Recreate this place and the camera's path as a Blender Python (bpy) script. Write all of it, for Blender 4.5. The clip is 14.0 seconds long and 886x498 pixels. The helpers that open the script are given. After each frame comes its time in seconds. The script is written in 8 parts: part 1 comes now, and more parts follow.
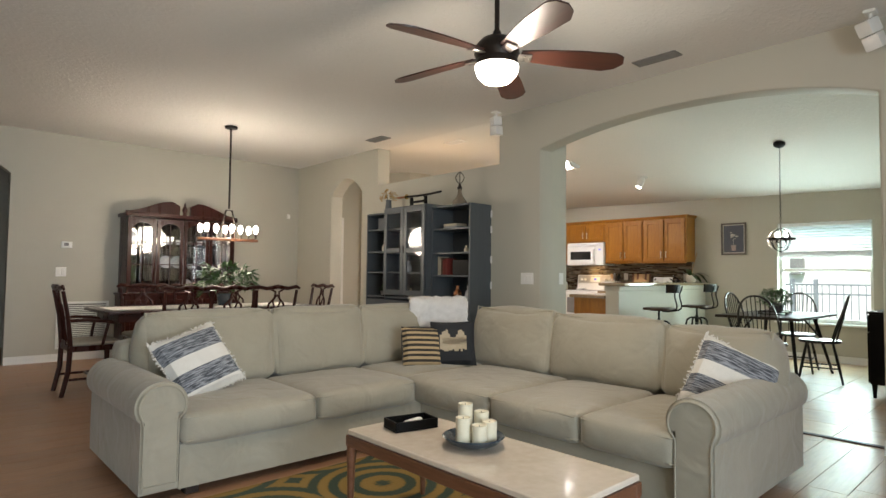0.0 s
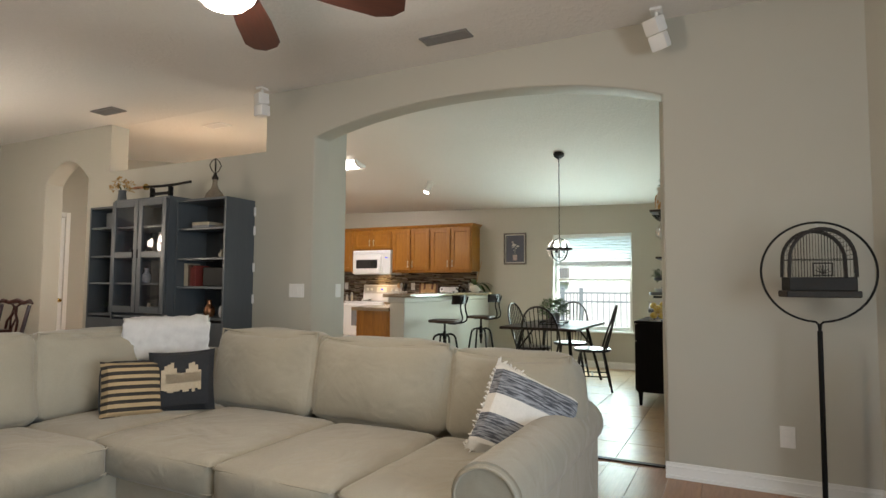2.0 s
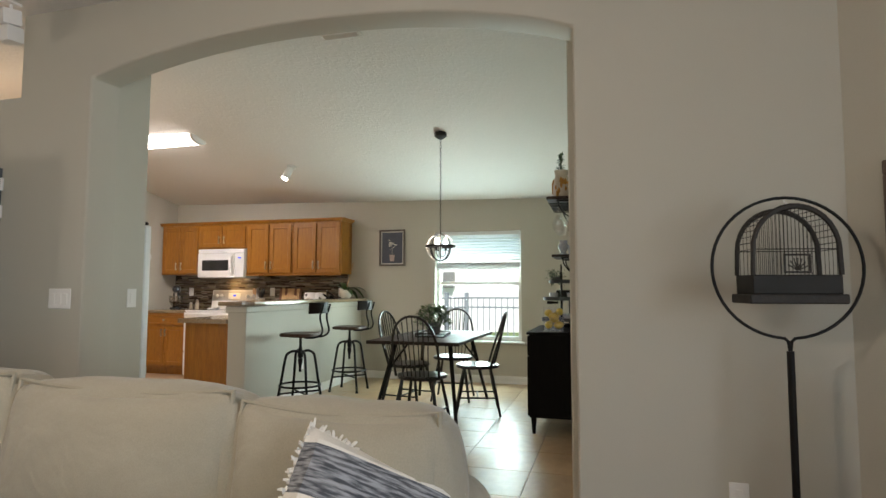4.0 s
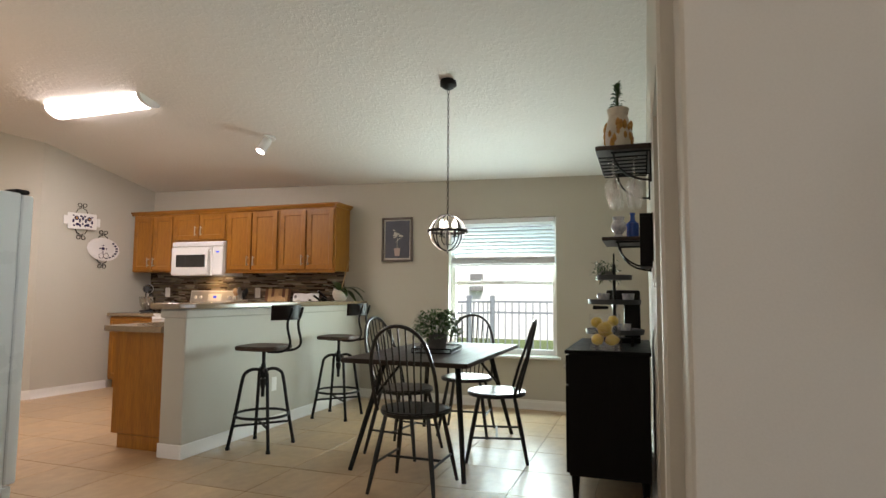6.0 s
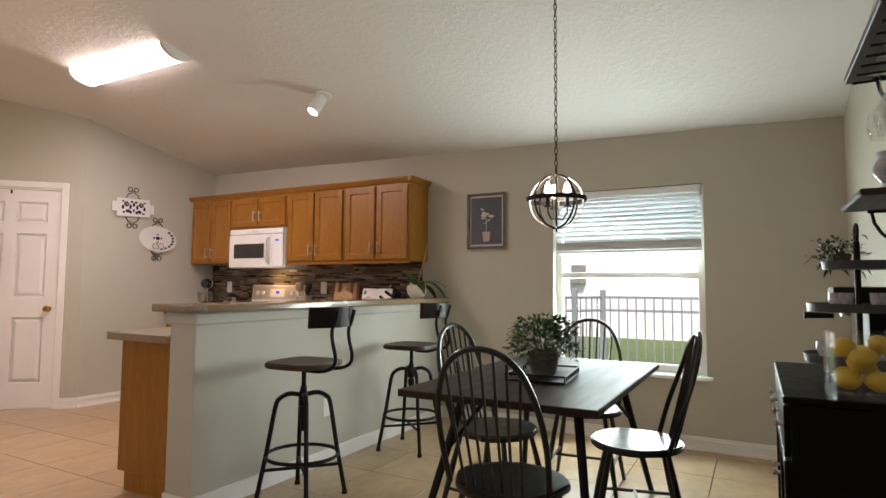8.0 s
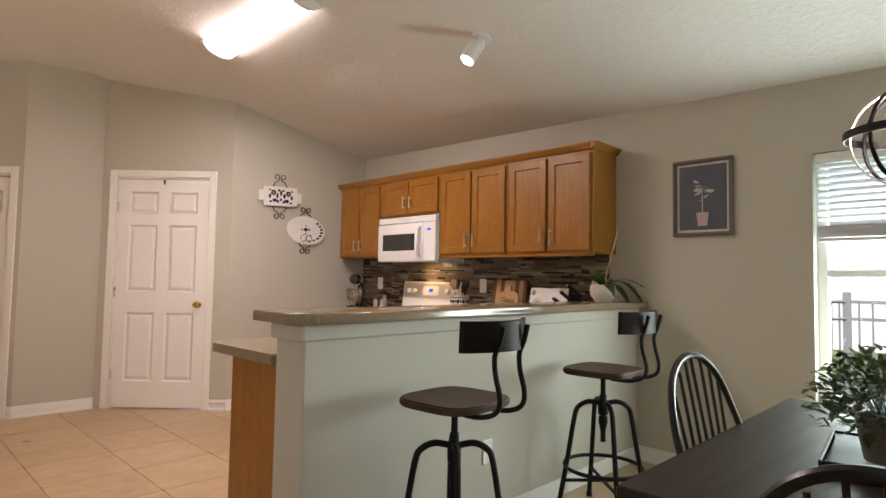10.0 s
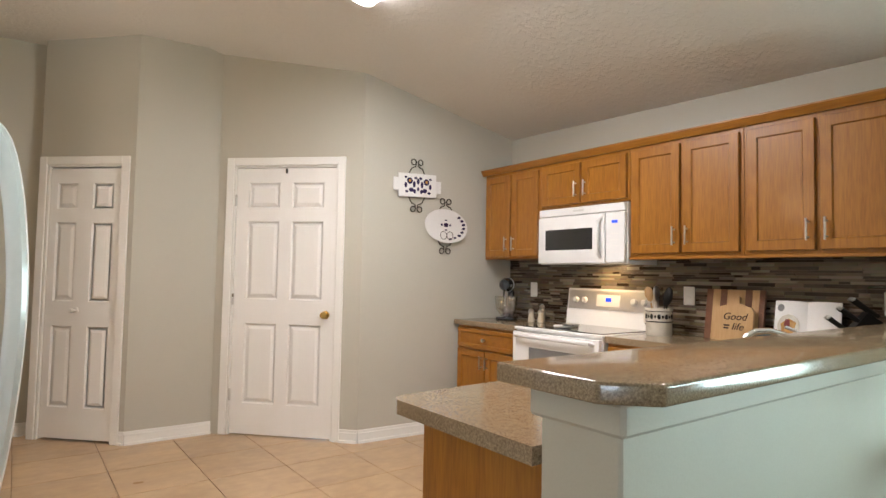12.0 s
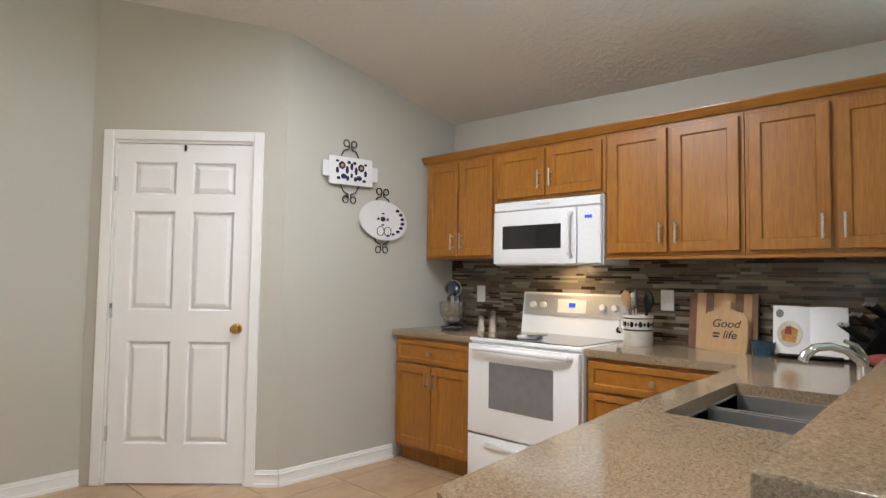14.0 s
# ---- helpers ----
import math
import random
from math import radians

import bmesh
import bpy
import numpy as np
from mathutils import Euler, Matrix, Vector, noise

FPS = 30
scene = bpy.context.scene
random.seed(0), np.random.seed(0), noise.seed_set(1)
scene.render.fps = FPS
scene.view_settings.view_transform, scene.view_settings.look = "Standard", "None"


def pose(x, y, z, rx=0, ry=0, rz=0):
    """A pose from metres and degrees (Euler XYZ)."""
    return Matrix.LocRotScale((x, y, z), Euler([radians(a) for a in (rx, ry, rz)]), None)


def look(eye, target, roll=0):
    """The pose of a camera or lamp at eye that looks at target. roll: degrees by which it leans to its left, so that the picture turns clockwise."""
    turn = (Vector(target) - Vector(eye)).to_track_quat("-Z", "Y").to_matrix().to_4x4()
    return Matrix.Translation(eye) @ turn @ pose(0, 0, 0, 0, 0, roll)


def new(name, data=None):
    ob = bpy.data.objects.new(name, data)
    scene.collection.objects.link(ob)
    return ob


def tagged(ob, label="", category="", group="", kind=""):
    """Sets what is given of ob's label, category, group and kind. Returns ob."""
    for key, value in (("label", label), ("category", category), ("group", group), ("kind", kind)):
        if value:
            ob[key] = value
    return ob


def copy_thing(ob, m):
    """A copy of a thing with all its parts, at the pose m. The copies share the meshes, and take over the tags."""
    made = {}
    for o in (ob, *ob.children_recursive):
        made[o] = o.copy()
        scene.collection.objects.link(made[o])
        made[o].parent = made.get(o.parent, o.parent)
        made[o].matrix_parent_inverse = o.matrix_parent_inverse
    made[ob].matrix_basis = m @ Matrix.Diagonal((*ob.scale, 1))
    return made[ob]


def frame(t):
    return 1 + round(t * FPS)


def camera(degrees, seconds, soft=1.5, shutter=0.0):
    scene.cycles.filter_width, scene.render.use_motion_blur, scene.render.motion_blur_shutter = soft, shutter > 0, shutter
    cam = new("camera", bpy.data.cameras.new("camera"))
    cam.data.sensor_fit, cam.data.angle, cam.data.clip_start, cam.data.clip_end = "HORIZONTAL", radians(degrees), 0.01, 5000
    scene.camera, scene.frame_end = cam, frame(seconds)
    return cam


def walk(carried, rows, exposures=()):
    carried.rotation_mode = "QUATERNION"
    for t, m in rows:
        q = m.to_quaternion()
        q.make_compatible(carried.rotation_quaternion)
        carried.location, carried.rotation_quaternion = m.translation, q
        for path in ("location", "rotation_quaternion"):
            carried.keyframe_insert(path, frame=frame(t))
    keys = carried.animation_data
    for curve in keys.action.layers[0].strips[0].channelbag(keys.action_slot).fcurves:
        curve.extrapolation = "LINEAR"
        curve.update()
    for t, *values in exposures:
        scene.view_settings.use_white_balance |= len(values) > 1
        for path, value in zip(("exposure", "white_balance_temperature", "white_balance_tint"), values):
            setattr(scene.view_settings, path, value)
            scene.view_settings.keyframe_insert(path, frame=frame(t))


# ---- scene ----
cam = camera(75.4, 14.0)
PATH = [
    (0, (0.16, -0.065, 1.129), (1.515, 1.403, 1.219), 0.6),
    (0.5, (0.301, 0.02, 1.124), (1.769, 1.375, 1.22), 0.5),
    (1, (0.514, 0.132, 1.147), (2.091, 1.359, 1.247), 0.5),
    (1.5, (0.727, 0.238, 1.143), (2.412, 1.31, 1.256), 0.4),
    (2, (0.989, 0.35, 1.155), (2.769, 1.253, 1.281), 0.4),
    (2.5, (1.237, 0.415, 1.145), (3.084, 1.169, 1.279), 0.2),
    (3, (1.532, 0.464, 1.154), (3.423, 1.1, 1.296), 0.1),
    (3.5, (1.85, 0.535, 1.153), (3.762, 1.104, 1.298), 0.1),
    (4, (2.17, 0.605, 1.149), (4.089, 1.149, 1.295), 0.1),
    (6.5, (3.933, 0.911, 1.115), (5.796, 1.623, 1.272), 0.4),
    (7, (4.247, 1.039, 1.138), (6.083, 1.819, 1.285), 0.3),
    (9.5, (5.472, 1.765, 1.157), (7.0, 3.05, 1.271), 0.9),
    (10, (5.634, 1.991, 1.176), (7.059, 3.39, 1.283), 1.0),
    (10.5, (5.715, 2.301, 1.186), (7.036, 3.799, 1.29), 1.1),
    (11, (5.764, 2.581, 1.195), (7.006, 4.145, 1.295), 1.1),
    (11.5, (5.831, 2.88, 1.215), (7.028, 4.479, 1.312), 1.1),
    (12, (5.889, 3.149, 1.223), (7.083, 4.751, 1.319), 1.1),
    (12.5, (5.898, 3.397, 1.242), (7.134, 4.967, 1.336), 1.0),
    (13, (5.937, 3.571, 1.233), (7.24, 5.086, 1.329), 1.0),
    (13.5, (5.989, 3.737, 1.231), (7.379, 5.172, 1.331), 0.9),
    (14, (6.047, 3.866, 1.238), (7.518, 5.218, 1.34), 0.8),
]
# the phone's own brightness and white balance along the way
EXPOSURES = [
    (0, 0.86, 6450, 13), (2, 0.79, 6450, 15), (4, 0.72, 6450, 16), (5.5, 0.68, 6550, 20), (7, 0.61, 6700, 25), (9.5, 0.45, 6900, 29), (10, 0.60, 6850, 26),
    (10.5, 0.90, 6500, 20), (11, 0.97, 6300, 18), (12, 0.97, 6100, 14), (13, 0.92, 5750, 11), (14, 0.87, 5550, 10),
]
walk(cam, [(t, look(eye, target, roll)) for t, eye, target, roll in PATH], EXPOSURES)

# ---- world and lights ----
world = bpy.data.worlds.new("sky")
scene.world = world
world.use_nodes = True
wn = world.node_tree.nodes
sky = wn.new("ShaderNodeTexSky")
sky.sky_type, sky.sun_disc = "NISHITA", False
sky.sun_elevation, sky.sun_rotation = radians(50), radians(245)
world.node_tree.links.new(sky.outputs[0], wn["Background"].inputs[0])
wn["Background"].inputs[1].default_value = 0.15
sun = new("sun", bpy.data.lights.new("sun", "SUN"))
sun.data.energy, sun.data.angle, sun.data.color = 4.6, radians(0.5), (1, 0.95, 0.87)
sun.matrix_world = look((-30, -14, 40), (0, 0, 0))


def area(name, eye, target, sx, sy, power, colour):
    ob = new(name, bpy.data.lights.new(name, "AREA"))
    ob.data.shape, ob.data.size, ob.data.size_y = "RECTANGLE", sx, sy
    ob.data.energy, ob.data.color = power, colour
    ob.matrix_world = look(eye, target)
    return ob


def bulb(name, at, power, colour, radius=0.03):
    ob = new(name, bpy.data.lights.new(name, "POINT"))
    ob.data.energy, ob.data.color, ob.data.shadow_soft_size = power, colour, radius
    ob.location = at
    return ob


# daylight of the nook window, and of the wide glazed doors behind the start of the walk
area("window_skylight", (10.35, 2.18, 2.95), (7.6, 2.18, 0.5), 2.2, 1.3, 138, (0.62, 0.93, 0.96))
area("window_daylight", (9.44, 2.18, 1.0), (5.2, 2.9, 2.2), 1.02, 0.80, 38, (0.76, 1.0, 0.93))
area("patio_daylight", (0.2, -3.30, 1.15), (-3.0, 3.0, 2.6), 3.8, 1.9, 142, (0.74, 0.89, 1.0))
bulb("fan_bulb", (2.45, 2.0, 2.12), 30, (1, 0.86, 0.68), 0.09)
bulb("hall_bulb", (5.45, 5.75, 2.05), 8.5, (1, 0.62, 0.32), 0.2)

# ---- mesh helpers ----


def box(bm, x0, y0, z0, x1, y1, z1, bevel=0.0, seg=1):
    made = bmesh.ops.create_cube(bm, size=1)["verts"]
    for v in made:
        v.co = Vector(((x0 + x1) / 2 + v.co.x * (x1 - x0), (y0 + y1) / 2 + v.co.y * (y1 - y0), (z0 + z1) / 2 + v.co.z * (z1 - z0)))
    if bevel > 0:
        edges = list({e for v in made for e in v.link_edges})
        bmesh.ops.bevel(bm, geom=edges, offset=bevel, segments=seg, profile=0.6, affect="EDGES", clamp_overlap=True)
    return bm


def B(*a, bevel=0.0, seg=1):
    return box(bmesh.new(), *a, bevel=bevel, seg=seg)


def rod(bm, a, b, r, r2=None, n=10):
    a, b = Vector(a), Vector(b)
    d = b - a
    m = Matrix.Translation((a + b) / 2) @ d.to_track_quat("Z", "Y").to_matrix().to_4x4()
    bmesh.ops.create_cone(bm, cap_ends=True, segments=n, radius1=r, radius2=r if r2 is None else r2, depth=d.length, matrix=m)
    return bm


def sweep(bm, pts, r, n=8, closed=False, flat=1.0):
    """A round bar along a line of points; flat squeezes it across."""
    pts = [Vector(p) for p in pts]
    k, rings, up = len(pts), [], None
    for i, p in enumerate(pts):
        if closed:
            d = pts[(i + 1) % k] - pts[i - 1]
        else:
            d = pts[min(i + 1, k - 1)] - pts[max(i - 1, 0)]
        d.normalize()
        if up is None:
            up = d.orthogonal().normalized()
        up = (up - d * up.dot(d)).normalized()
        side = d.cross(up)
        rad = r[i] if isinstance(r, (list, tuple)) else r
        rings.append([bm.verts.new(p + (up * math.cos(2 * math.pi * j / n) + side * flat * math.sin(2 * math.pi * j / n)) * rad) for j in range(n)])
    for i in range(k if closed else k - 1):
        a, b = rings[i], rings[(i + 1) % k]
        for j in range(n):
            bm.faces.new((a[j], a[(j + 1) % n], b[(j + 1) % n], b[j]))
    if not closed:
        bm.faces.new(rings[0][::-1])
        bm.faces.new(rings[-1])
    return bm


def curved(pts, k=4):
    """A rounder path through the points of a bent rod."""
    p = [Vector(q) for q in pts]
    out = []
    for i in range(len(p) - 1):
        a, b, c, d = p[max(i - 1, 0)], p[i], p[i + 1], p[min(i + 2, len(p) - 1)]
        for j in range(k):
            t = j / k
            out.append(0.5 * (2 * b + (c - a) * t + (2 * a - 5 * b + 4 * c - d) * t * t + (3 * b - a - 3 * c + d) * t ** 3))
    return out + [p[-1]]


def lathe(bm, prof, at=(0, 0, 0), n=24, sx=1.0, sy=1.0):
    """A turned body from (radius, height) pairs."""
    at = Vector(at)
    rings = []
    for r, z in prof:
        if r < 1e-5:
            rings.append([bm.verts.new(at + Vector((0, 0, z)))])
        else:
            rings.append([bm.verts.new(at + Vector((r * sx * math.cos(2 * math.pi * j / n), r * sy * math.sin(2 * math.pi * j / n), z))) for j in range(n)])
    for a, b in zip(rings, rings[1:]):
        for j in range(n):
            q = (j + 1) % n
            if len(a) == 1 and len(b) > 1:
                bm.faces.new((a[0], b[q], b[j]))
            elif len(b) == 1 and len(a) > 1:
                bm.faces.new((a[j], a[q], b[0]))
            elif len(a) > 1:
                bm.faces.new((a[j], a[q], b[q], b[j]))
    return bm


def prism(bm, poly, lo, hi, axis="x"):
    """A flat outline pushed from lo to hi along an axis. Outline in (y, z), (x, z) or (x, y)."""
    def at(p, d):
        return {"x": (d, p[0], p[1]), "y": (p[0], d, p[1]), "z": (p[0], p[1], d)}[axis]
    a = [bm.verts.new(at(p, lo)) for p in poly]
    b = [bm.verts.new(at(p, hi)) for p in poly]
    bm.faces.new(a[::-1])
    bm.faces.new(b)
    for i in range(len(poly)):
        j = (i + 1) % len(poly)
        bm.faces.new((a[i], a[j], b[j], b[i]))
    bmesh.ops.recalc_face_normals(bm, faces=bm.faces)
    return bm


def pillow(bm, w, h, d, n=12, pinch=0.10):
    """A stuffed cushion: w along x, h along z, d thick along y, with pinched corners."""
    for s in (1, -1):
        g = []
        for i in range(n + 1):
            row = []
            for j in range(n + 1):
                u, v = 2 * i / n - 1, 2 * j / n - 1
                bul = max(0.0, (1 - u ** 4) * (1 - v ** 4)) ** 0.5
                x = u * w / 2 * (1 - pinch * (1 - v * v) * abs(u) * 0.6)
                z = v * h / 2 * (1 - pinch * (1 - u * u) * abs(v) * 0.6)
                row.append(bm.verts.new((x, s * (d / 2 * bul), z)))
            g.append(row)
        for i in range(n):
            for j in range(n):
                f = (g[i][j], g[i + 1][j], g[i + 1][j + 1], g[i][j + 1])
                bm.faces.new(f if s < 0 else f[::-1])
    bmesh.ops.remove_doubles(bm, verts=bm.verts, dist=0.0005)
    return bm


def soft(bm, x0, y0, z0, x1, y1, z1, bulge=0.02, r=0.04, n=8, amp=0.006, seed=0.0):
    """A soft upholstered block: rounded edges, crowned faces, slight creases."""
    made = bmesh.ops.create_cube(bm, size=2)["verts"]
    es = list({e for v in made for e in v.link_edges})
    bmesh.ops.subdivide_edges(bm, edges=es, cuts=n, use_grid_fill=True)
    h = Vector(((x1 - x0) / 2, (y1 - y0) / 2, (z1 - z0) / 2))
    c = Vector(((x0 + x1) / 2, (y0 + y1) / 2, (z0 + z1) / 2))
    for v in bm.verts:
        u = Vector([math.sin(max(-1, min(1, q)) * math.pi / 2) for q in v.co])
        p = Vector((u.x * h.x, u.y * h.y, u.z * h.z))
        core = Vector([max(-(h[i] - r), min(h[i] - r, p[i])) for i in range(3)])
        d = p - core
        if d.length > 1e-6:
            p = core + d.normalized() * min(r, d.length * 1.0 if d.length < r else r)
        w = Vector((max(0, 1 - u.x ** 2), max(0, 1 - u.y ** 2), max(0, 1 - u.z ** 2)))
        f = Vector((w.y * w.z * u.x, w.x * w.z * u.y, w.x * w.y * u.z)) * bulge
        q = c + p + f
        q += noise.noise_vector(q * 5 + Vector((seed, seed * 2, 0))) * amp
        v.co = q
    return bm


def place(bm, m):
    bmesh.ops.transform(bm, matrix=m, verts=bm.verts)
    return bm


def mesh_of(name, bm, material, smooth=35):
    me = bpy.data.meshes.new(name)
    bmesh.ops.recalc_face_normals(bm, faces=bm.faces)
    bm.to_mesh(me)
    bm.free()
    me.materials.append(material)
    if smooth:
        for p in me.polygons:
            p.use_smooth = True
        me.set_sharp_from_angle(angle=radians(smooth))
    return me


def part(name, bm, material, parent, label="", smooth=35):
    """One mesh object under a thing or a part."""
    ob = new(name, mesh_of(name, bm, material, smooth))
    if parent is not None:
        ob.parent = parent
    if label:
        tagged(ob, label)
    return ob


def piece(name, me, parent, m):
    ob = new(name, me)
    ob.parent, ob.matrix_basis = parent, m
    return ob


def thing(name, label, category, m=None, group=""):
    ob = new(name)
    ob.empty_display_size = 0.1
    ob.matrix_basis = m or Matrix()
    return tagged(ob, label, category, group)


def solid(name, bm, material, label, category, m=None, group="", smooth=35):
    """A thing that is one mesh."""
    ob = new(name, mesh_of(name, bm, material, smooth))
    ob.matrix_basis = m or Matrix()
    return tagged(ob, label, category, group)


def setting(name, bm, material, label, category, smooth=35):
    ob = new(name, mesh_of(name, bm, material, smooth))
    return tagged(ob, label, category, kind="structure")


def arc(cx, cy, rx, ry, a0, a1, n):
    return [(cx + rx * math.cos(radians(a0 + (a1 - a0) * i / n)), cy + ry * math.sin(radians(a0 + (a1 - a0) * i / n))) for i in range(n + 1)]


# ---- materials ----


def mat(name, a, b=None, rough=0.5, metal=0.0, scale=6.0, fine=60.0, bump=0.1, depth=0.01, stretch=(1, 1, 1), vary=0.0, coat=0.0, spread=0.5, rvar=0.12, sheen=0.0, relief=None):
    """A painted, woven or solid surface: two tones mixed by coarse and fine noise, with relief."""
    m = bpy.data.materials.new(name)
    m.use_nodes = True
    nt = m.node_tree
    N, L = nt.nodes, nt.links
    p = N["Principled BSDF"]
    b = b or tuple(c * 0.85 for c in a)
    tc = N.new("ShaderNodeTexCoord")
    mp = N.new("ShaderNodeMapping")
    mp.inputs["Scale"].default_value = stretch
    L.new(tc.outputs["Object"], mp.inputs[0])
    if vary:
        shift, far = N.new("ShaderNodeObjectInfo"), N.new("ShaderNodeVectorMath")
        far.operation = "MULTIPLY"
        far.inputs[1].default_value = (41, 23, 17)
        L.new(shift.outputs["Random"], far.inputs[0])
        L.new(far.outputs[0], mp.inputs["Location"])
    n1, n2 = N.new("ShaderNodeTexNoise"), N.new("ShaderNodeTexNoise")
    n1.inputs["Scale"].default_value, n1.inputs["Detail"].default_value = scale, 5
    n2.inputs["Scale"].default_value, n2.inputs["Detail"].default_value = fine, 4
    L.new(mp.outputs[0], n1.inputs[0])
    L.new(mp.outputs[0], n2.inputs[0])
    mx = N.new("ShaderNodeMath")
    mx.operation = "MULTIPLY_ADD"
    L.new(n2.outputs[0], mx.inputs[0])
    mx.inputs[1].default_value = 1 - spread
    sc = N.new("ShaderNodeMath")
    sc.operation = "MULTIPLY"
    L.new(n1.outputs[0], sc.inputs[0])
    sc.inputs[1].default_value = spread
    L.new(sc.outputs[0], mx.inputs[2])
    rp = N.new("ShaderNodeValToRGB")
    rp.color_ramp.elements[0].position, rp.color_ramp.elements[1].position = 0.33, 0.67
    rp.color_ramp.elements[0].color, rp.color_ramp.elements[1].color = (*b, 1), (*a, 1)
    L.new(mx.outputs[0], rp.inputs[0])
    col = rp.outputs[0]
    if vary:
        oi, hs = N.new("ShaderNodeObjectInfo"), N.new("ShaderNodeHueSaturation")
        mr = N.new("ShaderNodeMapRange")
        mr.inputs[3].default_value, mr.inputs[4].default_value = 1 - vary, 1 + vary
        L.new(oi.outputs["Random"], mr.inputs[0])
        L.new(mr.outputs[0], hs.inputs["Value"])
        L.new(col, hs.inputs["Color"])
        col = hs.outputs[0]
    L.new(col, p.inputs["Base Color"])
    rr = N.new("ShaderNodeMapRange")
    rr.inputs[3].default_value, rr.inputs[4].default_value = max(0.02, rough - rvar), min(1, rough + rvar)
    L.new(n1.outputs[0], rr.inputs[0])
    L.new(rr.outputs[0], p.inputs["Roughness"])
    p.inputs["Metallic"].default_value = metal
    p.inputs["Coat Weight"].default_value = coat
    p.inputs["Sheen Weight"].default_value = sheen
    if bump:
        bp = N.new("ShaderNodeBump")
        bp.inputs["Strength"].default_value, bp.inputs["Distance"].default_value = bump, depth
        src = n2.outputs[0]
        if relief == "knockdown":
            vo = N.new("ShaderNodeTexNoise")
            vo.inputs["Scale"].default_value, vo.inputs["Detail"].default_value, vo.inputs["Roughness"].default_value = 27, 3, 0.6
            L.new(tc.outputs["Object"], vo.inputs[0])
            cr = N.new("ShaderNodeValToRGB")
            cr.color_ramp.elements[0].position, cr.color_ramp.elements[1].position = 0.48, 0.60
            L.new(vo.outputs[0], cr.inputs[0])
            src = cr.outputs[0]
        L.new(src, bp.inputs["Height"])
        L.new(bp.outputs[0], p.inputs["Normal"])
    return m


def wood(name, light, dark, rough=0.4, axis=2, scale=1.0, coat=0.0, vary=0.0, bump=0.08):
    st = [14 * scale] * 3
    st[axis] = 1.1 * scale
    return mat(name, light, dark, rough, scale=1.6, fine=9, stretch=tuple(st), spread=0.45, coat=coat, vary=vary, bump=bump, depth=0.002)


def glow(name, colour, strength):
    m = bpy.data.materials.new(name)
    m.use_nodes = True
    p = m.node_tree.nodes["Principled BSDF"]
    p.inputs["Base Color"].default_value = (*colour, 1)
    p.inputs["Emission Color"].default_value, p.inputs["Emission Strength"].default_value = (*colour, 1), strength
    return m


def glass(name, tint=(1, 1, 1), rough=0.0, least=0.04):
    m = bpy.data.materials.new(name)
    m.use_nodes = True
    N, L = m.node_tree.nodes, m.node_tree.links
    N.remove(N["Principled BSDF"])
    g, t, x = N.new("ShaderNodeBsdfGlossy"), N.new("ShaderNodeBsdfTransparent"), N.new("ShaderNodeMixShader")
    g.inputs["Roughness"].default_value = rough + 0.02
    t.inputs[0].default_value = (*tint, 1)
    f, pw = N.new("ShaderNodeLayerWeight"), N.new("ShaderNodeMath")
    f.inputs[0].default_value = 0.5
    pw.operation = "POWER"
    pw.inputs[1].default_value = 3.4
    sc = N.new("ShaderNodeMapRange")
    sc.inputs[3].default_value, sc.inputs[4].default_value = least, 0.55
    L.new(f.outputs["Facing"], pw.inputs[0])
    L.new(pw.outputs[0], sc.inputs[0])
    L.new(sc.outputs[0], x.inputs[0])
    L.new(t.outputs[0], x.inputs[1])
    L.new(g.outputs[0], x.inputs[2])
    L.new(x.outputs[0], N["Material Output"].inputs[0])
    return m


M_WALL = mat("wall_paint", (0.48, 0.46, 0.39), (0.455, 0.435, 0.365), 0.62, scale=1.3, fine=180, bump=0.12, depth=0.002)
M_CEIL = mat("ceiling_paint", (0.74, 0.72, 0.68), (0.70, 0.68, 0.64), 0.85, scale=1.0, fine=60, bump=0.32, depth=0.005, relief="knockdown")
M_TRIM = mat("white_trim_paint", (0.80, 0.79, 0.76), (0.76, 0.75, 0.71), 0.38, scale=3, fine=120, bump=0.05, depth=0.002)
M_DOOR = mat("white_door_paint", (0.80, 0.79, 0.77), (0.77, 0.76, 0.73), 0.42, scale=2, fine=70, stretch=(4, 4, 0.5), bump=0.06, depth=0.002)
M_OAK = wood("honey_oak", (0.37, 0.152, 0.012), (0.215, 0.079, 0.006), 0.38, 2, coat=0.15)
M_OAKH = wood("honey_oak_across", (0.37, 0.152, 0.012), (0.215, 0.079, 0.006), 0.38, 1, coat=0.15)
M_QUARTZ = mat("speckled_brown_stone", (0.39, 0.295, 0.185), (0.12, 0.084, 0.049), 0.16, scale=190, fine=480, spread=0.55, bump=0.0, coat=0.2)
M_TILEF = mat("beige_floor_tile", (0.49, 0.345, 0.20), (0.34, 0.225, 0.125), 0.33, scale=3.4, fine=11, stretch=(1.2, 1.7, 1), vary=0.07, spread=0.62, bump=0.05, depth=0.003)
M_GROUT = mat("tan_grout", (0.36, 0.25, 0.15), (0.30, 0.205, 0.12), 0.85, scale=8, fine=90, bump=0.1)
M_PLANK = wood("brown_floor_board", (0.40, 0.225, 0.130), (0.28, 0.145, 0.080), 0.34, 0, 0.7, vary=0.07)
M_BLACKM = mat("black_metal", (0.010, 0.009, 0.008), (0.006, 0.0055, 0.005), 0.5, metal=0.0, scale=9, fine=80, bump=0.05, depth=0.002)
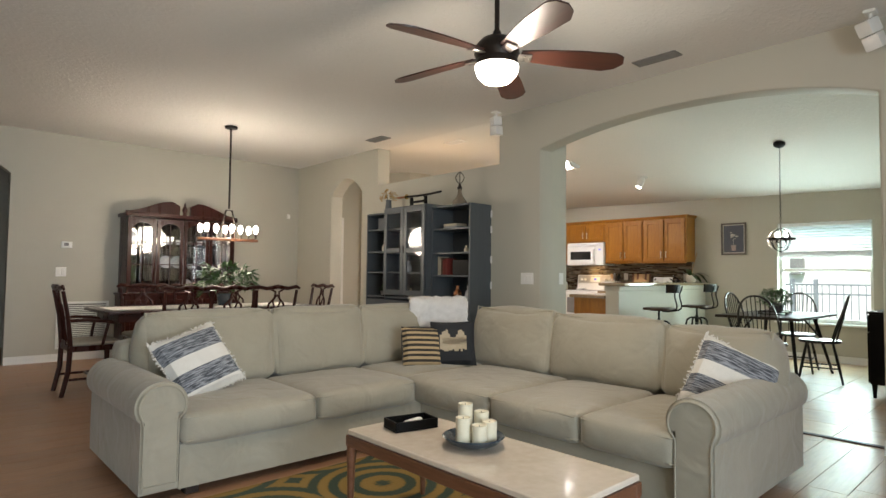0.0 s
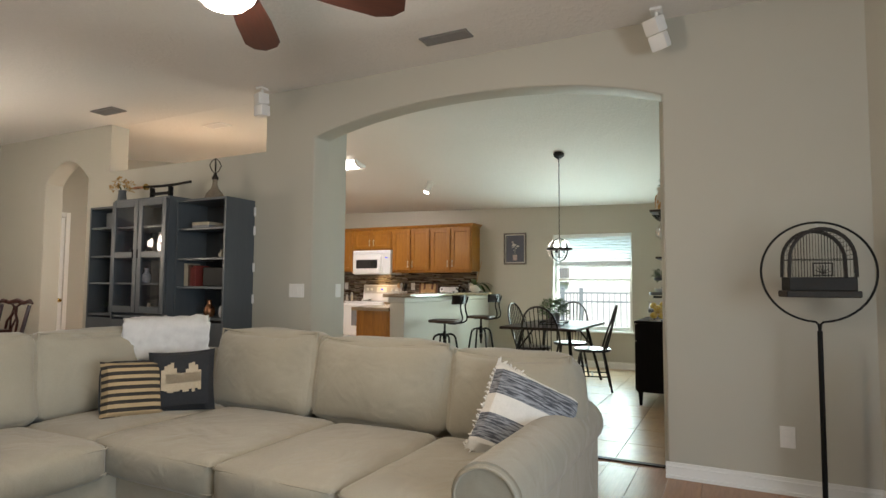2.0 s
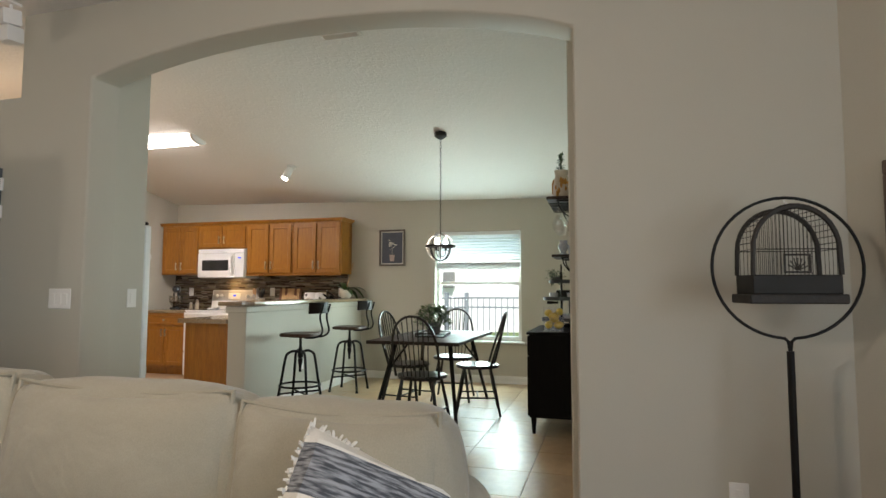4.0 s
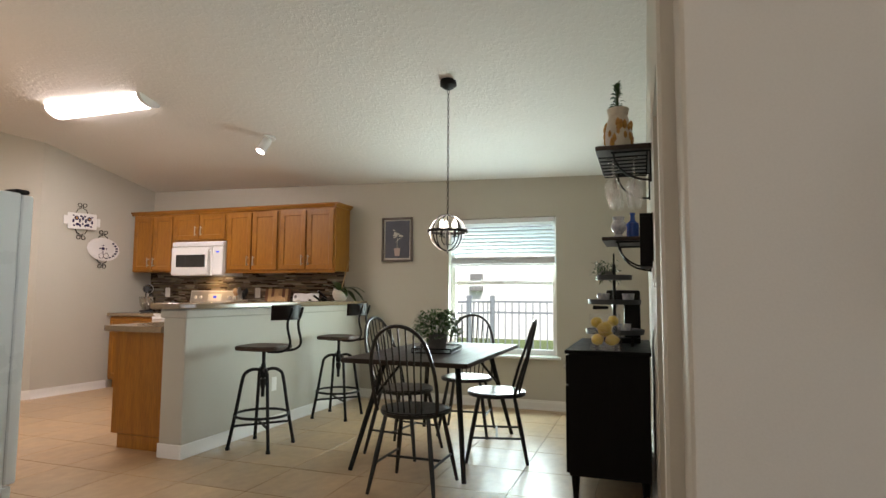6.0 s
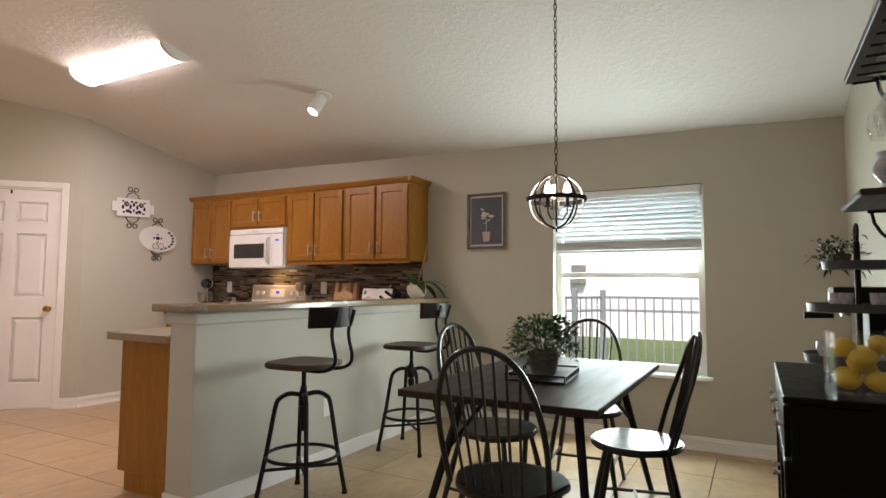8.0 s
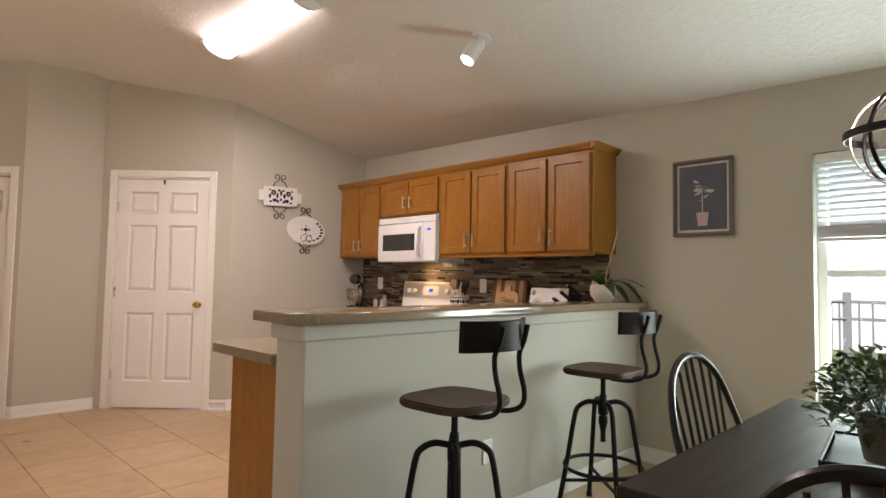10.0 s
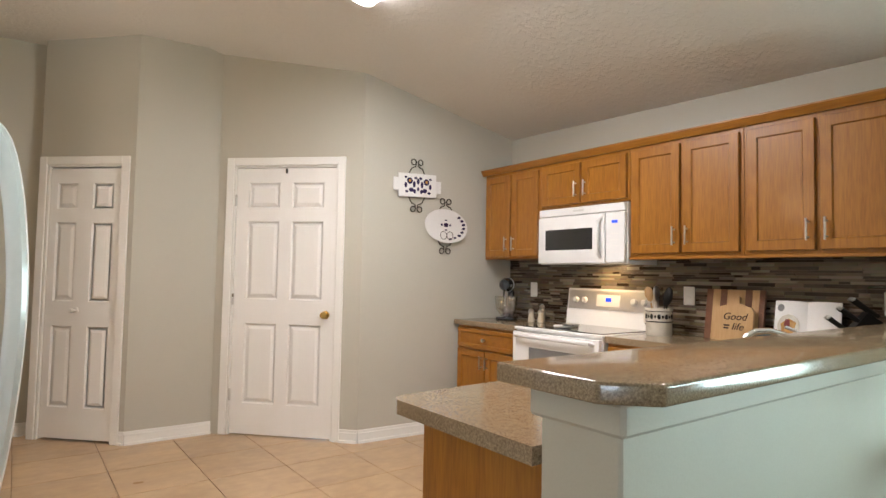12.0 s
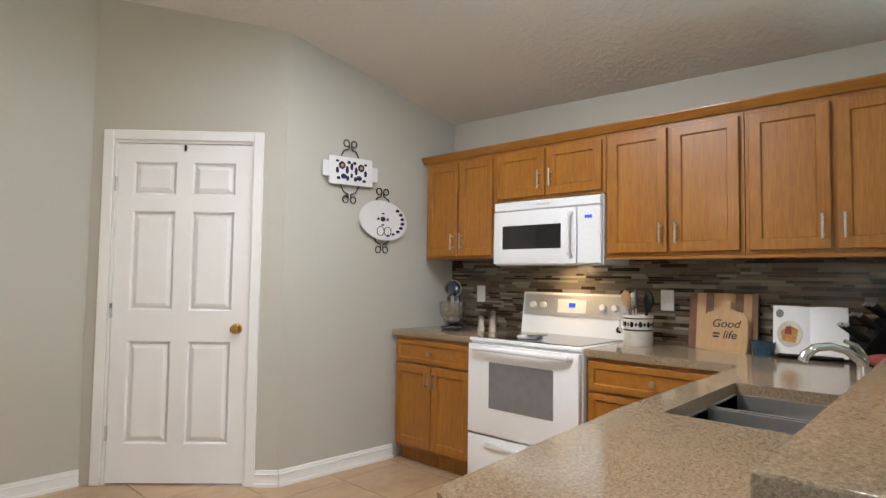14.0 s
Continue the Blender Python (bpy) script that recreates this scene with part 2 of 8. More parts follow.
M_BLACKW = wood("black_painted_wood", (0.006, 0.0055, 0.005), (0.0035, 0.003, 0.003), 0.5, 2)
M_ESP = wood("espresso_wood", (0.036, 0.022, 0.015), (0.018, 0.011, 0.008), 0.5, 0)
M_ESPX = wood("espresso_wood_seat", (0.085, 0.048, 0.030), (0.042, 0.024, 0.015), 0.5, 1, coat=0.03)
M_ESPB = wood("near_black_wood_backrest", (0.018, 0.011, 0.008), (0.009, 0.006, 0.0045), 0.5, 0)
M_MAHOG = wood("mahogany", (0.050, 0.011, 0.007), (0.020, 0.005, 0.0035), 0.3, 2, coat=0.05)
M_SOFA = mat("sage_beige_upholstery", (0.36, 0.325, 0.25), (0.295, 0.265, 0.20), 0.92, scale=4, fine=240, bump=0.25, depth=0.002, sheen=0.25)
M_PIPE = mat("upholstery_piping", (0.36, 0.325, 0.25), (0.30, 0.27, 0.205), 0.9, scale=10, fine=200, bump=0.1)
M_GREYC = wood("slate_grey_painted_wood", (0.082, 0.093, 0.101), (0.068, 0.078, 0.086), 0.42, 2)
# bookcase grey at 0.6: shelf shade put into the colour; trays and vases share it
M_GREYIN = mat("slate_grey_darkened", (0.050, 0.055, 0.060), (0.040, 0.045, 0.049), 0.5, scale=4, fine=60, bump=0.04)
M_WHITEAPP = mat("white_enamel", (0.80, 0.80, 0.79), (0.77, 0.77, 0.76), 0.18, scale=2, fine=60, bump=0.0, coat=0.4)
M_FRIDGE = mat("white_textured_enamel", (0.78, 0.80, 0.80), (0.74, 0.76, 0.76), 0.3, scale=2, fine=220, bump=0.1, depth=0.002)
M_DARKGLASS = mat("dark_oven_glass", (0.018, 0.018, 0.019), (0.012, 0.012, 0.013), 0.08, scale=2, fine=20, bump=0.0, coat=0.5)
M_OVENGLASS = mat("grey_oven_window", (0.20, 0.195, 0.19), (0.16, 0.155, 0.15), 0.1, scale=2, fine=20, bump=0.0, coat=0.5)
M_STEEL = mat("brushed_steel", (0.66, 0.65, 0.63), (0.54, 0.53, 0.52), 0.30, metal=1.0, scale=3, fine=60, stretch=(1, 12, 12), bump=0.03, depth=0.001)
M_RANGE = mat("satin_range_steel", (0.60, 0.58, 0.55), (0.52, 0.50, 0.48), 0.5, metal=0.75, scale=3, fine=60, stretch=(12, 1, 12), bump=0.03, depth=0.001)
M_SINK = mat("satin_sink_steel", (0.46, 0.45, 0.43), (0.38, 0.37, 0.36), 0.34, metal=0.75, scale=3, fine=60, stretch=(1, 12, 12), bump=0.03, depth=0.001)
M_CHROME = mat("polished_chrome", (0.80, 0.80, 0.80), (0.72, 0.72, 0.72), 0.12, metal=1.0, scale=6, fine=60, bump=0.0)
M_NICKEL = mat("satin_nickel", (0.62, 0.60, 0.57), (0.52, 0.50, 0.47), 0.3, metal=1.0, scale=6, fine=60, bump=0.0)
M_BRASS = mat("polished_brass", (0.62, 0.44, 0.16), (0.50, 0.34, 0.11), 0.2, metal=1.0, scale=6, fine=60, bump=0.0)
M_SHELL = mat("white_plastic", (0.78, 0.77, 0.74), (0.75, 0.74, 0.71), 0.35, scale=4, fine=60, bump=0.0)
M_GLASS = glass("clear_glass")
M_PANE = glass("window_glass", (0.97, 1, 0.99))
M_BULB = glow("lit_bulb", (1, 0.90, 0.76), 14)
M_TUBE = glow("lit_diffuser", (1, 0.94, 0.87), 8)
M_FANGLASS = glow("lit_bowl", (1, 0.93, 0.82), 8)


def sag(m, scale, distance, strength=0.5):
    """Coarse unevenness under the fine relief of a material."""
    nt = m.node_tree
    first = nt.nodes["Bump"]
    nz, bp = nt.nodes.new("ShaderNodeTexNoise"), nt.nodes.new("ShaderNodeBump")
    nz.inputs["Scale"].default_value, nz.inputs["Detail"].default_value, nz.inputs["Distortion"].default_value = scale, 2.5, 0.6
    bp.inputs["Strength"].default_value, bp.inputs["Distance"].default_value = strength, distance
    tc = nt.nodes.new("ShaderNodeTexCoord")
    nt.links.new(tc.outputs["Object"], nz.inputs[0])
    nt.links.new(nz.outputs[0], bp.inputs["Height"])
    nt.links.new(bp.outputs[0], first.inputs["Normal"])


sag(M_SOFA, 5.0, 0.035, 0.6)
sag(M_WALL, 2.2, 0.02, 0.25)
sag(M_CEIL, 1.6, 0.03, 0.3)
for m, level in ((M_MAHOG, 0.3), (M_ESP, 0.3), (M_ESPX, 0.22), (M_ESPB, 0.12), (M_BLACKW, 0.10), (M_BLACKM, 0.18)):
    m.node_tree.nodes["Principled BSDF"].inputs["Specular IOR Level"].default_value = level

# ---- the shell of the house ----
XA, XB, XW = 4.80, 5.00, 9.35      # arch wall's two faces, window wall
CL = 2.86                          # living ceiling
YF, YS = 8.50, -0.46               # dining wall, picture wall
YN = 0.76                          # nook wall


def vault(x, y=5.4):
    """Height of the kitchen ceiling, which also falls a little towards the nook wall."""
    return min(2.93, 2.40 + 0.215 * (XW - x)) + (0.022 * (y - 5.4) if x > 7.0 else 0)


def slab(a, b, thick, z0, z1, holes=()):
    """An upright wall from a to b on the plan, thick to the left of its way, with door holes (from, to, height)."""
    a, b = Vector(a), Vector(b)
    d = (b - a).normalized()
    ln = (b - a).length
    poly = [(0, z0)]
    for s, e, h in holes:
        poly += [(s, z0), (s, h), (e, h), (e, z0)]
    poly += [(ln, z0), (ln, z1), (0, z1)]
    bm = prism(bmesh.new(), poly, 0, thick, "y")
    m = Matrix(((d.x, -d.y, 0, a.x), (d.y, d.x, 0, a.y), (0, 0, 1, 0), (0, 0, 0, 1)))
    return place(bm, m), m


def arch_wall():
    poly = [(YS + 0.13, 0), (0.735, 0), (0.735, 2.372)]
    poly += [(0.735 + 2.785 * u, 2.372 + 0.043 * u + 0.187 * (1 - abs(2 * u ** 0.93 - 1) ** 2.2)) for u in [i / 28 for i in range(1, 28)]]
    poly += [(3.52, 2.415), (3.52, 0), (6.68, 0), (6.68, 2.30)]
    poly += [(6.68 + 0.80 * u, 2.30 + 0.23 * (1 - abs(2 * u - 1) ** 1.9)) for u in [i / 14 for i in range(1, 14)]]
    poly += [(7.48, 2.30), (7.48, 0), (YF, 0), (YF, CL), (6.30, CL), (6.30, 2.34), (4.07, 2.34), (4.07, CL), (YS + 0.13, CL)]
    bm = prism(bmesh.new(), poly, XA, XB, "x")
    sharp = [e for e in bm.edges if all(f.calc_area() > 0 for f in e.link_faces) and e.calc_face_angle(0) > 1.2
             and min(v.co.y for v in e.verts) > 0.7 and max(v.co.y for v in e.verts) < 7.6 and max(v.co.z for v in e.verts) < CL - 0.01 and min(v.co.z for v in e.verts) >= 0]
    sharp = [e for e in sharp if not all(v.co.z < 0.001 for v in e.verts) and not all(abs(v.co.y - 3.52) < 0.001 and v.co.x > 4.9 for v in e.verts)]
    bmesh.ops.bevel(bm, geom=sharp, offset=0.018, segments=3, profile=0.5, affect="EDGES", clamp_overlap=True)
    bmesh.ops.triangulate(bm, faces=[f for f in bm.faces if len(f.verts) > 4])
    return bm


setting("wall_arch", arch_wall(), M_WALL, "greige painted wall with a wide arched opening", "wall", smooth=25)
setting("wall_pier", B(XB - 0.02, 3.523, 0, 5.26, 3.80, 2.93, bevel=0.006), M_WALL, "greige painted pier beside the arch", "wall")
poly = [(-3.0, 0), (-0.2, 0), (-0.2, 2.30)] + [(-0.2 + 1.18 * u, 2.30 + 0.26 * (1 - abs(2 * u - 1) ** 2)) for u in [i / 14 for i in range(1, 14)]] + [(0.98, 2.30), (0.98, 0), (XB + 3.2, 0), (XB + 3.2, 3.0), (-3.0, 3.0)]
bm = prism(bmesh.new(), poly, YF, YF + 0.15, "y")
bmesh.ops.triangulate(bm, faces=[f for f in bm.faces if len(f.verts) > 4])
setting("wall_dining", bm, M_WALL, "greige painted dining wall with an arched opening", "wall")
bm = B(-1.0, 10.6, 0, 1.8, 10.7, 3.0)
box(bm, -1.1, YF + 0.15, 0, -1.0, 10.7, 3.0)
box(bm, 1.8, YF + 0.15, 0, 1.9, 10.7, 3.0)
setting("wall_foyer", bm, M_WALL, "plain painted foyer walls", "wall")
setting("ceiling_foyer", B(-1.0, YF + 0.15, 2.86, 1.8, 10.6, 2.96), M_CEIL, "flat white foyer ceiling", "ceiling")
setting("wall_picture", slab((XA, -0.33), (3.87, -1.26), 0.14, 0, 3.0)[0], M_WALL, "greige painted diagonal corner wall", "wall")
bm = B(XW, YN - 0.2, 0, XW + 0.18, 1.62, 3.0)
box(bm, XW, 1.62, 0, XW + 0.18, 2.75, 0.52)
box(bm, XW, 1.62, 1.92, XW + 0.18, 2.75, 3.0)
box(bm, XW, 2.75, 0, XW + 0.18, 7.1, 3.0)
setting("wall_window", bm, M_WALL, "greige painted kitchen wall with a window", "wall")
bm = B(6.13, YN - 0.12, 0, XW, YN, 3.0)
box(bm, 5.12, YN - 0.12, 1.88, 6.13, YN, 3.0)
box(bm, XB, YN - 0.12, 0, 5.12, YN + 0.012, 3.0, bevel=0.008)
box(bm, 6.13, 0.60, 0, 6.25, YN - 0.12, 3.0)
setting("wall_nook", bm, M_WALL, "greige painted wall of the breakfast nook", "wall")
# added wall: cuts the side passage short so kitchen light brightens the opening
setting("wall_side_hall", B(XB, 0.48, 0, 6.25, 0.60, 3.0), M_WALL, "plain painted wall added to close a shallow recess", "wall")
setting("ceiling_side_hall", B(XB, 0.60, 1.885, 6.13, YN - 0.12, 1.98), M_CEIL, "flat white ceiling of a shallow recess", "ceiling")
setting("wall_side", slab((7.938, 6.903), (XW, 6.80), 0.12, 0, 3.0)[0], M_WALL, "greige painted kitchen side wall", "wall")


# diagonal pantry wall, its return, and the diagonal closet wall; door holes in all the doored ones
bm, M_PANTRY = slab((7.13, 7.735), (7.938, 6.903), 0.12, 0, 3.0, [(0.13, 0.965, 2.045)])
setting("wall_pantry", bm, M_WALL, "greige painted diagonal pantry wall", "wall")
setting("wall_return", B(6.55, 7.74, 0, 7.17, 7.86, 3.0), M_WALL, "greige painted return between two doors", "wall")
bm, M_CLOSET = slab((6.01, 8.28), (6.55, 7.74), 0.12, 0, 3.0, [(0.062, 0.667, 1.985)])
setting("wall_closet", bm, M_WALL, "greige painted diagonal closet wall", "wall")
setting("wall_hall_end", B(XB, 8.40, 0, 6.12, 8.499, 3.0), M_WALL, "greige painted wall at the end of the hall", "wall")
# the rest of the living room behind the start of the walk, with wide glazed doors
setting("wall_west", B(-3.15, -3.6, 0, -3.0, YF + 0.15, 3.0), M_WALL, "greige painted living room wall", "wall")
setting("wall_south", B(-3.0, -3.6, 0, -1.9, -3.45, 3.0), M_WALL, "greige painted wall beside glazed doors", "wall")
bm = B(2.3, -3.6, 0, 3.87, -3.45, 3.0)
box(bm, -1.9, -3.6, 2.15, 2.3, -3.45, 3.0)
setting("wall_south_header", bm, M_WALL, "greige painted wall over glazed doors", "wall")
setting("wall_east", B(3.87, -3.6, 0, 4.02, -1.26, 3.0), M_WALL, "greige painted living room wall", "wall")

bm = bmesh.new()
prism(bm, [(-3.15, CL), (XA + 0.1, CL), (XA + 0.1, CL + 0.25), (-3.15, CL + 0.25)], -3.6, YF + 0.15, "y")
setting("ceiling", bm, M_CEIL, "white knockdown-textured living room ceiling", "ceiling", smooth=0)
xr = XW - (2.93 - 2.40) / 0.215
poly = [(XA + 0.1, CL), (XB + 0.05, 2.90), (xr - 0.5, 2.925), (xr + 0.2, vault(xr + 0.2)), (XW + 0.15, vault(XW + 0.15)), (XW + 0.15, 3.2), (XA + 0.1, 3.2)]
bm = prism(bmesh.new(), poly, -0.95, YF + 0.15, "y")
for v in bm.verts:
    if v.co.x > 7.0 and v.co.z < 3.1:
        v.co.z += 0.022 * (v.co.y - 5.4)
setting("ceiling_kitchen", bm, M_CEIL, "white knockdown-textured sloping kitchen ceiling", "ceiling", smooth=30)
setting("ground_slab", B(-3.2, -3.7, -0.12, XW + 0.15, 10.7, -0.012), M_GROUT, "concrete slab with tan grout", "floor")


# baseboards
def baseboard(a, b):
    bm, _ = slab(a, b, -0.024, 0, 0.018)
    for proud, z0, z1 in ((-0.013, 0.018, 0.066), (-0.018, 0.066, 0.073), (-0.009, 0.073, 0.093)):
        c, _ = slab(a, b, proud, z0, z1)
        me = bpy.data.meshes.new("tmp")
        c.to_mesh(me)
        bm.from_mesh(me)
        c.free()
        bpy.data.meshes.remove(me)
    return setting("baseboard", bm, M_TRIM, "white painted baseboard", "baseboard")


for a, b in (((0.98, YF), (4.8, YF)), ((XA, 0.745), (XA, -0.33)), ((XA, -0.33), (3.87, -1.26)), ((XA, 6.68), (XA, 6.1)), ((XA, YF), (XA, 7.48)),
             ((7.938, 6.903), (8.785, 6.841)), ((7.845, 6.999), (7.938, 6.903)), ((6.525, 7.765), (6.55, 7.74)), ((6.55, 7.74), (7.13, 7.735)), ((5.62, 8.40), (6.01, 8.40)), ((XW, 3.77), (XW, YN)), ((XW, YN), (6.13, YN)),
             ((XB, 0.745), (XB, 0.70)), ((XA, 4.2), (XA, 3.52)), ((XA, 3.52), (5.26, 3.52))):
    baseboard(a, b)

# peninsula half wall with its white band
bm = B(6.76, 3.78, 0, XW, 3.975, 1.005, bevel=0.006)
setting("wall_peninsula", bm, M_WALL, "greige painted half wall under a raised bar", "wall")
bm = B(6.742, 3.762, 0.945, XW, 3.993, 1.008, bevel=0.008)
setting("trim_bar", bm, M_WALL, "painted trim band under the raised bar", "trim")
bm = B(6.745, 3.765, 0, XW, 3.78, 0.095, bevel=0.004)
box(bm, 6.745, 3.78, 0, 6.76, 3.975, 0.095, bevel=0.004)
setting("baseboard_peninsula", bm, M_TRIM, "white baseboard round the half wall", "baseboard")


# six-panel doors
def panel_leaf(w, h, cols, thick=0.035):
    """A moulded door leaf with raised panels, x across, front at y = 0."""
    bm = bmesh.new()
    st = 0.098 if cols == 2 else 0.06
    rows = ((0.23, 0.835), (1.02, 1.618), (1.72, 1.918))
    inner = (w - st * (cols + 1)) / cols
    xs = [0.0]
    for c in range(cols):
        xs += [st + c * (inner + st), st + c * (inner + st) + inner]
    xs.append(w)
    zs = [0.0]
    for a, b in rows:
        zs += [a * h / 2.03, b * h / 2.03]
    zs.append(h)
    for i in range(len(xs) - 1):
        for j in range(len(zs) - 1):
            x0, x1, z0, z1 = xs[i], xs[i + 1], zs[j], zs[j + 1]
            if i % 2 == 1 and j % 2 == 1:
                rings = []
                for ins, dep in ((0, 0), (0.010, 0.011), (0.020, 0.011), (0.042, 0.002)):
                    rings.append([bm.verts.new(p) for p in ((x0 + ins, dep, z0 + ins), (x1 - ins, dep, z0 + ins), (x1 - ins, dep, z1 - ins), (x0 + ins, dep, z1 - ins))])
                for a, b in zip(rings, rings[1:]):
                    for k in range(4):
                        bm.faces.new((a[k], a[(k + 1) % 4], b[(k + 1) % 4], b[k]))
                bm.faces.new(rings[-1])
            else:
                bm.faces.new([bm.verts.new(p) for p in ((x0, 0, z0), (x1, 0, z0), (x1, 0, z1), (x0, 0, z1))])
    bmesh.ops.remove_doubles(bm, verts=bm.verts, dist=0.0003)
    box(bm, 0, 0.011, 0, w, thick, h)
    return bm


def casing(m, s, e, h, parent):
    w = 0.06
    for x0, x1, z0, z1 in ((s - w, s, 0, h + w), (e, e + w, 0, h + w), (s, e, h, h + w)):
        bm = B(x0, -0.016, z0, x1, 0.0, z1, bevel=0.004)
        part("casing", place(bm, m), M_TRIM, parent)
    for x0, x1, z0, z1 in ((s, s + 0.014, 0, h), (e - 0.014, e, 0, h), (s + 0.014, e - 0.014, h - 0.014, h)):
        part("jamb", place(B(x0, 0.0, z0, x1, 0.12, z1), m), M_TRIM, parent)


def knob(parent, m, at, r, material):
    bm = lathe(bmesh.new(), [(0, 0), (r * 1.1, 0), (r * 1.1, 0.006), (r * 0.4, 0.01), (r * 0.35, 0.03), (r * 0.8, 0.036), (r, 0.048), (r * 0.85, 0.062), (0, 0.066)], n=16)
    place(bm, m @ Matrix.Translation(at) @ pose(0, 0, 0, 90, 0, 0))
    part("door_knob", bm, material, parent, "round brass door knob" if material is M_BRASS else "small white knob")


d1 = thing("door_1", "closed white six-panel pantry door in white casing", "door")
d1["kind"] = "structure"
casing(M_PANTRY, 0.13, 0.965, 2.045, d1)
leaf = part("door_leaf", place(panel_leaf(0.803, 2.017, 2), M_PANTRY @ Matrix.Translation((0.147, 0.012, 0.010))), M_DOOR, d1, smooth=20)
knob(d1, M_PANTRY, (0.89, 0.012, 0.92), 0.028, M_BRASS)
for z in (0.30, 1.02, 1.78):
    part("hinge", place(B(0.138, -0.004, z - 0.045, 0.152, 0.012, z + 0.045, bevel=0.003), M_PANTRY), M_NICKEL, d1, "dull metal hinge")
part("door_catch", place(B(0.545, -0.002, 1.985, 0.557, 0.012, 2.022, bevel=0.002), M_PANTRY), M_BLACKM, d1, "small dark catch")

d2 = thing("door_2", "closed white bifold closet door in white casing", "door")
d2["kind"] = "structure"
casing(M_CLOSET, 0.062, 0.667, 1.985, d2)
for k in range(2):
    part("door_leaf", place(panel_leaf(0.285, 1.945, 1), M_CLOSET @ Matrix.Translation((0.078 + 0.289 * k, 0.012, 0.015))), M_DOOR, d2, smooth=20)
knob(d2, M_CLOSET, (0.335, 0.012, 0.93), 0.018, M_SHELL)

d3 = thing("door_3", "closed white panelled door at the end of the hall", "door")
d3["kind"] = "structure"
mh = pose(5.0, 8.40, 0)
casing(mh, 0.14, 0.56, 2.04, d3)
part("door_leaf", place(panel_leaf(0.388, 2.012, 1), mh @ Matrix.Translation((0.156, -0.024, 0.010))), M_DOOR, d3, smooth=20)
knob(d3, mh, (0.49, -0.024, 0.92), 0.026, M_BRASS)

# nook window: frame, two sashes, blind and sill
w1 = thing("window_1", "white single-hung window with a half-raised blind", "window")
w1["kind"] = "structure"
for y0, y1, z0, z1 in ((1.62, 1.67, 0.52, 1.92), (2.70, 2.75, 0.52, 1.92), (1.67, 2.70, 0.52, 0.575), (1.67, 2.70, 1.87, 1.92)):
    part("window_frame", B(XW + 0.09, y0, z0, XW + 0.15, y1, z1, bevel=0.004), M_TRIM, w1)
part("meeting_rail", B(XW + 0.085, 1.67, 1.225, XW + 0.145, 2.70, 1.272, bevel=0.004), M_TRIM, w1)
for z0, z1 in ((0.575, 1.225), (1.272, 1.87)):
    p = part("pane", B(XW + 0.118, 1.672, z0, XW + 0.122, 2.698, z1), M_PANE, w1, smooth=0)
    p.visible_shadow = False
part("window_sill", B(XW - 0.045, 1.58, 0.492, XW + 0.09, 2.79, 0.519, bevel=0.006), M_TRIM, w1)

M_SLAT = mat("white_blind_slat", (0.78, 0.80, 0.80), (0.74, 0.76, 0.77), 0.4, scale=2, fine=40, bump=0.0)
bl = thing("window_blind", "white horizontal slat blind, half raised", "blind")
part("head_rail", B(XW + 0.01, 1.635, 1.865, XW + 0.06, 2.735, 1.915, bevel=0.004), M_SLAT, bl)
slat = mesh_of("slat", place(B(-0.024, -0.545, -0.0013, 0.024, 0.545, 0.0013), pose(0, 0, 0, 0, 24, 0)), M_SLAT, 0)
for i in range(9):
    piece("slat", slat, bl, pose(XW + 0.037, 2.185, 1.845 - 0.037 * i))
for i in range(14):
    piece("slat", slat, bl, pose(XW + 0.037, 2.185, 1.512 - 0.0048 * i, 0, -24, 0))
part("bottom_rail", B(XW + 0.015, 1.64, 1.422, XW + 0.06, 2.73, 1.443, bevel=0.004), M_SLAT, bl)
for y in (1.85, 2.52):
    part("cord", rod(bmesh.new(), (XW + 0.037, y, 1.44), (XW + 0.037, y, 1.87), 0.0012, n=5), M_SLAT, bl)

# ---- kitchen ----


def shaker(bm_w, bm_h, thick=0.02, rail=0.055):
    """A framed cabinet door, x across, z up, front at y = 0 with a sunk panel."""
    bm, w, h = bmesh.new(), bm_w, bm_h
    rings = []
    for ins, y in ((0, thick), (0, 0.003), (0.003, 0), (rail - 0.004, 0), (rail, 0.004), (rail + 0.002, 0.009)):
        rings.append([bm.verts.new(q) for q in ((ins, y, ins), (w - ins, y, ins), (w - ins, y, h - ins), (ins, y, h - ins))])
    for a, b in zip(rings, rings[1:]):
        for k in range(4):
            bm.faces.new((a[k], a[(k + 1) % 4], b[(k + 1) % 4], b[k]))
    bm.faces.new(rings[-1])
    bm.faces.new(rings[0][::-1])
    bmesh.ops.recalc_face_normals(bm, faces=bm.faces)
    return bm


def bar_pull(parent, x, z, ln, upright=True):
    bm = bmesh.new()
    d = (0, 0, ln / 2) if upright else (ln / 2, 0, 0)
    a, b = Vector((x, -0.028, z)) - Vector(d), Vector((x, -0.028, z)) + Vector(d)
    rod(bm, a, b, 0.0055, n=8)
    for q in (a.lerp(b, 0.15), a.lerp(b, 0.85)):
        rod(bm, q, (q.x, 0.002, q.z), 0.0045, n=8)
    return part("handle", bm, M_NICKEL, parent, "slim satin metal bar pull")


# a cabinet's own axes: x to its right as one faces it, y into it, z up; on the window wall it looks along -x
def facing_west(x, y_left, z=0.0):
    return pose(x, y_left, z, 0, 0, -90)


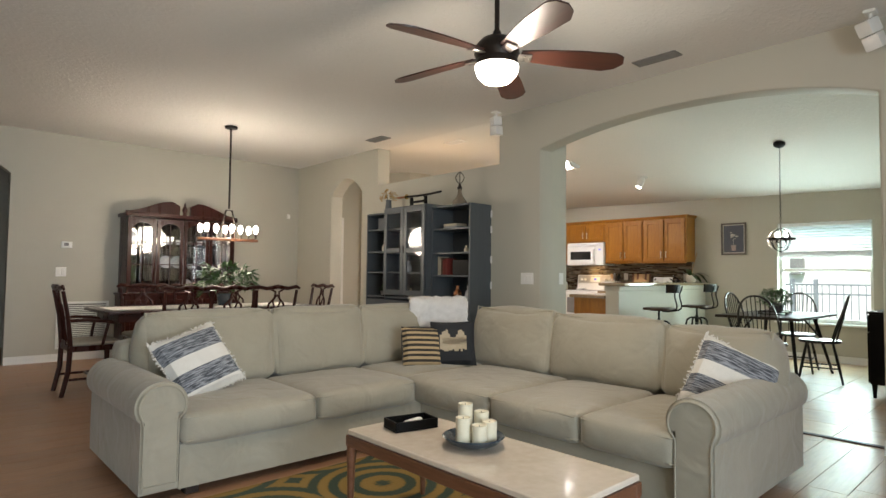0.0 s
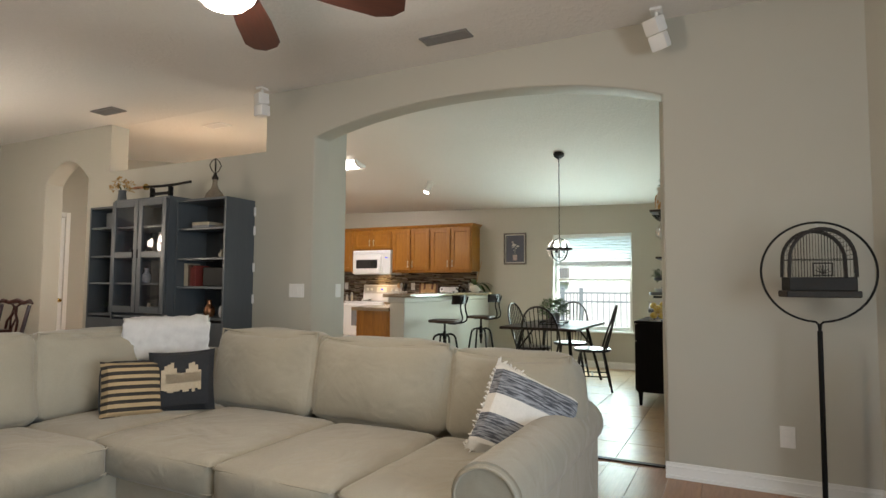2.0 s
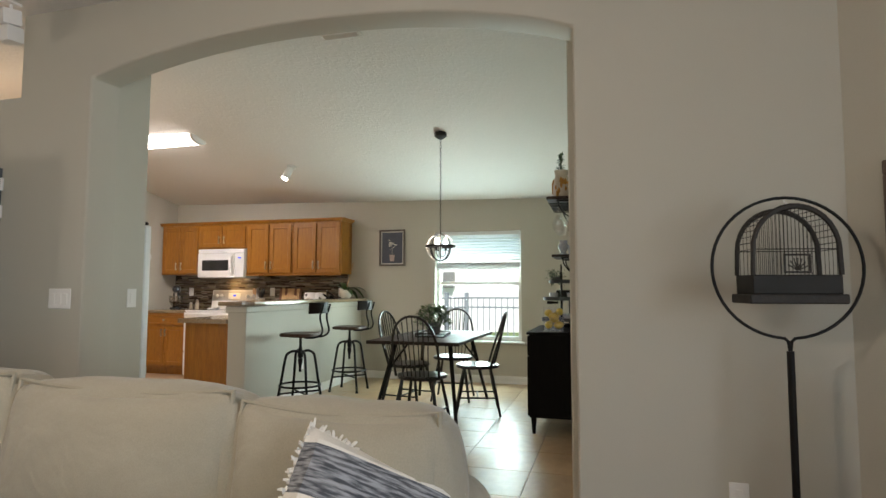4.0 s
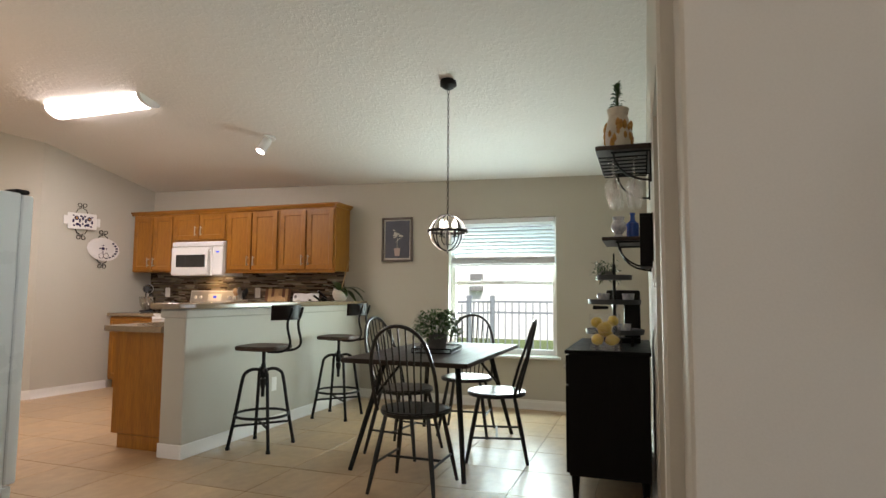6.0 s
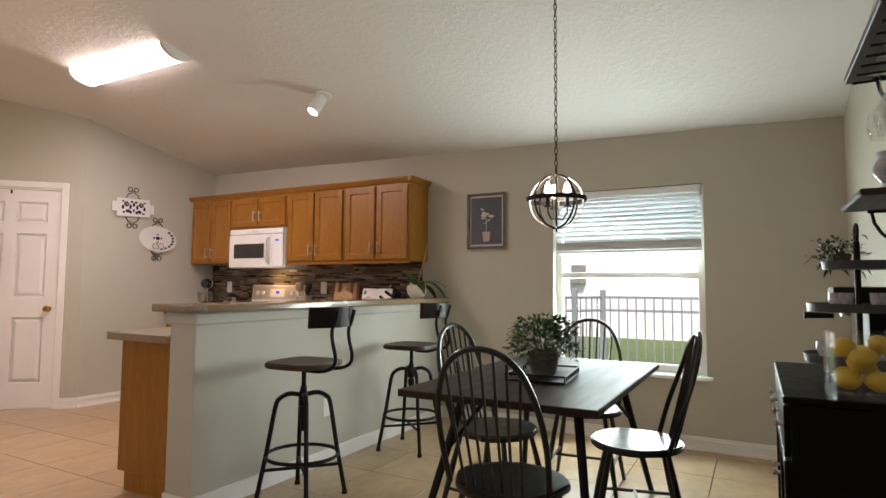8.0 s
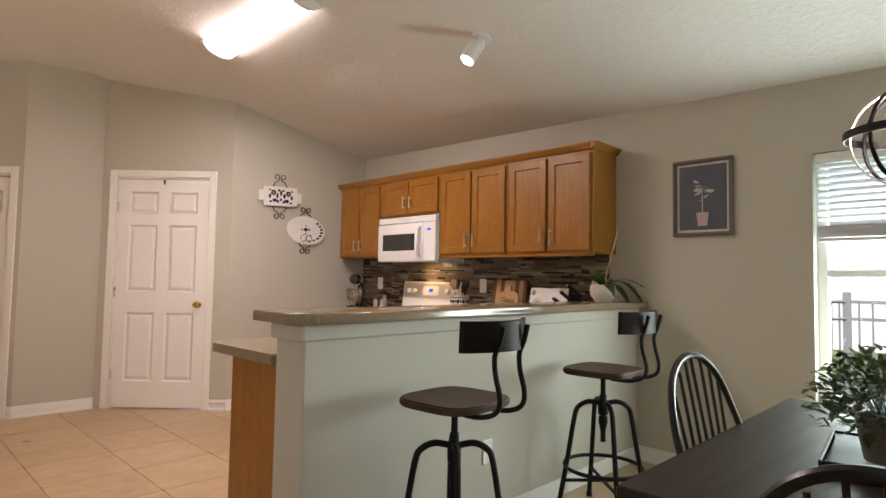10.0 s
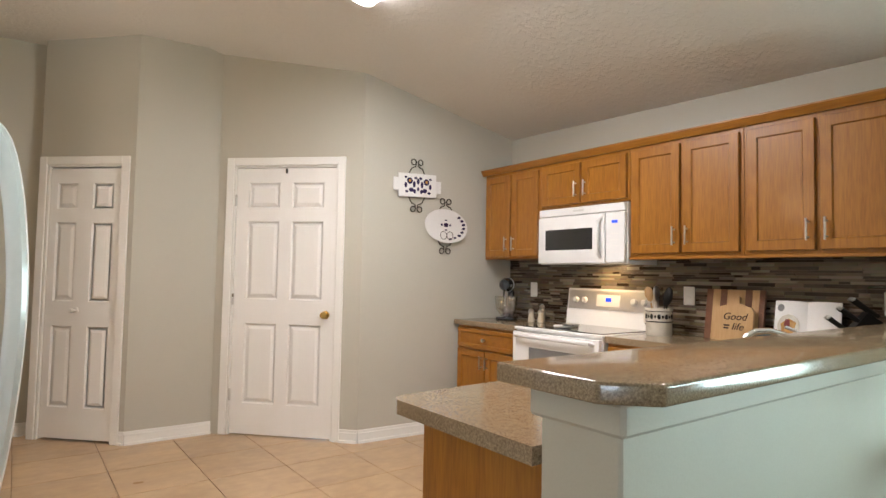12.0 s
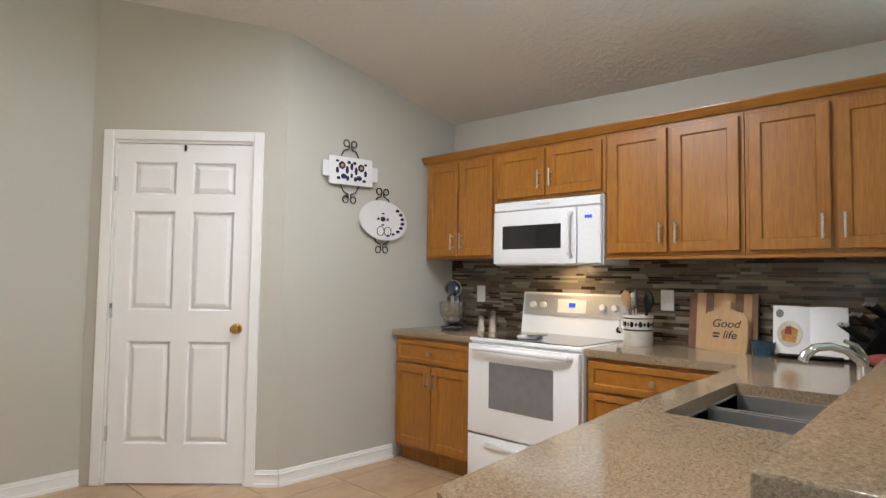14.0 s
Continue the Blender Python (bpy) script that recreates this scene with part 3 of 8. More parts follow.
def wall_cabinet(y_left, w, z0, z1, doors, depth=0.31, sides=("",)):
    c = thing("wall_cabinet", "honey oak wall cabinet with framed doors and bar pulls", "cabinet", facing_west(XW - 0.005 - depth, y_left), "wall cabinets")
    part("body", B(0, 0.0, z0, w, depth, z1, bevel=0.002), M_OAK, c)
    gap = 0.022
    dw = (w - 0.04 - gap * (doors - 1)) / doors
    for k in range(doors):
        d = part("door", shaker(dw, z1 - z0 - 0.045), M_OAK, c)
        d.matrix_basis = Matrix.Translation((0.02 + k * (dw + gap), -0.0205, z0 + 0.018))
        hx = dw - 0.03 if k % 2 == 0 else 0.03
        bar_pull(d, hx, 0.10, 0.11)
    return c


wall_cabinet(6.775, 0.63, 1.372, 2.07, 2)
wall_cabinet(6.143, 0.775, 1.735, 2.07, 2)
wall_cabinet(5.366, 0.715, 1.372, 2.07, 2)
wall_cabinet(4.649, 0.715, 1.372, 2.07, 2)
# crown along the top
prof = [(0, 0), (-0.012, 0.0), (-0.018, 0.010), (-0.034, 0.030), (-0.038, 0.036), (-0.038, 0.044), (0, 0.044)]
bm = prism(bmesh.new(), [(XW - 0.318 + a, 2.069 + b) for a, b in prof], 3.93, 6.80, "y")
prism(bm, [(3.934 + a, 2.069 + b) for a, b in prof], XW - 0.355, XW - 0.003, "x")
setting("trim_crown", bm, M_OAKH, "honey oak crown moulding along the wall cabinets", "trim", smooth=20)
setting("trim_light_rail", B(XW - 0.335, 3.934, 1.352, XW - 0.30, 5.362, 1.371, bevel=0.003), M_OAKH, "oak light rail under the wall cabinets", "trim")


def base_cabinet(m, w, depth, layout):
    c = thing("base_cabinet", "honey oak base cabinet with a drawer and framed doors", "cabinet", m, "base cabinets")
    part("body", B(0, 0.0, 0.10, w, depth, 0.84, bevel=0.002), M_OAK, c)
    part("toe_kick", B(0.0, 0.06, 0, w, depth, 0.098), M_OAK, c)
    x = 0.012
    for kind, dw in layout:
        if kind == "stack":
            zs = ((0.675, 0.82), (0.40, 0.66), (0.125, 0.385))
            for z0, z1 in zs:
                d = part("drawer", shaker(dw, z1 - z0, rail=0.035), M_OAKH, c)
                d.matrix_basis = Matrix.Translation((x, -0.0205, z0))
                part("handle", lathe(bmesh.new(), [(0, 0), (0.006, 0), (0.006, 0.016), (0.015, 0.022), (0.013, 0.03), (0, 0.032)], n=12), M_NICKEL, d, "round satin metal knob").matrix_basis = pose(dw / 2, 0, (z1 - z0) / 2, 90)
        else:
            d = part("drawer", shaker(dw, 0.145, rail=0.03), M_OAKH, c)
            d.matrix_basis = Matrix.Translation((x, -0.0205, 0.675))
            part("handle", lathe(bmesh.new(), [(0, 0), (0.006, 0), (0.006, 0.016), (0.015, 0.022), (0.013, 0.03), (0, 0.032)], n=12), M_NICKEL, d, "round satin metal knob").matrix_basis = pose(dw / 2, 0, 0.07, 90)
            for k in range(2):
                e = part("door", shaker(dw / 2 - 0.003, 0.535), M_OAK, c)
                e.matrix_basis = Matrix.Translation((x + k * (dw / 2 + 0.003), -0.0205, 0.125))
                bar_pull(e, dw / 2 - 0.03 if k == 0 else 0.03, 0.45, 0.10)
        x += dw + 0.012
    return c


FX = 8.785
base_cabinet(facing_west(FX, 6.800), 0.685, XW - FX - 0.005, [("pair", 0.661)])
base_cabinet(facing_west(FX, 5.345), 0.72, XW - FX - 0.005, [("stack", 0.69)])
# peninsula cabinet facing the stove, with a plain oak end
pc = thing("base_cabinet", "honey oak peninsula cabinet with a plain end panel", "cabinet", pose(8.72, 4.50, 0, 0, 0, 180), "base cabinets")
part("body", B(0, 0, 0.10, 1.85, 0.52, 0.64, bevel=0.002), M_OAK, pc)
part("end_panel", B(1.852, -0.012, 0.10, 1.872, 0.52, 0.84, bevel=0.002), M_OAK, pc)
part("end_panel", B(1.852, 0.05, 0.0, 1.87, 0.52, 0.098, bevel=0.001), M_OAK, pc)
part("front_rail", B(0, 0, 0.642, 1.85, 0.018, 0.84, bevel=0.002), M_OAK, pc)
part("toe_kick", B(0, 0.06, 0, 1.84, 0.52, 0.098), M_OAK, pc)
for k in range(4):
    d = part("door", shaker(0.44, 0.535), M_OAK, pc)
    d.matrix_basis = Matrix.Translation((0.02 + k * 0.455, -0.0205, 0.125))

# worktops
def slab_top(poly, z0, z1, holes=None):
    bm = prism(bmesh.new(), poly, z0, z1, "z")
    bmesh.ops.bevel(bm, geom=[e for e in bm.edges], offset=0.008, segments=3, profile=0.6, affect="EDGES", clamp_overlap=True)
    return bm


bm = slab_top([(8.76, 6.112), (XW - 0.004, 6.112), (XW - 0.004, 6.796), (8.76, 6.836)], 0.843, 0.882)
solid("worktop", bm, M_QUARTZ, "speckled brown stone worktop beside the stove", "worktop")
# L-shaped worktop in strips that leave the sink open
SX0, SX1, SY0, SY1 = 7.62, 8.27, 4.12, 4.49
bm = bmesh.new()
ch = 0.07
prism(bm, [(6.745, 3.982), (SX0, 3.982), (SX0, 4.60), (7.60, 4.60), (6.80, 4.545), (6.765, 4.532), (6.748, 4.50)], 0.843, 0.882, "z")
prism(bm, [(SX0, 3.982), (SX1, 3.982), (SX1, SY0), (SX0, SY0)], 0.843, 0.882, "z")
prism(bm, [(SX0, SY1), (SX1, SY1), (SX1, 4.60), (SX0, 4.60)], 0.843, 0.882, "z")
prism(bm, [(SX1, 3.982), (XW - 0.004, 3.982), (XW - 0.004, 5.350), (8.76, 5.350), (8.76, 4.64), (8.70, 4.60), (8.45, 4.60), (SX1, 4.60)], 0.843, 0.882, "z")
bmesh.ops.remove_doubles(bm, verts=bm.verts, dist=0.0005)
solid("worktop", bm, M_QUARTZ, "speckled brown stone worktop with a sink cut-out", "worktop", smooth=20)
bm = slab_top([(6.77, 3.70), (XW - 0.003, 3.70), (XW - 0.003, 4.035), (6.69, 4.035), (6.69, 3.78)], 1.010, 1.050)
solid("worktop", bm, M_QUARTZ, "speckled brown stone raised bar top", "worktop")

# double sink and tap
sk = thing("sink", "brushed steel double undermount sink", "sink", pose(SX0, SY0, 0.671))
for x0, x1 in ((0.0, 0.345), (0.37, SX1 - SX0)):
    bm = bmesh.new()
    w, d, t = SX1 - SX0, SY1 - SY0, 0.008
    box(bm, x0, 0, 0, x1, d, t)
    box(bm, x0, 0, t, x0 + t, d, 0.172)
    box(bm, x1 - t, 0, t, x1, d, 0.172)
    box(bm, x0 + t, 0, t, x1 - t, t, 0.172)
    box(bm, x0 + t, d - t, t, x1 - t, d, 0.172)
    part("basin", bm, M_SINK, sk)
    part("drain", lathe(bmesh.new(), [(0, 0.004), (0.035, 0.004), (0.045, 0.0)], at=((x0 + x1) / 2, d / 2, t), n=20), M_NICKEL, sk)
part("divider", B(0.345, 0, 0.14, 0.37, SY1 - SY0, 0.165, bevel=0.006, seg=3), M_SINK, sk)
tp = thing("kitchen_tap", "chrome arched kitchen tap beside the sink", "tap", pose(8.40, 4.13, 0.882))
part("base", lathe(bmesh.new(), [(0, 0), (0.032, 0), (0.032, 0.012), (0.024, 0.02), (0.022, 0.07), (0.02, 0.085), (0, 0.085)], n=20), M_CHROME, tp)
part("spout", sweep(bmesh.new(), [(0, 0, 0.07), (-0.012, 0.012, 0.105), (-0.045, 0.04, 0.135), (-0.09, 0.08, 0.15), (-0.13, 0.115, 0.145), (-0.155, 0.14, 0.12), (-0.16, 0.145, 0.10)], [0.014, 0.014, 0.013, 0.013, 0.014, 0.016, 0.016], n=14), M_CHROME, tp)
part("lever", sweep(bmesh.new(), [(0, 0, 0.08), (0.01, -0.005, 0.11), (0.0, 0.02, 0.15), (-0.02, 0.05, 0.165)], [0.012, 0.010, 0.008, 0.007]), M_CHROME, tp)

# stove
st = thing("stove", "white electric range with a black glass top", "stove", facing_west(8.735, 6.106, -0.03) @ Matrix.Diagonal((1, 0.925, 1, 1)))
SW = 0.752
part("body", B(0, 0.02, 0.03, SW, 0.64, 0.895, bevel=0.004), M_WHITEAPP, st)
part("cooktop", B(0.0, 0.0, 0.896, SW, 0.60, 0.916, bevel=0.006, seg=2), M_WHITEAPP, st)
part("glass_top", B(0.03, 0.035, 0.914, SW - 0.03, 0.575, 0.9205, bevel=0.002), M_DARKGLASS, st, "black glass cooking surface")
od = part("oven_door", B(0.006, -0.022, 0.365, SW - 0.006, 0.019, 0.885, bevel=0.008, seg=2), M_WHITEAPP, st)
part("oven_window", B(0.165, -0.026, 0.52, SW - 0.155, -0.020, 0.785, bevel=0.002), M_OVENGLASS, od, "grey glass oven window")
bm = sweep(bmesh.new(), [(0.05, -0.02, 0.855), (0.06, -0.052, 0.862), (0.16, -0.062, 0.862), (SW - 0.16, -0.062, 0.862), (SW - 0.06, -0.052, 0.862), (SW - 0.05, -0.02, 0.855)], 0.014, n=10)
part("handle", bm, M_WHITEAPP, od)
dr = part("drawer", B(0.006, -0.018, 0.045, SW - 0.006, 0.019, 0.352, bevel=0.006, seg=2), M_WHITEAPP, st)
part("handle", B(0.14, -0.034, 0.295, SW - 0.14, -0.017, 0.318, bevel=0.006, seg=2), M_WHITEAPP, dr)
bp = part("back_panel", prism(bmesh.new(), [(0.585, 0.917), (0.645, 0.917), (0.645, 1.185), (0.625, 1.185)], 0.0, SW, "x"), M_WHITEAPP, st)
part("control_face", prism(bmesh.new(), [(0.598, 1.035), (0.604, 1.035), (0.6265, 1.17), (0.6195, 1.17)], 0.015, SW - 0.015, "x"), M_RANGE, st, "brushed steel control face")
M_BLUE = glow("blue_clock", (0.015, 0.07, 0.75), 0.4)
part("clock", prism(bmesh.new(), [(0.6025, 1.095), (0.6085, 1.095), (0.614, 1.122), (0.608, 1.122)], 0.352, 0.398, "x"), M_BLUE, st, "small blue lit clock")
part("clock_frame", prism(bmesh.new(), [(0.601, 1.06), (0.606, 1.06), (0.6195, 1.145), (0.6145, 1.145)], 0.27, 0.47, "x"), M_SHELL, st)
for x in (0.085, 0.165, SW - 0.165, SW - 0.085):
    part("dial", place(lathe(bmesh.new(), [(0, 0), (0.023, 0), (0.021, 0.018), (0.016, 0.022), (0, 0.022)], n=16), pose(x, 0.609, 1.10, 80)), M_SHELL, st)
part("badge", place(lathe(bmesh.new(), [(0, 0), (0.02, 0), (0.018, 0.004), (0, 0.005)], n=16), pose(SW - 0.055, 0.592, 0.975, 84)), M_DARKGLASS, st, "round dark badge")
solid("spoon_rest", B(-0.09, -0.06, 0, 0.09, 0.06, 0.022, bevel=0.02, seg=3), M_WHITEAPP, "white spoon rest on the stove", "spoon rest", pose(8.93, 5.80, 0.891, 0, 0, 20))
bm = lathe(bmesh.new(), [(0, 0.0), (0.055, 0.0), (0.06, 0.006), (0, 0.008)], at=(0, 0, 0), n=20, sx=1.4)
solid("cooking_ladle", bm, M_STEEL, "flat metal ladle on the spoon rest", "utensil", pose(8.91, 5.74, 0.913, 0, 0, 20))

# microwave under the short cabinet
mw = thing("microwave", "white over-range microwave with a dark window", "microwave", facing_west(8.985, 6.128))
part("body", B(0, 0.03, 1.325, 0.757, 0.36, 1.728, bevel=0.004), M_WHITEAPP, mw)
md = part("door", B(0.004, 0.0, 1.332, 0.60, 0.029, 1.664, bevel=0.008, seg=2), M_WHITEAPP, mw)
part("window", B(0.075, -0.004, 1.425, 0.50, 0.002, 1.572, bevel=0.003), M_DARKGLASS, md, "dark glass window")
part("handle", sweep(bmesh.new(), [(0.565, 0.0, 1.37), (0.565, -0.035, 1.40), (0.565, -0.042, 1.50), (0.565, -0.035, 1.60), (0.565, 0.0, 1.63)], 0.012, n=10), M_WHITEAPP, md)
part("control_panel", B(0.604, 0.0, 1.332, 0.753, 0.029, 1.664, bevel=0.006), M_WHITEAPP, mw)
part("vent_grille", B(0.004, 0.004, 1.668, 0.753, 0.029, 1.724, bevel=0.006), M_WHITEAPP, mw)
part("clock", B(0.655, -0.002, 1.592, 0.70, 0.001, 1.61), M_BLUE, mw, "small blue lit clock")
part("badge", B(0.33, 0.002, 1.690, 0.42, 0.006, 1.702), M_STEEL, mw)
for r in range(4):
    part("button_row", B(0.645, -0.001, 1.40 + r * 0.04, 0.71, 0.001, 1.405 + r * 0.04), M_SHELL, mw)

# fridge beside the arch
fr = thing("fridge", "white two-door fridge with a curved handle", "fridge", pose(5.83, 4.0, 0, 0, 0, 90))
part("body", B(0, 0.07, 0.02, 0.90, 0.74, 1.655, bevel=0.008), M_FRIDGE, fr)
for x0, x1 in ((0.0, 0.535), (0.541, 0.90)):
    d = part("door", B(x0, 0.0, 0.10, x1, 0.066, 1.65, bevel=0.018, seg=3), M_FRIDGE, fr)
    hx = x1 - 0.04 if x0 == 0 else x0 + 0.04
    part("handle", sweep(bmesh.new(), curved([(hx, 0.01, 0.72), (hx, -0.03, 0.78), (hx, -0.055, 0.95), (hx, -0.065, 1.16), (hx, -0.053, 1.34), (hx, -0.028, 1.46), (hx, 0.01, 1.50)]), 0.019, n=10, flat=0.8), M_WHITEAPP, d)
part("grille", B(0.01, 0.02, 0.02, 0.89, 0.07, 0.09, bevel=0.004), M_FRIDGE, fr)
part("hinge_cover", B(0.02, 0.01, 1.656, 0.12, 0.09, 1.68, bevel=0.008), M_BLACKM, fr, "dark hinge cover")


# ceiling lights of the kitchen, under the slope
def tilt_at(x, y):
    """A pose on the sloping ceiling, looking down."""
    return Matrix.Translation((x, y, vault(x, y))) @ pose(0, 0, 0, 0, math.degrees(math.atan(0.215)) if x > 7.0 else 0, 0)


fl = thing("ceiling_light", "lit white wraparound fluorescent ceiling light", "ceiling light", tilt_at(7.375, 5.44))


def lens_profile(w, d):
    return [(w, -0.002)] + [(w * math.cos(a), -0.012 - d * math.sin(a)) for a in [math.pi * k / 12 for k in range(13)]] + [(-w, -0.002)]


part("diffuser", prism(bmesh.new(), lens_profile(0.112, 0.058), -0.545, 0.545, "y"), M_TUBE, fl, "lit white diffuser")
for y0, y1 in ((-0.59, -0.547), (0.547, 0.59)):
    part("end_cap", prism(bmesh.new(), lens_profile(0.118, 0.063), y0, y1, "y"), M_SHELL, fl)
area("fluorescent_light", (7.38, 5.44, vault(7.375) - 0.105), (7.27, 5.44, 0), 0.2, 1.05, 30, (1, 0.93, 0.86))
sp = thing("spotlight", "white cylindrical ceiling spotlight, lit", "spotlight", tilt_at(8.17, 4.19))
part("canopy", lathe(bmesh.new(), [(0, 0), (0.06, 0), (0.06, -0.02), (0.02, -0.028), (0, -0.028)], n=20), M_SHELL, sp)
part("can", place(lathe(bmesh.new(), [(0, 0.0), (0.035, 0.0), (0.044, -0.02), (0.048, -0.16), (0.04, -0.16), (0.04, -0.14), (0, -0.14)], n=20), pose(-0.01, 0, -0.03, 10, 18, 0)), M_SHELL, sp)
part("lamp", place(lathe(bmesh.new(), [(0, -0.145), (0.038, -0.145), (0.038, -0.150), (0, -0.150)], n=20), pose(-0.01, 0, -0.03, 10, 18, 0)), M_BULB, sp, "lit lamp")
s = new("spot_beam", bpy.data.lights.new("spot_beam", "SPOT"))
s.data.energy, s.data.color, s.data.spot_size, s.data.shadow_soft_size = 12, (1, 0.90, 0.76), radians(95), 0.04
s.matrix_world = look((8.09, 4.22, vault(8.12, 4.2) - 0.24), (7.7, 4.5, 0))
# the cooker hood's small lamp over the stove
area("hood_lamp", (9.18, 5.72, 1.318), (9.22, 5.72, 0.9), 0.08, 0.18, 1.2, (1, 0.66, 0.30))

# ---- living room ----
def on(bm, m):
    return place(bm, m)


def piping(pts, r=0.0065, closed=True):
    return sweep(bmesh.new(), pts, r, n=6, closed=closed)


# L-shaped sofa: one piece with its cushions
sofa = thing("sofa", "sage-beige L-shaped sectional sofa with rolled arms and loose back cushions", "sofa")
part("base", prism(bmesh.new(), [(1.17, 2.95), (2.75, 2.95), (2.75, 1.14), (3.92, 1.14), (3.92, 3.98), (1.17, 3.98)], 0.05, 0.27, "z"), M_SOFA, sofa)
part("back_frame", soft(bmesh.new(), 3.76, 1.10, 0.20, 3.98, 4.05, 0.70, 0.01, 0.05, 8), M_SOFA, sofa)
part("back_frame", soft(bmesh.new(), 1.10, 3.84, 0.20, 3.78, 4.05, 0.70, 0.01, 0.05, 8), M_SOFA, sofa)
for x, y in ((1.25, 3.02), (2.82, 1.22), (3.8, 1.22), (1.25, 3.9), (3.8, 3.9)):
    part("foot", B(x - 0.035, y - 0.035, 0, x + 0.035, y + 0.035, 0.052, bevel=0.006), M_ESP, sofa)


def seat_cushion(x0, y0, x1, y1, seed):
    c = part("seat_cushion", soft(bmesh.new(), x0 + 0.006, y0 + 0.006, 0.255, x1 - 0.006, y1 - 0.006, 0.425, 0.022, 0.04, 9, 0.006, seed), M_SOFA, sofa)
    for z in (0.285, 0.40):
        r = 0.022
        part("piping", piping([(x0 + r, y0 + 0.008, z), (x1 - r, y0 + 0.008, z), (x1 - 0.008, y0 + r, z), (x1 - 0.008, y1 - r, z), (x1 - r, y1 - 0.008, z), (x0 + r, y1 - 0.008, z), (x0 + 0.008, y1 - r, z), (x0 + 0.008, y0 + r, z)], 0.004), M_PIPE, c)


for a in ((1.17, 2.915, 1.94, 3.66, 1), (1.94, 2.915, 2.70, 3.66, 2), (2.70, 2.28, 3.56, 3.10, 3), (2.69, 1.65, 3.56, 2.28, 4), (2.69, 1.14, 3.56, 1.65, 5), (2.70, 3.10, 3.56, 3.66, 6)):
    seat_cushion(*a)


def back_cushion(w, h, d, m, seed):
    bm = soft(bmesh.new(), -w / 2, -d / 2, 0, w / 2, d / 2, h, 0.055, 0.055, 10, 0.014, seed)
    for v in bm.verts:
        k = max(0.0, v.co.z / h - 0.75) * 4
        v.co.z += 0.028 * k * (abs(v.co.x) / (w / 2)) ** 2 - 0.012 * k
    c = part("back_cushion", bm, M_SOFA, sofa)
    c.matrix_basis = m
    x, z0, z1 = w / 2 - 0.014, 0.03, h - 0.004
    arch = [(-x + 2 * x * i / 12, -d / 2 + 0.030, z1 - 0.006 + 0.024 * abs(2 * i / 12 - 1) ** 2) for i in range(13)]
    part("piping", piping([(-x, -d / 2 + 0.03, z0), *[(-x, -d / 2 + 0.03, z1 * f) for f in (0.4, 0.8)], *arch, *[(x, -d / 2 + 0.03, z1 * f) for f in (0.8, 0.4)], (x, -d / 2 + 0.03, z0)], 0.0075), M_PIPE, c)


for y0, y1, s, h in ((1.01, 1.64, 1, 0.415), (1.64, 2.49, 2, 0.44), (2.49, 3.28, 3, 0.455)):
    back_cushion(y1 - y0 - 0.008, h, 0.22, pose(3.65, (y0 + y1) / 2, 0.395, -9, 0, -90), s)
for x0, x1, s in ((1.19, 2.03, 4), (2.03, 2.78, 5), (2.78, 3.62, 6)):
    back_cushion(x1 - x0 - 0.008, 0.46, 0.22, pose((x0 + x1) / 2, 3.74, 0.395, -9, 0, 0), s)


def rolled_arm(m, ln):
    prof = [(0.02, 0.06), (0.20, 0.06), (0.20, 0.42)] + arc(0.115, 0.475, 0.125, 0.118, -28, 208, 14) + [(0.02, 0.40)]
    bm = prism(bmesh.new(), prof, 0.0, ln, "y")
    bmesh.ops.bevel(bm, geom=[e for e in bm.edges if abs(e.verts[0].co.y - e.verts[1].co.y) < 1e-5], offset=0.018, segments=3, affect="EDGES", clamp_overlap=True)
    a = part("arm", bm, M_SOFA, sofa)
    a.matrix_basis = m
    part("piping", piping([(p[0], -0.001, p[1]) for p in [(0.03, 0.10), (0.19, 0.10), (0.19, 0.40)] + arc(0.115, 0.475, 0.108, 0.10, -28, 208, 14) + [(0.03, 0.38)]], 0.005), M_PIPE, a)


rolled_arm(pose(0.965, 2.93, 0), 1.05)
rolled_arm(Matrix.Translation((2.71, 0.955, 0)) @ pose(0, 0, 0, 0, 0, -90) @ Matrix.Diagonal((-1, 1, 1, 1)), 1.25)

# cushions and throw on the sofa
M_CREAM = mat("cream_woven_cotton", (0.72, 0.69, 0.63), (0.60, 0.57, 0.52), 0.95, scale=12, fine=160, bump=0.5, depth=0.004)


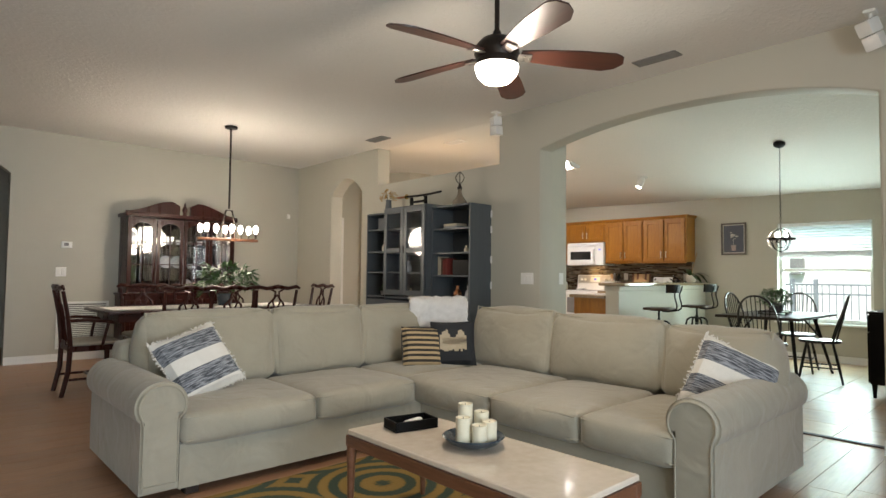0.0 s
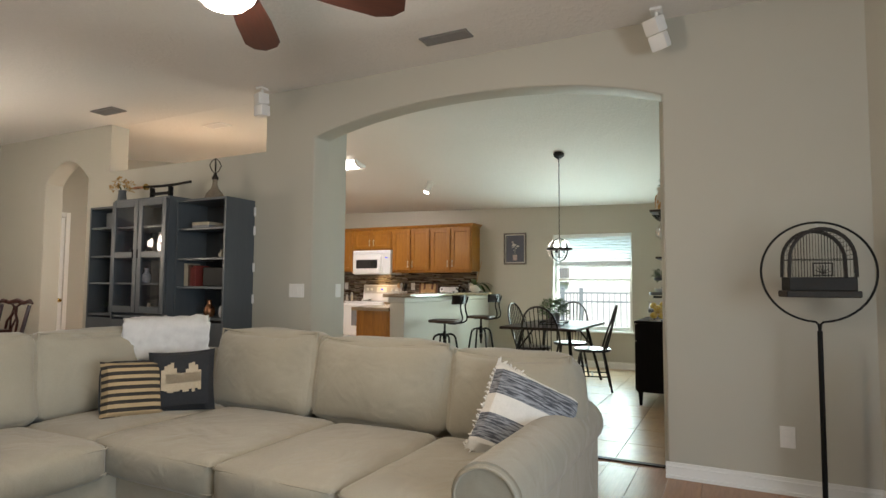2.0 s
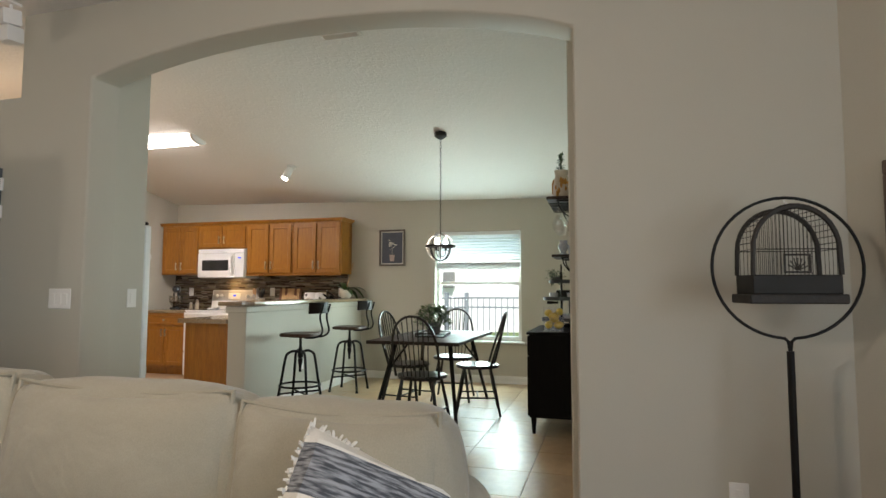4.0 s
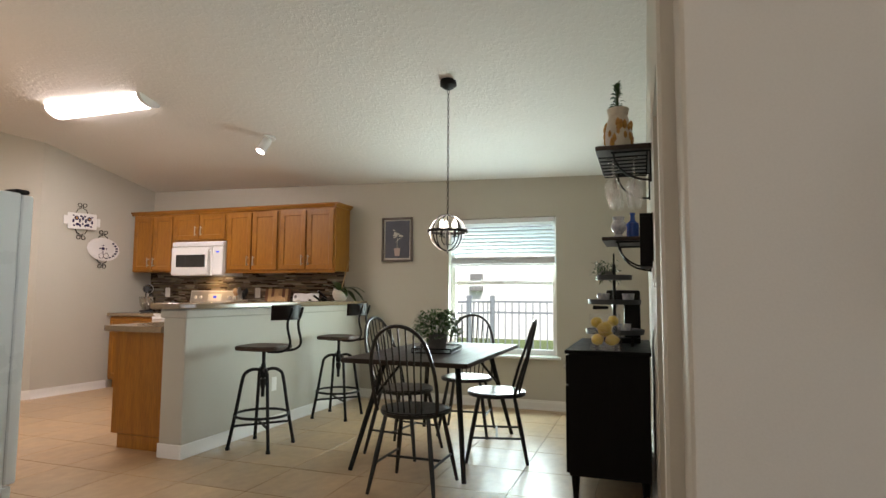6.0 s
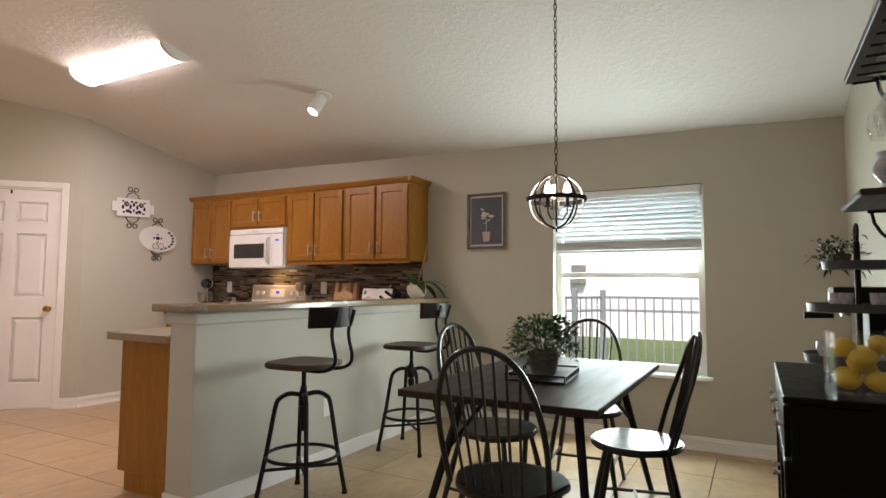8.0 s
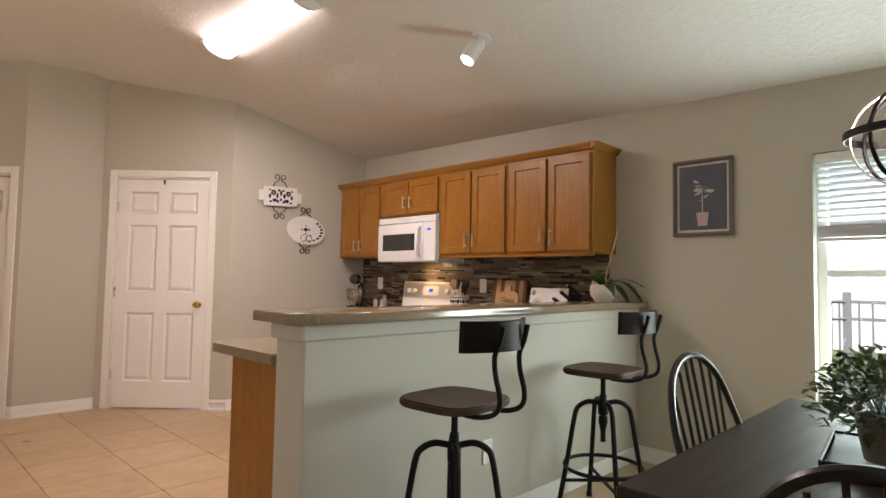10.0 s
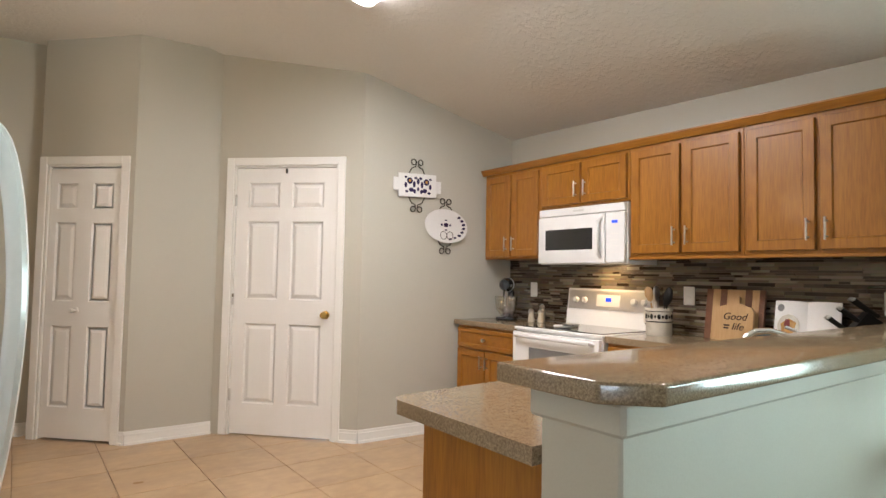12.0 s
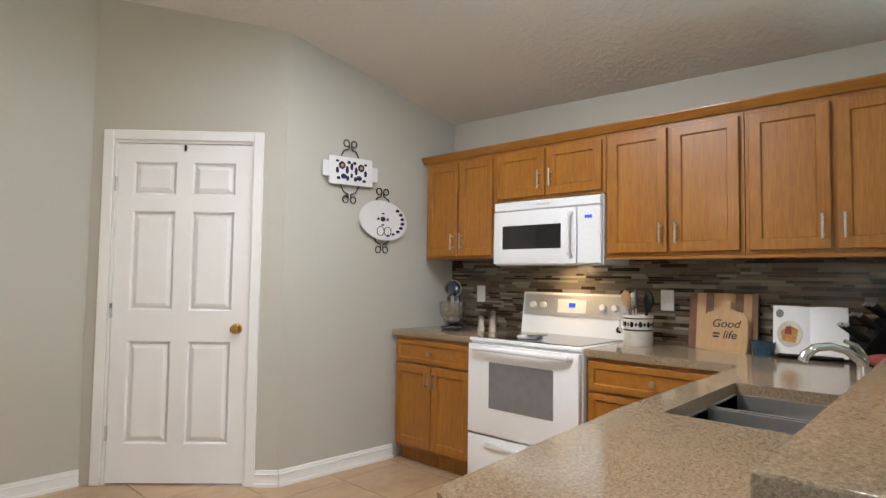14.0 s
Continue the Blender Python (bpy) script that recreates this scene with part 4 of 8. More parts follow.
def striped(name, base_a, base_b, band_a, band_b, edges, axis, fine=70):
    """Woven cloth with bands across one axis of the cushion."""
    m = mat(name, base_a, base_b, 0.95, scale=14, fine=150, bump=0.5, depth=0.004)
    N, L = m.node_tree.nodes, m.node_tree.links
    p = N["Principled BSDF"]
    src = p.inputs["Base Color"].links[0].from_socket
    tc, sep = N.new("ShaderNodeTexCoord"), N.new("ShaderNodeSeparateXYZ")
    L.new(tc.outputs["Object"], sep.inputs[0])
    rp = N.new("ShaderNodeValToRGB")
    rp.color_ramp.interpolation = "CONSTANT"
    e = rp.color_ramp.elements
    e[0].position, e[0].color = 0.0, (0, 0, 0, 1)
    e[1].position, e[1].color = edges[0], (1, 1, 1, 1)
    for i, q in enumerate(edges[1:]):
        n = e.new(q)
        n.color = (0, 0, 0, 1) if i % 2 == 0 else (1, 1, 1, 1)
    mr = N.new("ShaderNodeMapRange")
    mr.inputs[1].default_value, mr.inputs[2].default_value = -0.25, 0.25
    L.new(sep.outputs[axis], mr.inputs[0])
    L.new(mr.outputs[0], rp.inputs[0])
    nz, mp = N.new("ShaderNodeTexNoise"), N.new("ShaderNodeMapping")
    st = [fine * 0.25, fine * 0.25, fine * 0.25]
    st[axis] = fine * 2.0
    mp.inputs["Scale"].default_value = st
    L.new(tc.outputs["Object"], mp.inputs[0])
    L.new(mp.outputs[0], nz.inputs[0])
    nz.inputs["Scale"].default_value, nz.inputs["Detail"].default_value = 1.0, 3
    cr = N.new("ShaderNodeValToRGB")
    cr.color_ramp.elements[0].position, cr.color_ramp.elements[1].position = 0.40, 0.62
    cr.color_ramp.elements[0].color, cr.color_ramp.elements[1].color = (*band_b, 1), (*band_a, 1)
    L.new(nz.outputs[0], cr.inputs[0])
    mx = N.new("ShaderNodeMix")
    mx.data_type = "RGBA"
    L.new(rp.outputs[0], mx.inputs[0])
    L.new(src, mx.inputs[6])
    L.new(cr.outputs[0], mx.inputs[7])
    L.new(mx.outputs[2], p.inputs["Base Color"])
    return m


M_BANDS = striped("cream_and_slate_bands", (0.72, 0.69, 0.63), (0.62, 0.59, 0.53), (0.30, 0.31, 0.33), (0.055, 0.06, 0.07), (0.15, 0.40, 0.60, 0.86), 2)
M_TAN = striped("black_and_tan_stripes", (0.42, 0.31, 0.17), (0.36, 0.26, 0.14), (0.035, 0.028, 0.022), (0.018, 0.015, 0.012), tuple(0.20 + 0.036 * i for i in range(18)), 2, 20)
M_CHAR = mat("charcoal_cloth", (0.022, 0.023, 0.026), (0.014, 0.015, 0.017), 0.95, scale=10, fine=160, bump=0.3, depth=0.003)


def fringe(w, h, d, seed):
    r = random.Random(seed)
    bm = bmesh.new()
    for side in range(4):
        for i in range(46):
            u = -1 + 2 * (i + r.random()) / 46
            x, z = (u * w / 2, (h / 2) * (1 if side == 0 else -1)) if side < 2 else ((w / 2) * (1 if side == 2 else -1), u * h / 2)
            k = 0.94 + 0.05 * u * u
            out = Vector((0, 0, 1 if side == 0 else -1)) if side < 2 else Vector((1 if side == 2 else -1, 0, 0))
            p = Vector((x, 0, z)) * k
            q = p + out * r.uniform(0.004, 0.013) + Vector((r.uniform(-1, 1), r.uniform(-1, 1), r.uniform(-1, 1))) * 0.012
            sweep(bm, [p, p.lerp(q, 0.5) + Vector((0, r.uniform(-0.008, 0.008), 0)), q], [0.005, 0.005, 0.003], n=4)
    return bm


def banded_cushion(m):
    c = thing("throw_cushion", "cream cushion with woven slate-grey bands and shaggy edges", "cushion", m, "banded cushions")
    part("cover", pillow(bmesh.new(), 0.46, 0.46, 0.16, 14), M_BANDS, c)
    part("fringe", fringe(0.46, 0.46, 0.16, 3), M_CREAM, c, "shaggy cream fringe")
    return c


banded_cushion(pose(1.41, 3.40, 0.60, -34, -16, 12) @ Matrix.Scale(0.9, 4))
banded_cushion(pose(3.465, 1.185, 0.55, -30, 24, -66) @ Matrix.Scale(0.94, 4))
c = thing("throw_cushion", "black and tan striped cushion", "cushion", pose(3.08, 3.33, 0.565, -20, 3, -22) @ Matrix.Scale(1.08, 4))
part("cover", pillow(bmesh.new(), 0.30, 0.30, 0.12, 12), M_TAN, c)
part("piping", sweep(bmesh.new(), [(0.148 * math.copysign(abs(math.cos(a)) ** 0.35, math.cos(a)), 0, 0.148 * math.copysign(abs(math.sin(a)) ** 0.35, math.sin(a))) for a in [math.radians(k * 10 + 1) for k in range(36)]], 0.004, n=5, closed=True), M_CHAR, c)
c = thing("throw_cushion", "charcoal cushion with a pale forest picture", "cushion", pose(3.31, 3.22, 0.590, -18, -2, -42) @ Matrix.Scale(1.12, 4))
part("cover", pillow(bmesh.new(), 0.32, 0.32, 0.12, 12), M_CHAR, c)
rr = random.Random(8)
M_SEATP = mat("tan_print_cloth", (0.46, 0.38, 0.27), (0.38, 0.31, 0.21), 0.9, scale=10, fine=120, bump=0.2)
bm = bmesh.new()
for k in range(13):
    x = -0.085 + 0.17 * k / 12
    hh = 0.055 + 0.03 * math.sin(k * 0.8) + rr.uniform(0, 0.02)
    box(bm, x - 0.0075, -0.064, -0.07 + rr.uniform(0, 0.02), x + 0.0075, -0.056, -0.06 + hh + 0.05)
box(bm, -0.07, -0.064, -0.02, 0.09, -0.058, 0.03)
part("forest_print", bm, M_SEATP, c, "pale tan tree shapes")

# white fleecy throw over the corner of the back
bm = bmesh.new()
g = []
for i in range(25):
    row = []
    for j in range(27):
        u, s = i / 24 - 0.5, j / 26
        x = u * 0.50
        if s < 0.35:
            y, z = -0.155 - 0.03 * (0.35 - s), 0.30 - (0.35 - s) * 0.55
        elif s < 0.65:
            a = (s - 0.35) / 0.3 * math.pi
            y, z = -0.155 * math.cos(a), 0.30 + 0.062 * math.sin(a)
        else:
            y, z = 0.155, 0.30 - (s - 0.65) * 0.7
        q = Vector((x, y, z))
        q += noise.noise_vector(q * 22) * 0.022 + noise.noise_vector(q * 70) * 0.008
        row.append(bm.verts.new(q))
    g.append(row)
for i in range(24):
    for j in range(26):
        bm.faces.new((g[i][j], g[i + 1][j], g[i + 1][j + 1], g[i][j + 1]))
M_FLEECE = mat("white_fleece", (0.84, 0.82, 0.79), (0.72, 0.70, 0.67), 1.0, scale=30, fine=190, bump=1.0, depth=0.012, sheen=0.5)
ob = solid("throw_blanket", bm, M_FLEECE, "white fleecy throw over the sofa back corner", "blanket", pose(3.54, 3.66, 0.575, 0, 0, -38), smooth=80)
sm = ob.modifiers.new("thick", "SOLIDIFY")
sm.thickness = 0.014

# coffee table
M_MARBLE = mat("cream_marble", (0.70, 0.61, 0.50), (0.58, 0.49, 0.385), 0.12, scale=3.5, fine=26, spread=0.6, bump=0.0, coat=0.3)
M_WALNUT = wood("walnut", (0.20, 0.085, 0.042), (0.11, 0.045, 0.022), 0.35, 1)
ct = thing("coffee_table", "low walnut coffee table with a cream marble top", "coffee table", pose(1.895, 1.60, 0))
part("tabletop", B(-0.232, -0.60, 0.388, 0.232, 0.60, 0.412, bevel=0.004), M_MARBLE, ct, "polished cream marble top")
for x0, y0, x1, y1 in ((-0.238, -0.606, -0.20, 0.606), (0.20, -0.606, 0.238, 0.606), (-0.20, -0.606, 0.20, -0.57), (-0.20, 0.57, 0.20, 0.606)):
    part("apron", B(x0, y0, 0.335, x1, y1, 0.386, bevel=0.003), M_WALNUT, ct)
for x in (-0.219, 0.219):
    for y in (-0.586, 0.586):
        part("leg", rod(bmesh.new(), (x, y, 0), (x, y, 0.345), 0.012, 0.022, 12), M_WALNUT, ct)
tr = thing("tray", "black rectangular tray on the coffee table", "tray", pose(1.905, 2.035, 0.413, 0, 0, -12))
part("base", B(-0.11, -0.065, 0, 0.11, 0.065, 0.008), M_BLACKW, tr)
for x0, y0, x1, y1 in ((-0.11, -0.065, -0.10, 0.065), (0.10, -0.065, 0.11, 0.065), (-0.10, -0.065, 0.10, -0.055), (-0.10, 0.055, 0.10, 0.065)):
    part("rim", B(x0, y0, 0.008, x1, y1, 0.045, bevel=0.002), M_BLACKW, tr)
solid("remote_control", B(-0.055, -0.017, 0, 0.055, 0.017, 0.03, bevel=0.012, seg=3), M_SHELL, "white rounded remote in the tray", "remote", pose(1.915, 2.03, 0.421, 0, 0, 10))
M_BOWL = mat("blue_grey_glaze", (0.045, 0.065, 0.085), (0.02, 0.03, 0.042), 0.25, scale=12, fine=70, bump=0.1, coat=0.3)
solid("bowl", lathe(bmesh.new(), [(0, 0), (0.075, 0), (0.11, 0.018), (0.128, 0.038), (0.132, 0.04), (0.128, 0.044), (0.105, 0.026), (0.07, 0.012), (0, 0.011)], n=36), M_BOWL, "shallow blue-grey dish under candles", "dish", pose(1.925, 1.645, 0.413))
M_WAX = mat("ivory_wax", (0.74, 0.67, 0.50), (0.70, 0.62, 0.45), 0.5, scale=5, fine=60, bump=0.03)
for x, y, h in ((0.0, 0.05, 0.155), (-0.062, 0.0, 0.115), (0.058, 0.01, 0.12), (-0.03, -0.062, 0.09), (0.037, -0.056, 0.095)):
    c = thing("candle", "ivory pillar candle in a blue-grey dish", "candle", pose(1.925 + x, 1.645 + y, 0.4245), "pillar candles")
    part("wax", lathe(bmesh.new(), [(0, 0), (0.031, 0), (0.032, h - 0.002), (0.030, h), (0.025, h - 0.006), (0, h - 0.012)], n=20), M_WAX, c)
    part("wick", rod(bmesh.new(), (0, 0, h - 0.012), (0, 0, h - 0.002), 0.0012, n=5), M_BLACKM, c)

# rug with round medallions
M_RUG = bpy.data.materials.new("mustard_medallion_rug")
M_RUG.use_nodes = True
N, L = M_RUG.node_tree.nodes, M_RUG.node_tree.links
P = N["Principled BSDF"]
tc = N.new("ShaderNodeTexCoord")
mp = N.new("ShaderNodeMapping")
mp.inputs["Scale"].default_value = (1.35, 1.35, 0)
L.new(tc.outputs["Object"], mp.inputs[0])
vo = N.new("ShaderNodeTexVoronoi")
vo.inputs["Scale"].default_value, vo.inputs["Randomness"].default_value = 1.0, 0.25
L.new(mp.outputs[0], vo.inputs[0])
wv = N.new("ShaderNodeMath")
wv.operation = "SINE"
ml = N.new("ShaderNodeMath")
ml.operation = "MULTIPLY"
ml.inputs[1].default_value = 46
L.new(vo.outputs["Distance"], ml.inputs[0])
L.new(ml.outputs[0], wv.inputs[0])
sm2 = N.new("ShaderNodeTexVoronoi")
sm2.inputs["Scale"].default_value, sm2.inputs["Randomness"].default_value = 34, 0.15
L.new(tc.outputs["Object"], sm2.inputs[0])
ad = N.new("ShaderNodeMath")
ad.operation = "ADD"
L.new(wv.outputs[0], ad.inputs[0])
L.new(sm2.outputs["Distance"], ad.inputs[1])
rp = N.new("ShaderNodeValToRGB")
els = rp.color_ramp.elements
els[0].position, els[0].color = 0.15, (0.035, 0.055, 0.035, 1)
els[1].position, els[1].color = 1.0, (0.25, 0.155, 0.035, 1)
q = els.new(0.42)
q.color = (0.10, 0.095, 0.03, 1)
q = els.new(0.62)
q.color = (0.21, 0.125, 0.03, 1)
L.new(ad.outputs[0], rp.inputs[0])
L.new(rp.outputs[0], P.inputs["Base Color"])
P.inputs["Roughness"].default_value = 0.95
nz = N.new("ShaderNodeTexNoise")
nz.inputs["Scale"].default_value = 220
L.new(tc.outputs["Object"], nz.inputs[0])
bp = N.new("ShaderNodeBump")
bp.inputs["Strength"].default_value, bp.inputs["Distance"].default_value = 0.6, 0.004
L.new(nz.outputs[0], bp.inputs["Height"])
L.new(bp.outputs[0], P.inputs["Normal"])
solid("rug", B(-0.75, -1.25, 0.001, 0.75, 1.25, 0.011, bevel=0.004), M_RUG, "mustard and green rug with round medallions", "rug", pose(1.98, 1.62, 0))

# ceiling fan
M_BRONZE = mat("dark_bronze", (0.030, 0.022, 0.017), (0.018, 0.013, 0.010), 0.4, metal=0.7, scale=7, fine=60, bump=0.03)
M_BLADE = wood("dark_cherry_blade", (0.052, 0.017, 0.011), (0.024, 0.008, 0.005), 0.38, 0, coat=0.1)
fan = thing("ceiling_fan", "dark bronze five-blade ceiling fan with a lit bowl", "ceiling fan", pose(2.45, 2.0, 0))
part("canopy", lathe(bmesh.new(), [(0, CL), (0.07, CL), (0.065, CL - 0.04), (0.02, CL - 0.07), (0, CL - 0.07)], n=24), M_BRONZE, fan)
part("rod", rod(bmesh.new(), (0, 0, 2.40), (0, 0, CL - 0.06), 0.014, n=12), M_BRONZE, fan)
part("motor", lathe(bmesh.new(), [(0, 2.46), (0.02, 2.46), (0.03, 2.425), (0.085, 2.41), (0.12, 2.37), (0.125, 2.33), (0.11, 2.30), (0.115, 2.285), (0.115, 2.26), (0, 2.26)], n=32), M_BRONZE, fan)
part("light_bowl", lathe(bmesh.new(), [(0.118, 2.262), (0.118, 2.245), (0.105, 2.21), (0.075, 2.18), (0.03, 2.165), (0, 2.163)], n=32), M_FANGLASS, fan, "lit white glass bowl")
for k in range(5):
    a = -40 + 72 * k
    bm = bmesh.new()
    out = [(0.13, -0.045), (0.25, -0.062), (0.45, -0.078), (0.64, -0.080), (0.685, -0.055), (0.70, 0.0), (0.665, 0.05), (0.60, 0.078), (0.42, 0.072), (0.25, 0.055), (0.13, 0.04)]
    prism(bm, out, -0.004, 0.004, "z")
    for v in bm.verts:
        v.co.z += 0.02 * math.sin(v.co.x * 3.0) * 0.4
    b = part("blade", bm, M_BLADE, fan, "dark cherry wooden blade")
    b.matrix_basis = pose(0, 0, 2.33, 0, 0, a) @ pose(0, 0, 0, -14, 3, 0)
    bm = bmesh.new()
    box(bm, 0.09, -0.03, -0.012, 0.19, 0.03, -0.005, bevel=0.002)
    for x, y in ((0.15, 0.018), (0.15, -0.018), (0.178, 0.0)):
        lathe(bm, [(0, -0.018), (0.006, -0.016), (0.007, -0.012)], at=(x, y, 0), n=8)
    part("blade_arm", bm, M_NICKEL, b)

# ceiling vents
M_VENT = mat("grey_vent_paint", (0.20, 0.195, 0.185), (0.15, 0.147, 0.14), 0.5, scale=5, fine=60, bump=0.02)


def vent(x, y, lx, ly, z, rz=0, dark=M_VENT):
    v = thing("ceiling_vent", "grey slatted ceiling vent", "vent", pose(x, y, z, 0, 0, rz), "ceiling vents")
    part("backing", B(-lx / 2 + 0.02, -ly / 2 + 0.02, -0.004, lx / 2 - 0.02, ly / 2 - 0.02, -0.001), M_BLACKM, v)
    for x0, y0, x1, y1 in ((-lx / 2, -ly / 2, lx / 2, -ly / 2 + 0.022), (-lx / 2, ly / 2 - 0.022, lx / 2, ly / 2), (-lx / 2, -ly / 2 + 0.022, -lx / 2 + 0.022, ly / 2 - 0.022), (lx / 2 - 0.022, -ly / 2 + 0.022, lx / 2, ly / 2 - 0.022)):
        part("frame", B(x0, y0, -0.012, x1, y1, 0, bevel=0.003), dark, v)
    n = 6
    me = mesh_of("slat", place(B(-lx / 2 + 0.022, -0.007, -0.001, lx / 2 - 0.022, 0.007, 0.001), pose(0, 0, 0, 40, 0, 0)), dark, 0)
    for i in range(n):
        piece("slat", me, v, pose(0, -ly / 2 + 0.03 + (ly - 0.06) * i / (n - 1), -0.008))


vent(4.42, 2.08, 0.36, 0.13, CL, 90)
vent(4.47, 5.85, 0.34, 0.16, CL, 90)
vent(5.42, 5.42, 0.30, 0.16, 2.905, 90, M_SHELL)
vent(5.67, 2.335, 0.30, 0.10, 2.913, 90, M_SHELL)


# wall speakers on swivels
def speaker(x, y, z, rz, tilt):
    s = thing("speaker", "small white wall speaker on a ceiling swivel", "speaker", pose(x, y, z), "wall speakers")
    part("mount", B(-0.045, -0.035, -0.018, 0.045, 0.035, 0, bevel=0.004), M_SHELL, s)
    part("stem", rod(bmesh.new(), (0, 0, -0.07), (0, 0, -0.015), 0.011, n=10), M_SHELL, s)
    m = pose(0, 0, -0.14, 0, 0, rz) @ pose(0, 0, 0, tilt, 0, 0)
    part("cabinet", on(B(-0.05, -0.05, -0.01, 0.05, 0.05, 0.085, bevel=0.012, seg=2), m), M_SHELL, s)
    part("cabinet", on(B(-0.05, -0.05, -0.11, 0.05, 0.05, -0.014, bevel=0.012, seg=2), m @ pose(0, 0, 0, 0, 0, 16)), M_SHELL, s)


speaker(4.64, 0.74, CL, 60, -28)
speaker(4.64, 3.98, CL, 70, -4)

# wall plates
def plate(m, w, h, toggles=1, outlet=False):
    p = thing("outlet" if outlet else "light_switch", "white wall outlet plate" if outlet else "white wall switch plate", "outlet" if outlet else "switch", m, "wall plates")
    part("plate", B(-w / 2, -0.007, -h / 2, w / 2, 0, h / 2, bevel=0.003), M_SHELL, p)
    for i in range(toggles):
        x = (i - (toggles - 1) / 2) * 0.046
        if outlet:
            for z in (-0.02, 0.02):
                part("socket", B(x - 0.014, -0.0095, z - 0.014, x + 0.014, -0.006, z + 0.014, bevel=0.004), M_TRIM, p)
        else:
            part("rocker", on(B(x - 0.016, -0.011, -0.033, x + 0.016, -0.006, 0.033, bevel=0.002), pose(0, 0, 0, 3)), M_TRIM, p)


plate(pose(XA, 3.68, 1.10, 0, 0, -90), 0.165, 0.118, 3)
plate(pose(XA, 0.10, 0.315, 0, 0, -90), 0.075, 0.12, 1, True)
plate(pose(5.16, 3.522, 1.10), 0.075, 0.118, 1)
plate(pose(1.525, YF, 1.115), 0.115, 0.118, 2)
plate(pose(7.78, 3.78, 0.36), 0.07, 0.115, 1, True)
plate(pose(6.42, YN, 1.22, 0, 0, 180), 0.075, 0.12, 1)

# birdcage on a hoop stand in the corner
cg = thing("birdcage_stand", "black iron hoop stand with an old wire birdcage", "birdcage", pose(4.57, -0.045, 0, 0, 0, -80))
part("base", lathe(bmesh.new(), [(0, 0), (0.15, 0), (0.155, 0.012), (0.06, 0.03), (0.02, 0.05), (0, 0.05)], n=28), M_BLACKM, cg)
part("pole", rod(bmesh.new(), (0, 0, 0.04), (0, 0, 0.93), 0.013, n=12), M_BLACKM, cg)
R, RH, ZC = 0.262, 0.268, 1.238
part("hoop", sweep(bmesh.new(), [(0, 0, 0.92), (0.006, 0, 0.965)] + [(RH * math.cos(radians(a)), 0, ZC + R * math.sin(radians(a))) for a in range(-86, 267, 8)] + [(-0.006, 0, 0.965), (0, 0, 0.925)], 0.006, n=8), M_BLACKM, cg)
M_WIRE = mat("old_iron", (0.030, 0.025, 0.020), (0.014, 0.011, 0.009), 0.65, metal=0.1, scale=20, fine=90, bump=0.2)
cage = part("cage", B(-0.165, -0.085, 1.075, 0.165, 0.085, 1.105, bevel=0.004), M_WIRE, cg)
cage.matrix_basis = Matrix.Translation((0, 0, 1.105)) @ Matrix.Diagonal((1.02, 1.02, 1.16, 1)) @ Matrix.Translation((0, 0, -1.075))
part("tray_side", B(-0.15, -0.075, 1.105, 0.15, 0.075, 1.165, bevel=0.003), mat("smoky_glass", (0.010, 0.009, 0.007), (0.006, 0.005, 0.004), 0.7, bump=0.05), cage)
top = [(0.145 * math.cos(radians(a)), 1.245 + 0.135 * math.sin(radians(a))) for a in range(0, 181, 12)]
for y in (-0.07, 0.07):
    part("arched_frame", sweep(bmesh.new(), [(0.148, y, 1.165)] + [(p[0], y, p[1]) for p in top] + [(-0.148, y, 1.165)], 0.009, n=6), M_WIRE, cage)
    for i in range(21):
        x = -0.135 + 0.0135 * i
        zt = 1.245 + 0.135 * math.sqrt(max(0, 1 - (x / 0.146) ** 2))
        part("wire", rod(bmesh.new(), (x, y, 1.16), (x, y, zt), 0.0011, n=5), M_WIRE, cage)
    part("wire", rod(bmesh.new(), (-0.145, y, 1.245), (0.145, y, 1.245), 0.0018, n=5), M_WIRE, cage)
for a in range(0, 181, 9):
    x, z = 0.146 * math.cos(radians(a)), 1.245 + 0.135 * math.sin(radians(a))
    part("roof_wire", rod(bmesh.new(), (x, -0.07, z), (x, 0.07, z), 0.0014, n=5), M_WIRE, cage)
bm = bmesh.new()
for x0, z0, x1, z1 in ((-0.045, 1.17, 0.045, 1.176), (-0.045, 1.224, 0.045, 1.23), (-0.045, 1.176, -0.039, 1.224), (0.039, 1.176, 0.045, 1.224)):
    box(bm, x0, -0.077, z0, x1, -0.072, z1)
for a in range(20, 170, 22):
    rod(bm, (0, -0.075, 1.178), (0.036 * math.cos(radians(a)), -0.075, 1.178 + 0.04 * math.sin(radians(a))), 0.002, n=5)
part("cage_door", bm, M_WIRE, cage)
part("hook", sweep(bmesh.new(), [(0, 0, 1.378), (0.008, 0, 1.40), (0, 0, 1.40), (0, 0, 1.410)], 0.0035, n=6), M_NICKEL, cage)

# framed garden picture in the corner
def picture(m, w, h, fw, fm, label, groups, depth=0.03):
    p = thing("framed_picture", label, "picture", m)
    for x0, z0, x1, z1 in ((-w / 2, -h / 2, w / 2, -h / 2 + fw), (-w / 2, h / 2 - fw, w / 2, h / 2), (-w / 2, -h / 2 + fw, -w / 2 + fw, h / 2 - fw), (w / 2 - fw, -h / 2 + fw, w / 2, h / 2 - fw)):
        part("frame", B(x0, -depth, z0, x1, -0.001, z1, bevel=0.004), fm, p)
    for nm, bm, mm in groups:
        part(nm, bm, mm, p)
    return p


